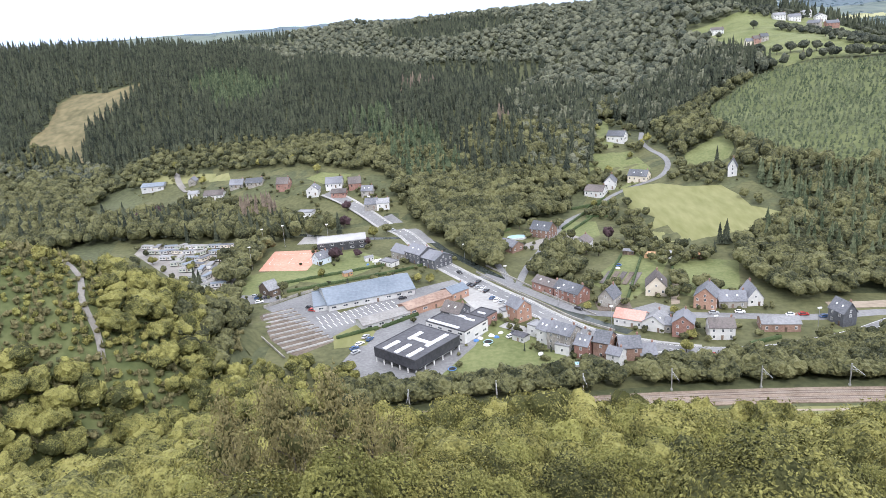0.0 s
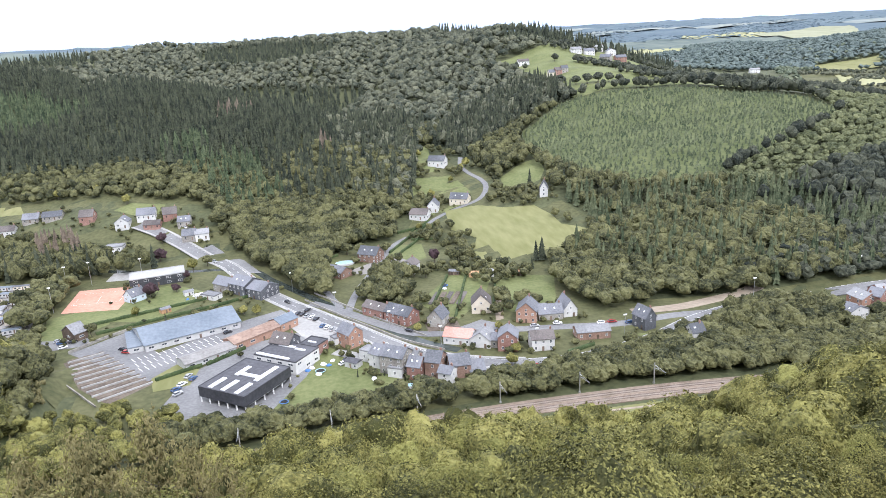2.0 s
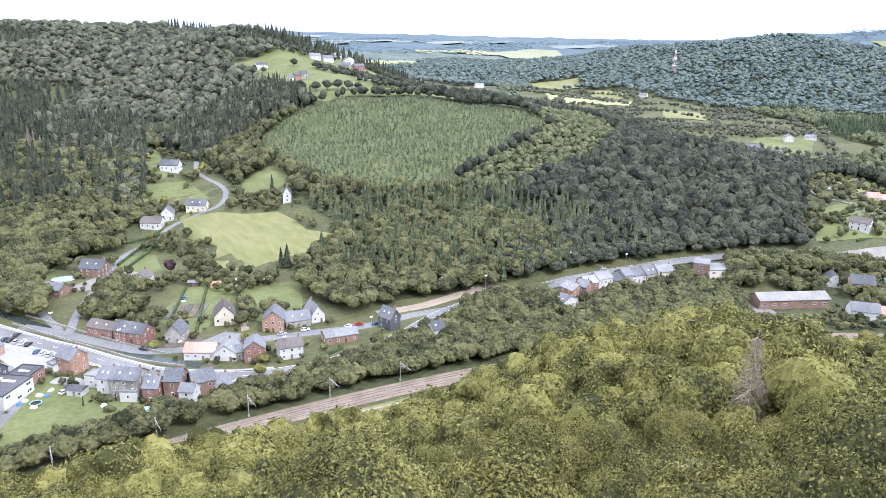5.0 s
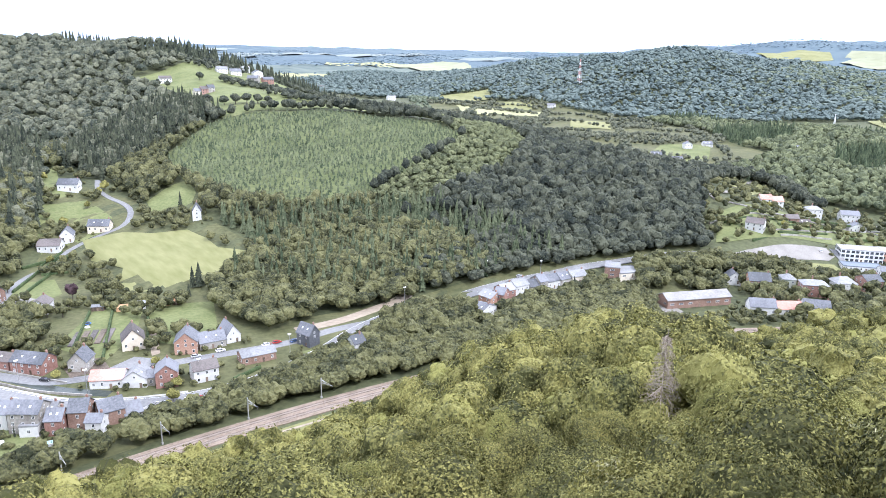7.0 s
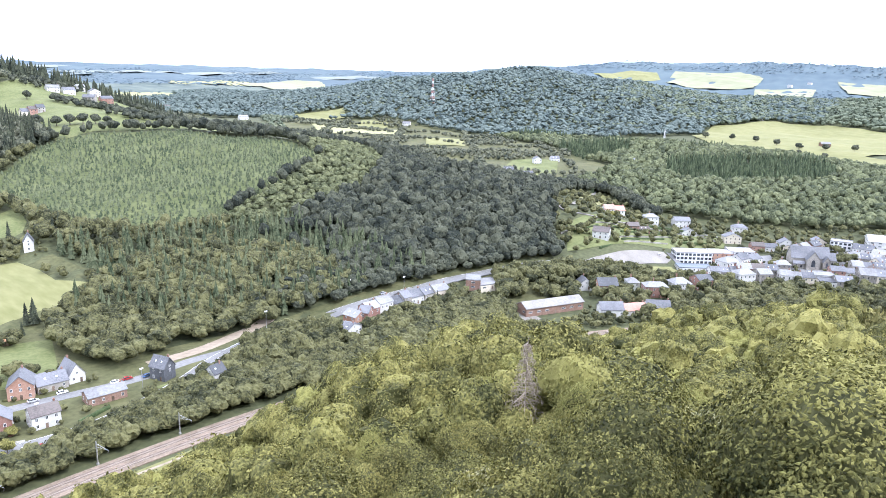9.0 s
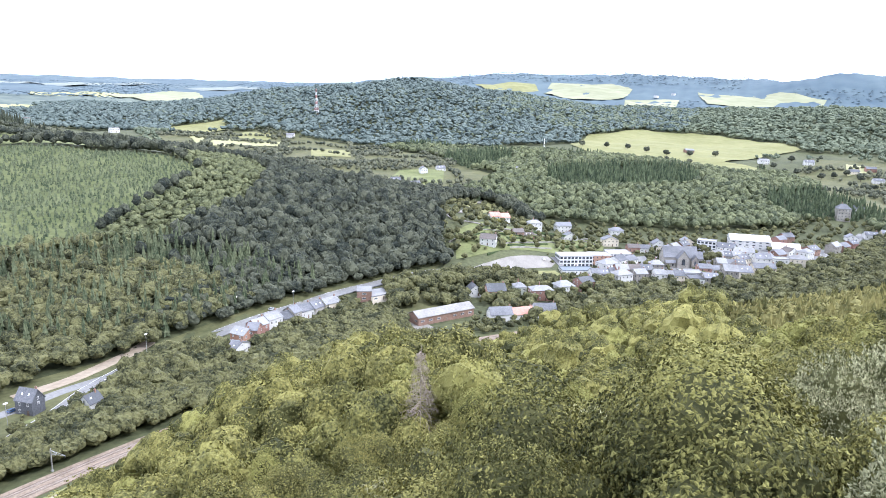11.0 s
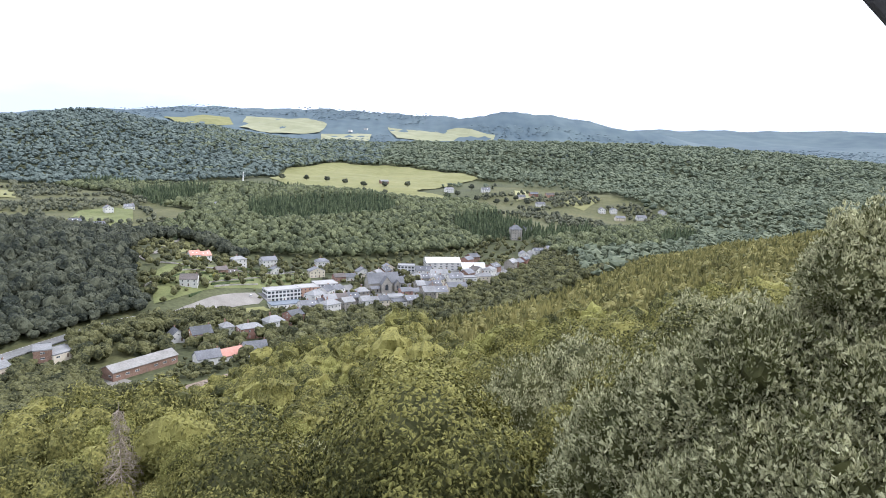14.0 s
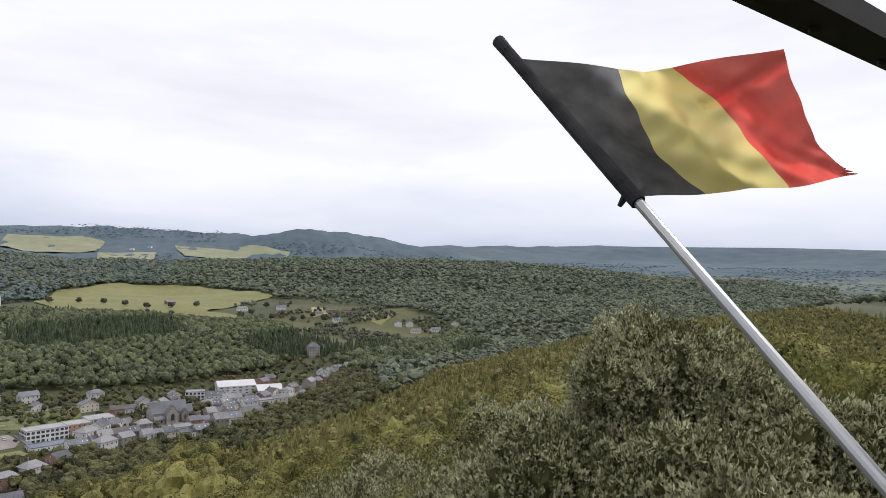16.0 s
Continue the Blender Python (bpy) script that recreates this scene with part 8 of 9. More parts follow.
def lattice(x, y, h, base, label, colours, sections=10):
    t = thing("pylon", label, "pylon", at=(x, y, ground_z(x, y)))
    for i in range(sections):
        bm = bmesh.new()
        u0, u1 = i / sections, (i + 1) / sections
        w0, w1 = base * (1 - u0 * 0.9) / 2, base * (1 - u1 * 0.9) / 2
        c0 = [(s * w0, q * w0, u0 * h) for s, q in ((-1, -1), (1, -1), (1, 1), (-1, 1))]
        c1 = [(s * w1, q * w1, u1 * h) for s, q in ((-1, -1), (1, -1), (1, 1), (-1, 1))]
        rad = max(0.2, h * 0.0045)
        for j in range(4):
            tube(bm, c0[j], c1[j], rad, rad, 4)
            tube(bm, c0[j], c1[(j + 1) % 4], rad * 0.55, rad * 0.55, 4)
            tube(bm, c0[(j + 1) % 4], c1[j], rad * 0.55, rad * 0.55, 4)
            tube(bm, c1[j], c1[(j + 1) % 4], rad * 0.6, rad * 0.6, 4)
        part("lattice_section", bm, colours[i % len(colours)], t)
    return t


lattice(1288, 970, 60, 8, "tall red and white lattice radio mast on the ridge", (M["red_paint"], M["paint_white"]), 9)
lattice(1075, 368, 25, 3, "slim white lattice mast on the wooded hill", (M["paint_white"],), 8)


def post(x, y, h, label, head=True, name="floodlight"):
    t = thing(name, label, "lamp post", "posts", at=(x, y, ground_z(x, y)))
    bm = bmesh.new()
    tube(bm, (0, 0, -0.2), (0, 0, h), 0.14, 0.08, 8)
    part("pole", bm, M["steel"], t)
    if head:
        bm = bmesh.new()
        box(bm, -0.8, 0.8, -0.2, 0.2, h - 0.1, h + 0.5)
        part("head", bm, M["paint_white"], t)
    return t


for px_, py_ in ((-113, 432), (-101, 437), (-90, 457), (-72, 432), (-112, 394)):
    post(px_, py_, 14, "tall pale floodlight pole beside the tennis courts")
for px_, py_ in ((31, 342), (52, 306), (12, 384), (70, 280), (108, 262), (150, 262), (232, 281), (318, 258), (290, 276)):
    post(px_, py_, 9, "grey street lamp on a tall pole", True, "street_lamp")


# ---------------------------------------------------------------- planting rows, walls, huts, garden things
def kerb_row(ax, ay, bx_, by_):
    l_ = math.hypot(bx_ - ax, by_ - ay)
    t = thing("planting_bed", "long dark planting bed behind a pale concrete kerb", "planting bed", "terraced beds", at=(ax, ay, 0.0), turn=math.degrees(math.atan2(by_ - ay, bx_ - ax)))
    bm = bmesh.new()
    box(bm, 0, l_, -0.28, 0.28, -0.2, 0.7)
    part("kerb", bm, M["concrete"], t)
    bm = bmesh.new()
    n_ = max(3, int(l_ / 0.7))
    rr = random.Random(int(ax))
    rows_ = [[bm.verts.new((i / n_ * l_, w_ + rr.uniform(-0.12, 0.12), (-0.15 if w_ in (0.55, 2.2) else rr.uniform(0.2, 0.9)))) for i in range(n_ + 1)] for w_ in (0.55, 0.8, 1.4, 1.9, 2.2)]
    for q0, q1 in zip(rows_, rows_[1:]):
        for i in range(n_):
            bm.faces.new((q0[i], q0[i + 1], q1[i + 1], q1[i]))
    part("soil", bm, M["soil"], t)


for i in range(10):
    u = i / 9
    kerb_row(-90 + 20 * u + 2.5 * math.sin(3.1 * u) * -1, 321 - 44 * u, -76 + 25 * u, 327 - 40 * u)
patch("nursery_ground", [(-92, 322), (-76, 331), (-48, 288), (-66, 273), (-80, 292)], M["soil"], 0.05, "bare brown soil between the planting beds", "yard")


def stone_wall(pts_, h=1.2, label="low grey stone retaining wall"):
    l_ = smooth_line(pts_, 4.0)
    tn = np.gradient(l_, axis=0)
    tn /= np.linalg.norm(tn, axis=1, keepdims=True)
    sd = np.stack([tn[:, 1], -tn[:, 0]], 1) * 0.2
    zz = land(l_[:, 0], l_[:, 1])
    n_ = len(l_)
    vs = np.concatenate([np.column_stack([l_ + s * sd, zz + z_]) for s, z_ in ((-1, -0.5), (-1, h), (1, h), (1, -0.5))])
    fs = [(a_ * n_ + i, a_ * n_ + i + 1, ((a_ + 1) % 4) * n_ + i + 1, ((a_ + 1) % 4) * n_ + i) for a_ in range(4) for i in range(n_ - 1)]
    ob = new("retaining_wall", mesh_of("retaining_wall", vs, fs, [M["wall_stone"]]))
    tagged(ob, label, "wall", kind="structure")


stone_wall([(17, 361), (31, 334), (45, 309), (56, 290), (70, 274)], 1.0)
stone_wall([(23, 370), (40, 338), (54, 312), (66, 292)], 0.9)
stone_wall([(-92, 332), (-80, 344), (-70, 351)], 1.4, "grey wall round the supermarket yard")
stone_wall([(-96, 312), (-84, 294), (-70, 272)], 1.0, "curved pale wall below the planting beds")


def hut(x, y, turn, w, d, h, wall, roof, label):
    t = thing("garden_hut", label, "garden hut", at=(x, y, ground_z(x, y)), turn=turn)
    bm = bmesh.new()
    box(bm, -w / 2, w / 2, -d / 2, d / 2, -0.3, h)
    body = part("wall", bm, wall, t)
    bm = bmesh.new()
    vs = [bm.verts.new(c) for c in ((-w / 2 - 0.25, -d / 2 - 0.25, h), (w / 2 + 0.25, -d / 2 - 0.25, h), (w / 2 + 0.25, d / 2 + 0.25, h), (-w / 2 - 0.25, d / 2 + 0.25, h), (-w / 2 - 0.25, 0, h + 0.9), (w / 2 + 0.25, 0, h + 0.9))]
    for f_ in ((0, 1, 5, 4), (2, 3, 4, 5), (0, 4, 3), (1, 2, 5), (3, 2, 1, 0)):
        bm.faces.new([vs[i] for i in f_])
    part("roof", bm, roof, t)
    bm = bmesh.new()
    box(bm, -0.45, 0.45, -d / 2 - 0.05, -d / 2 + 0.03, 0, 1.9)
    part("door", bm, M["door"], t)
    bm = bmesh.new()
    box(bm, w / 2 - 1.2, w / 2 - 0.4, -d / 2 - 0.05, -d / 2 + 0.03, 1.0, 1.7)
    part("window", bm, M["glass"], t)


hut(112, 364, -20, 5.5, 4, 2.4, M["wood_new"], M["wood_new"], "orange timber garden hut on the lawn")
hut(103, 372, -30, 6, 4, 2.3, WALLS["timber"], ROOFS["zinc"], "weathered timber shed beside the hedge")
hut(121, 361, -20, 3.5, 4, 3.6, WALLS["white"], ROOFS["zinc"], "small white garden playhouse")
hut(132, 358, -20, 4, 3, 2.3, M["wood_new"], ROOFS["dark_tile"], "timber garden shed at the wood's edge")
hut(137, 356, -20, 4, 3, 2.3, WALLS["timber"], M["wood_new"], "small timber shed at the wood's edge")
hut(30, 273, -45, 6, 4.5, 2.5, WALLS["panel_grey"], ROOFS["dark_felt"], "dark garden garage behind the terrace")
hut(128, 303, -10, 4, 3, 2.4, WALLS["cream"], ROOFS["zinc"], "pale garden shed behind the houses")
hut(-54, 372, 30, 5, 3.5, 2.3, M["wood_new"], ROOFS["zinc"], "timber shed in the allotment gardens")
hut(-44, 396, 20, 5, 4, 2.3, WALLS["white"], ROOFS["zinc"], "white shed in the allotment gardens")
hut(-38, 388, 20, 4, 3, 2.2, WALLS["white"], ROOFS["white_sheet"], "white roofed garden shelter")
hut(138, 264, -10, 5, 4, 2.3, WALLS["timber"], ROOFS["zinc"], "timber carport beside the brick house")

# vegetable beds
for i in range(5):
    bm = bmesh.new()
    box(bm, -9, 9, -1.3, 1.3, -0.1, 0.35)
    for v in bm.verts:
        v.co.z += random.uniform(-0.06, 0.06)
    ob = part("vegetable_bed", bm, M["soil"] if i % 2 else ROOFS["dark_tile"])
    ob.matrix_basis = pose(82 + i * 3.4, 334 - i * 1.2 + 4, 0.1, 0, 0, 62)
    tagged(ob, "long dark covered vegetable bed on the lawn", "vegetable bed", "vegetable beds")


def trampoline(x, y, r_, rim, label):
    t = thing("trampoline", label, "trampoline", at=(x, y, ground_z(x, y) + 0.05))
    bm = bmesh.new()
    bmesh.ops.create_circle(bm, cap_ends=True, radius=r_ * 0.85, segments=16, matrix=Matrix.Translation((0, 0, 0.72)))
    part("mat", bm, M["rubber"], t)
    bm = bmesh.new()
    for i in range(16):
        a0, a1 = i * math.tau / 16, (i + 1) * math.tau / 16
        tube(bm, (r_ * math.cos(a0), r_ * math.sin(a0), 0.74), (r_ * math.cos(a1), r_ * math.sin(a1), 0.74), 0.16, 0.16, 5)
    part("rim", bm, rim, t)
    for i in range(4):
        bm = bmesh.new()
        a0 = i * math.tau / 4
        tube(bm, (r_ * math.cos(a0), r_ * math.sin(a0), 0), (r_ * math.cos(a0), r_ * math.sin(a0), 0.74), 0.04, 0.04, 5)
        part("leg", bm, M["steel"], t)


trampoline(0, 250, 1.6, M["blue"], "blue rimmed round garden trampoline")
trampoline(16, 272, 2.0, M["pool"], "pale rimmed garden trampoline on the lawn")
trampoline(92, 354, 1.8, M["blue"], "blue covered trampoline beside the hedge")


def pool(x, y, r_, label):
    t = thing("pool", label, "pool", at=(x, y, ground_z(x, y)))
    bm = bmesh.new()
    for i in range(20):
        a0, a1 = i * math.tau / 20, (i + 1) * math.tau / 20
        p0, p1 = Vector((1.5 * r_ * math.cos(a0), r_ * math.sin(a0), 0)), Vector((1.5 * r_ * math.cos(a1), r_ * math.sin(a1), 0))
        v = [bm.verts.new(c) for c in (p0, p1, p1 + Vector((0, 0, 1.2)), p0 + Vector((0, 0, 1.2)), p1 * 0.92 + Vector((0, 0, 1.2)), p0 * 0.92 + Vector((0, 0, 1.2)))]
        bm.faces.new((v[0], v[1], v[2], v[3]))
        bm.faces.new((v[3], v[2], v[4], v[5]))
    part("wall", bm, WALLS["panel_grey"], t)
    bm = bmesh.new()
    vs = [bm.verts.new((1.42 * r_ * math.cos(i * math.tau / 20), 0.94 * r_ * math.sin(i * math.tau / 20), 1.08)) for i in range(20)]
    bm.faces.new(vs)
    part("water", bm, M["pool"], t)


pool(46, 417, 4.0, "oval raised swimming pool with pale blue water")
pool(48, 246, 1.3, "small pale garden pool with a cover")


def clutter(x, y, mat, label, name="tarpaulin", s=1.4, seed=1):
    rr = random.Random(seed)
    bm = bmesh.new()
    bmesh.ops.create_icosphere(bm, subdivisions=2, radius=1.0)
    for v in bm.verts:
        v.co = Vector((v.co.x * s * rr.uniform(0.85, 1.15), v.co.y * s * 0.7 * rr.uniform(0.85, 1.15), max(-0.1, v.co.z) * 0.9 * rr.uniform(0.8, 1.1)))
    ob = part(name, bm, mat)
    ob.matrix_basis = pose(x, y, ground_z(x, y) + 0.1, 0, 0, rr.uniform(0, 180))
    tagged(ob, label, "tarpaulin")


for i, (cx, cy) in enumerate(((11, 275), (13, 277), (18, 279), (20, 277), (15, 270), (-40, 392), (-44, 388), (22, 281), (36, 258), (66, 240), (91, 350))):
    clutter(cx, cy, M["paint_white"] if i % 3 else M["blue"], "pale tarpaulin over garden stores" if i % 3 else "blue tarpaulin over garden stores", s=1.2 + 0.2 * (i % 3), seed=i)

# garden terraces above the town
for wall_ in ([(502, 199), (545, 191), (609, 183)], [(497, 193), (549, 177)], [(664, 188), (645, 170), (625, 156)], [(632, 179), (611, 153)], [(470, 232), (520, 222), (560, 205)]):
    stone_wall(wall_, 1.3, "grey stone wall of a garden terrace")
hedge([((520, 205), (560, 197)), ((560, 197), (600, 190)), ((575, 176), (600, 160)), ((480, 226), (510, 220)), ((620, 200), (640, 184))])
plant(tree_template("tree", "dark purple copper beech in the valley", 18, M["leaf_purple"], 9, 380, 0.075), [(-63, 402, 9, 1.0), (-51, 404, 6, 1.1), (-66, 470, 11, 1.0), (-226, 520, 13, 1.0)])

# ---------------------------------------------------------------- near trees on the slope
def near_template(name, label, seed, leaf, lobes, cards, size, squat=0.5, low=0.25, lump=1.0, core=0.66):
    return tree_template(name, label, seed, leaf, lobes, cards, size, squat, 0.022, "tree", low, core, lump, 5)


NEAR = [near_template("tree", "leafy green oak on the slope", 31, M["leaf"], 30, 15000, 0.0180, 0.52, 0.25, 0.68),
        near_template("tree", "leafy green tree on the slope", 32, M["leaf"], 26, 15000, 0.0180, 0.47, 0.25, 0.70),
        near_template("tree", "yellow-green birch on the slope", 33, M["leaf_yellow"], 34, 14000, 0.0160, 0.37, 0.25, 0.60),
        near_template("tree", "dark green leafy tree on the slope", 34, M["leaf_deep"], 30, 15000, 0.0180, 0.53, 0.25, 0.68),
        near_template("whitebeam", "pale grey-green whitebeam on the slope", 35, M["leaf_pale"], 44, 5000, 0.0175, 0.5, 0.25, 0.58),
        near_template("tree", "grey-green willow on the slope", 36, M["leaf_grey"], 30, 15000, 0.0175, 0.5, 0.25, 0.62)]
r = np.random.default_rng(21)
x, y = scatter(lambda a, b: HOME(a, b) & (np.hypot(a, b) > 24) & (np.hypot(a, b) <= 72), -74, 74, -74, 74, 7.0, r)
groups = {}
for px_, py_ in zip(x, y):
    d_, az_ = math.hypot(px_, py_), math.degrees(math.atan2(px_, py_))
    if not -48 < az_ < 142:
        continue
    if abs(az_ - 61.6) < 4 and d_ > 56:
        continue
    u = r.uniform()
    kind_ = 4 if az_ > 72 and d_ < 60 and u < 0.55 else 5 if u < 0.12 and az_ > 20 else 2 if u < 0.34 and az_ < 78 else 3 if u > 0.72 and az_ > 0 else 0 if u < 0.6 else 1
    hh = min(r.uniform(8.5, 13.5), (EYE.z - (0.26 if az_ < 108 else 0.19) * d_ - ground_z(px_, py_)) / 0.95)
    if hh < 4.5:
        continue
    groups.setdefault(kind_, []).append((float(px_), float(py_), hh, r.uniform(0.8, 1.05)))
for b_, places in groups.items():
    plant(NEAR[b_], places)

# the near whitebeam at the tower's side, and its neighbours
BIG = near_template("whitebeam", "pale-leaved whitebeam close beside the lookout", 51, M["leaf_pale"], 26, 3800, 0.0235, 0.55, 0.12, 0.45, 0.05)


def polar(az, d):
    return d * math.sin(radians(az)), d * math.cos(radians(az))


rr_ = random.Random(52)
for i, (az, el, d_, tall) in enumerate(((121.0, -1.5, 14.5, 4.2), (118.6, -2.6, 14.2, 3.6), (124.5, -3.0, 15.0, 4.4), (116.0, -8.0, 14.0, 5.0), (113.0, -9.3, 13.0, 4.6), (110.5, -11.0, 13.5, 5.0),
                                        (107.0, -14.5, 14.0, 5.0), (103.0, -17.0, 15.0, 5.4), (129.0, -5.4, 15.0, 4.8), (134.0, -6.4, 15.0, 5.2), (139.0, -7.0, 16.0, 5.0), (121.0, -9.0, 12.6, 4.6),
                                        (126.0, -10.0, 12.2, 5.0), (131.0, -12.0, 12.0, 4.8), (115.5, -15.0, 11.8, 4.6), (136.0, -14.0, 12.5, 5.0), (120.5, -17.0, 11.2, 4.4), (127.0, -19.0, 11.2, 4.8),
                                        (110.0, -20.0, 12.2, 5.0), (133.0, -21.0, 11.4, 4.8))):
    px_, py_ = polar(az, d_)
    m = Matrix.Translation((px_, py_, EYE.z + d_ * math.tan(radians(el)) - 0.99 * tall)) @ Euler((0, 0, rr_.uniform(0, 6.28))).to_matrix().to_4x4() @ Matrix.Diagonal((0.9 * tall, 0.9 * tall, tall, 1))
    if i == 0:
        BIG.matrix_basis = m
    else:
        c = BIG.copy()
        scene.collection.objects.link(c)
        c.matrix_basis = m
        for ch in BIG.children:
            q = ch.copy()
            scene.collection.objects.link(q)
            q.parent = c
PALE = near_template("whitebeam", "pale-leaved whitebeam on the near slope", 37, M["leaf_pale"], 60, 7000, 0.0140, 0.52, 0.2, 0.5)
places = []
for az, d_, top in ((112, 21, 124.6), (106, 25, 122.6), (102, 30, 121.0), (94, 34, 119.0), (98, 40, 116.5)):
    px_, py_ = polar(az, d_)
    places.append((px_, py_, (top - ground_z(px_, py_)) / 0.9, 0.8))
plant(PALE, places)

# pines with ochre needles on the left of the slope
PINE = near_template("pine", "ochre-tinged pine rising from the slope", 61, M["ochre"], 15, 2600, 0.028, 0.36, 0.3, 0.9, 0.3)
places = []
for az, d_, top in ((-24, 60, 92), (-19, 64, 96.0), (-15, 70, 97), (-11, 76, 95), (-20, 74, 95), (-28, 57, 90), (-16, 84, 91), (-8, 70, 93.5), (-32, 54, 89), (-22, 50, 95), (-13, 58, 97), (-6, 62, 95)):
    px_, py_ = polar(az, d_)
    places.append((px_, py_, max(8.0, top - ground_z(px_, py_)), 0.5))
plant(PINE, places)


def bare_spruce(height, at):
    """A dead spruce: a thin trunk, each storey of drooping bare boughs with its side shoots."""
    rr = random.Random(62)
    t = thing("dead_spruce", "bare pale brown dead spruce among the green canopy", "tree", at=at)
    bm = bmesh.new()
    tube(bm, (0, 0, -0.5), (0.1, 0, height), 0.16, 0.02, 7)
    part("trunk", bm, M["bare_twigs"], t)
    for k in range(14):
        bm = bmesh.new()
        z0 = height * (0.30 + 0.68 * k / 14)
        for i in range(11):
            a_ = rr.uniform(0, math.tau)
            reach = (height - z0) * 0.26 * rr.uniform(0.7, 1.15) + 0.25
            zb = z0 + rr.uniform(-0.4, 0.4)
            tip_ = Vector((reach * math.cos(a_), reach * math.sin(a_), zb - reach * rr.uniform(0.1, 0.4)))
            root = Vector((0, 0, zb))
            tube(bm, root, tip_, 0.035, 0.015, 3)
            for q in range(7):
                m_ = root.lerp(tip_, 0.3 + 0.7 * q / 6)
                tube(bm, m_, m_ + Vector((rr.uniform(-0.35, 0.35), rr.uniform(-0.35, 0.35), -rr.uniform(0.2, 0.65))), 0.022, 0.012, 3)
        part("bough", bm, M["bare_twigs"], t)
    return t


px_, py_ = polar(61.6, 76)
bare_spruce(102.0 - ground_z(px_, py_), (px_, py_, ground_z(px_, py_)))

# ---------------------------------------------------------------- lookout, flag
END = EYE + drift(16.0)


def toward(az, el, d_):
    return END + d_ * Vector((math.sin(radians(az)) * math.cos(radians(el)), math.cos(radians(az)) * math.cos(radians(el)), math.sin(radians(el))))


ALONG, OUT = Vector((0.43, -0.903, 0)).normalized(), Vector((0.903, 0.43, 0)).normalized()
DARK = surface("dark_stained_timber", (0.010, 0.009, 0.008), (0.030, 0.027, 0.024), 3.0, 0.4, rough=0.7)
tower = thing("lookout_tower", "dark timber lookout platform with a roof", "tower", at=(EYE.x, EYE.y, EYE.z))


def slab(bm, e0, e1, n0, n1, z0, z1):
    v = [bm.verts.new(ALONG * e + OUT * n_ + Vector((0, 0, z_))) for z_ in (z0, z1) for e, n_ in ((e0, n0), (e1, n0), (e1, n1), (e0, n1))]
    for f_ in ((0, 3, 2, 1), (4, 5, 6, 7), (0, 1, 5, 4), (1, 2, 6, 5), (2, 3, 7, 6), (3, 0, 4, 7)):
        bm.faces.new([v[i] for i in f_])


bm = bmesh.new()
slab(bm, -0.4, 6.0, -4.5, 0.32, -1.75, -1.62)
part("deck", bm, DARK, tower)
bm = bmesh.new()
slab(bm, 2.75, 7.5, 1.45, 1.70, 1.32, 1.46)
roof_ = part("eaves_beam", bm, DARK, tower, "dark timber eaves beam with bolts")
bm = bmesh.new()
slab(bm, 2.75, 7.5, -4.8, 0.3, 1.47, 1.55)
part("roof", bm, DARK, tower)
for e in (2.9, 6.4, 7.3):
    bm = bmesh.new()
    slab(bm, e - 0.06, e + 0.06, 0.2, 1.5, 1.47, 1.6)
    part("rafter", bm, DARK, tower)
for e in (3.0, 3.9, 4.8, 5.7):
    bm = bmesh.new()
    c = ALONG * e + OUT * 1.62
    tube(bm, c + Vector((0, 0, 1.29)), c + Vector((0, 0, 1.33)), 0.025, 0.035, 10)
    part("bolt", bm, DARK, roof_)
for e, n_ in ((5.6, -4.2), (3.0, -4.2), (5.8, 0.1)):
    bm = bmesh.new()
    slab(bm, e - 0.1, e + 0.1, n_ - 0.1, n_ + 0.1, -16.0, 1.32)
    part("post", bm, DARK, tower)
for zz in (-0.75, -1.2):
    bm = bmesh.new()
    slab(bm, 1.6, 5.8, 0.22, 0.30, zz, zz + 0.1)
    part("guard_rail", bm, DARK, tower)

TIP, MID = toward(107.3, 16.9, 3.75), toward(135.3, -14.8, 2.62)
FOOT = MID + (MID - TIP).normalized() * 0.72
pole = thing("flagpole", "slanting aluminium flagpole fixed to the lookout rail", "flagpole", at=FOOT)
bm = bmesh.new()
tube(bm, (0, 0, 0), TIP - FOOT, 0.026, 0.019, 12)
part("tube", bm, M["steel"], pole)
bm = bmesh.new()
d_ = (TIP - FOOT).normalized()
tube(bm, TIP - FOOT - d_ * 0.10, TIP - FOOT + d_ * 0.02, 0.030, 0.034, 10)
part("finial", bm, M["rubber"], pole, "black taped pole tip")
bm = bmesh.new()
CLIP = TIP + (MID - TIP) * 0.455
tube(bm, CLIP - FOOT - d_ * 0.07, CLIP - FOOT + d_ * 0.05, 0.034, 0.034, 10)
tube(bm, CLIP - FOOT, CLIP - FOOT + Vector((0.04, 0.02, -0.06)), 0.02, 0.01, 6)
part("clamp", bm, M["rubber"], pole, "black tape binding the flag")

flag = thing("flag", "waving black, yellow and red striped flag", "flag", at=TIP)
H0, H1 = TIP + (MID - TIP) * 0.03, TIP + (MID - TIP) * 0.445
# headings and heights of the hoist, the two seams and the fly: top, middle, bottom
SEAMS = (((108.6, 15.8), (113.4, 10.5), (118.2, 5.0)), ((116.6, 14.8), (118.9, 9.8), (123.2, 5.3)), ((120.7, 14.7), (125.4, 10.3), (129.0, 5.6)), ((128.5, 15.4), (130.3, 9.8), (133.1, 6.4)))


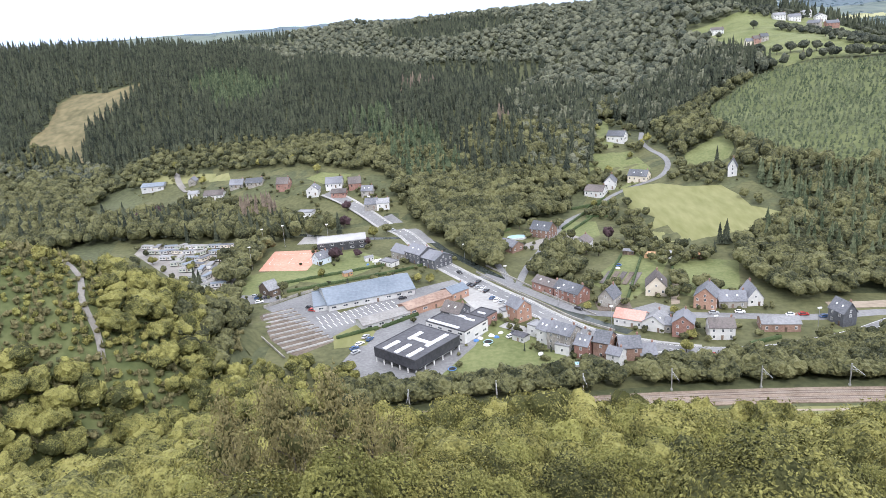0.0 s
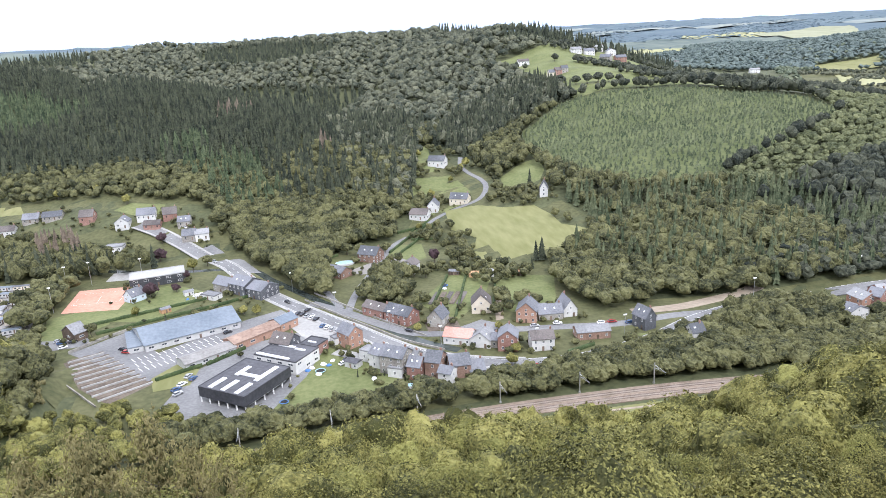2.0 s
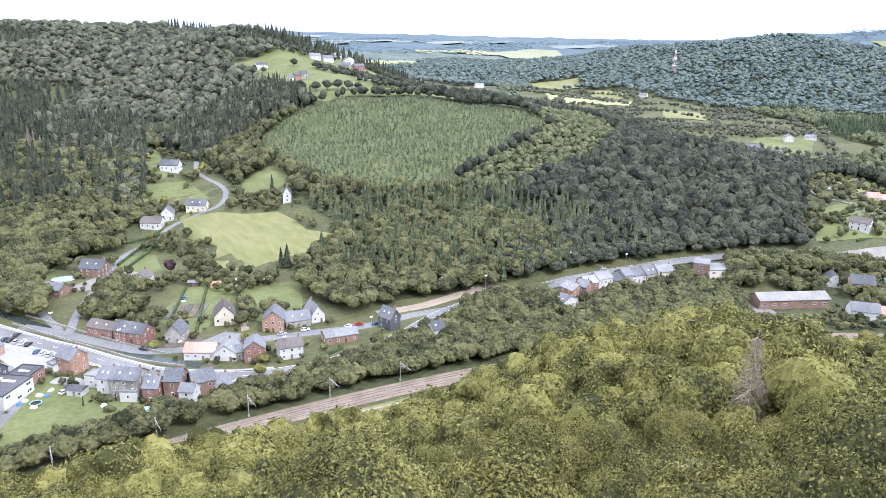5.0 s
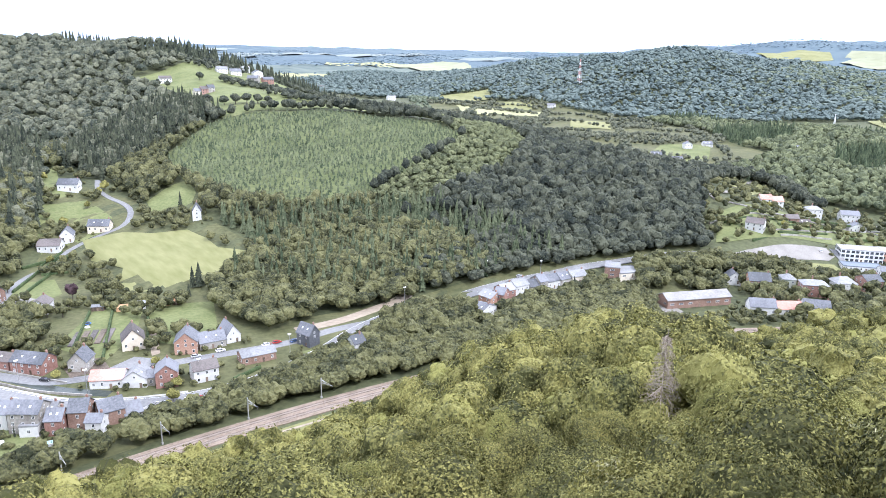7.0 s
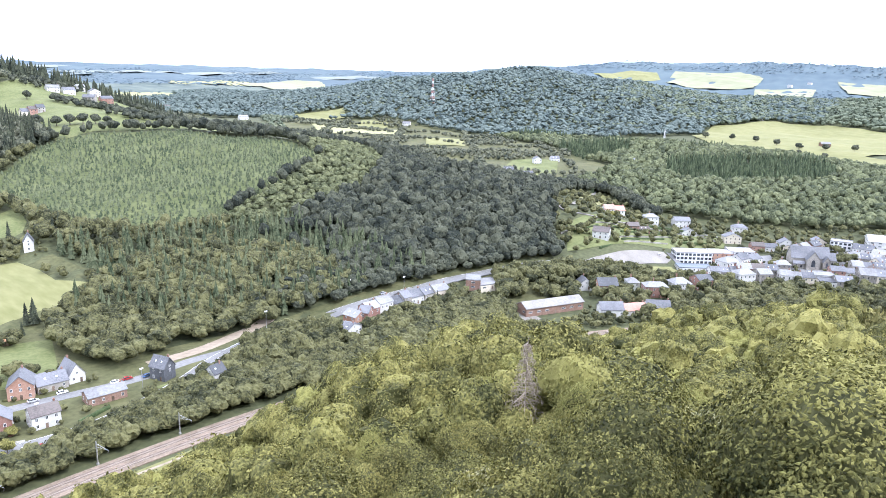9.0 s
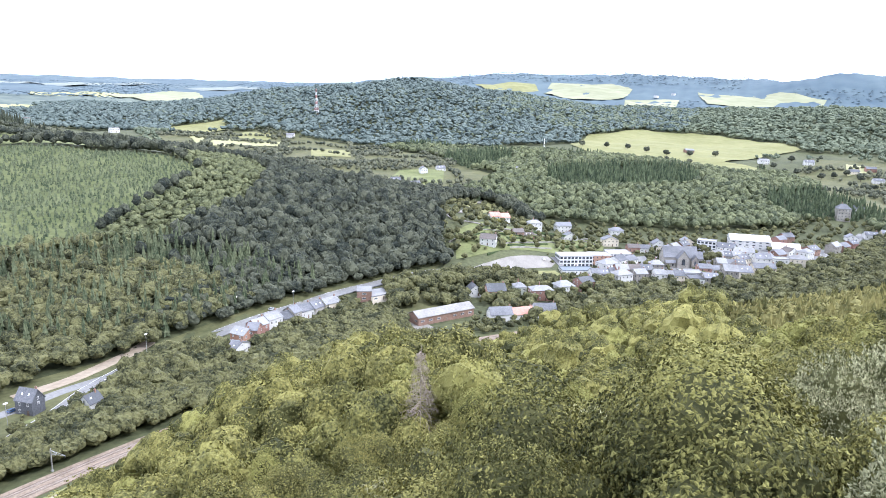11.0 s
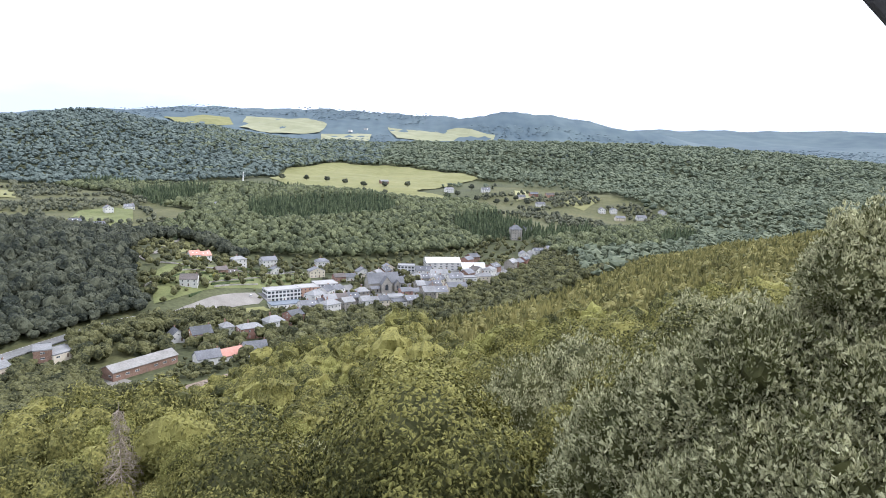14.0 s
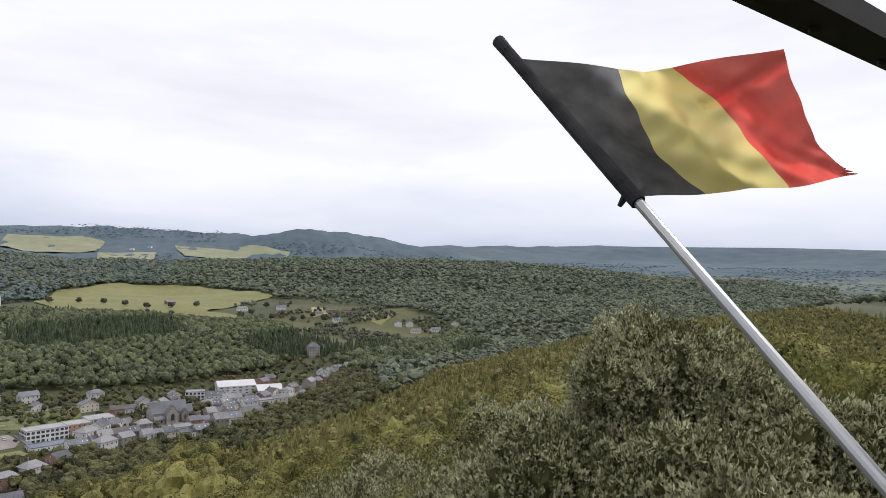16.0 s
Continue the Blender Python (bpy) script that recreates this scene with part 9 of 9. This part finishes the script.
def cloth(u, v):
    """A point of the flag: u along the fly, v down the hoist."""
    q = [[a_ * (1 - v) * (1 - 2 * v) + b_ * 4 * v * (1 - v) + c_ * v * (2 * v - 1) for a_, b_, c_ in zip(*seam)] for seam in SEAMS]
    k_ = min(2, int(u * 3))
    w = u * 3 - k_
    if k_ == 1:
        w = w + 0.10 * math.sin(w * math.tau)
    az = q[k_][0] * (1 - w) + q[k_ + 1][0] * w
    el = q[k_][1] * (1 - w) + q[k_ + 1][1] * w
    el += (0.35 * math.sin(u * 9.4 + v * 1.5) * (1 - v) + 0.18 * math.sin(u * 13 + 1.0) * v) * u * (1 - u) * 3
    az += (0.5 * math.sin(v * 7.5 - 0.6) * math.sin(v * math.pi) + 0.10 * math.sin(v * 27)) * min(1.0, u * 2.5) * (1 - 0.6 * u)
    far = (H0 * (1 - v) + H1 * v - END).length * (1 - u) + (3.55 - 0.12 * v) * u
    far += 0.10 * math.sin(u * 7.2 - v * 3.0 + 0.3) * min(1.0, 3 * u)
    far += 0.030 * math.sin(u * 17 + v * 7.0) * min(1.0, 4 * u) + 0.014 * math.sin(v * 15 - u * 24) + 0.007 * math.sin(v * 33 + u * 41)
    far += 0.020 * math.sin(10 * math.atan2(1.02 - v, u + 0.02)) * math.exp(-3.5 * math.hypot(u, 1 - v))
    crease = (u - 0.78) * 0.7 + (v - 0.22)
    far -= 0.05 * math.exp(-(crease / 0.035) ** 2) * (1 if u > 0.62 else 0) * min(1.0, (1 - v) * 1.6)
    if u > 0.96 and v > 0.9:
        az += 0.5 * math.sin(v * 160) * (v - 0.9) * 10
    return toward(az, el, far) - TIP


for nm, u0, u1, c0, c1 in (("black_stripe", 0.0, 0.335, (0.12, 0.117, 0.12), (0.28, 0.272, 0.275)), ("yellow_stripe", 0.335, 0.665, (0.96, 0.83, 0.30), (0.98, 0.88, 0.42)), ("red_stripe", 0.665, 1.0, (0.95, 0.13, 0.10), (0.98, 0.24, 0.20))):
    nu, nv = 40, 70
    vs = [cloth(u0 + (u1 - u0) * i / nu, j / nv) for j in range(nv + 1) for i in range(nu + 1)]
    fs = [(j * (nu + 1) + i, j * (nu + 1) + i + 1, (j + 1) * (nu + 1) + i + 1, (j + 1) * (nu + 1) + i) for j in range(nv) for i in range(nu)]
    me = mesh_of(nm, vs, fs, [surface(nm + "_cloth", c0, c1, 8.0, 1.5, rough=0.8, sheer=0.85)], True)
    put(nm, me, flag, {"b": "black cloth stripe at the hoist", "y": "yellow middle cloth stripe", "r": "red cloth stripe at the fly"}[nm[0]])
bm = bmesh.new()
tube(bm, H0 - TIP, H1 - TIP, 0.030, 0.034, 12)
part("sleeve", bm, bpy.data.materials["black_stripe_cloth"], flag, "black cloth sleeve round the pole")
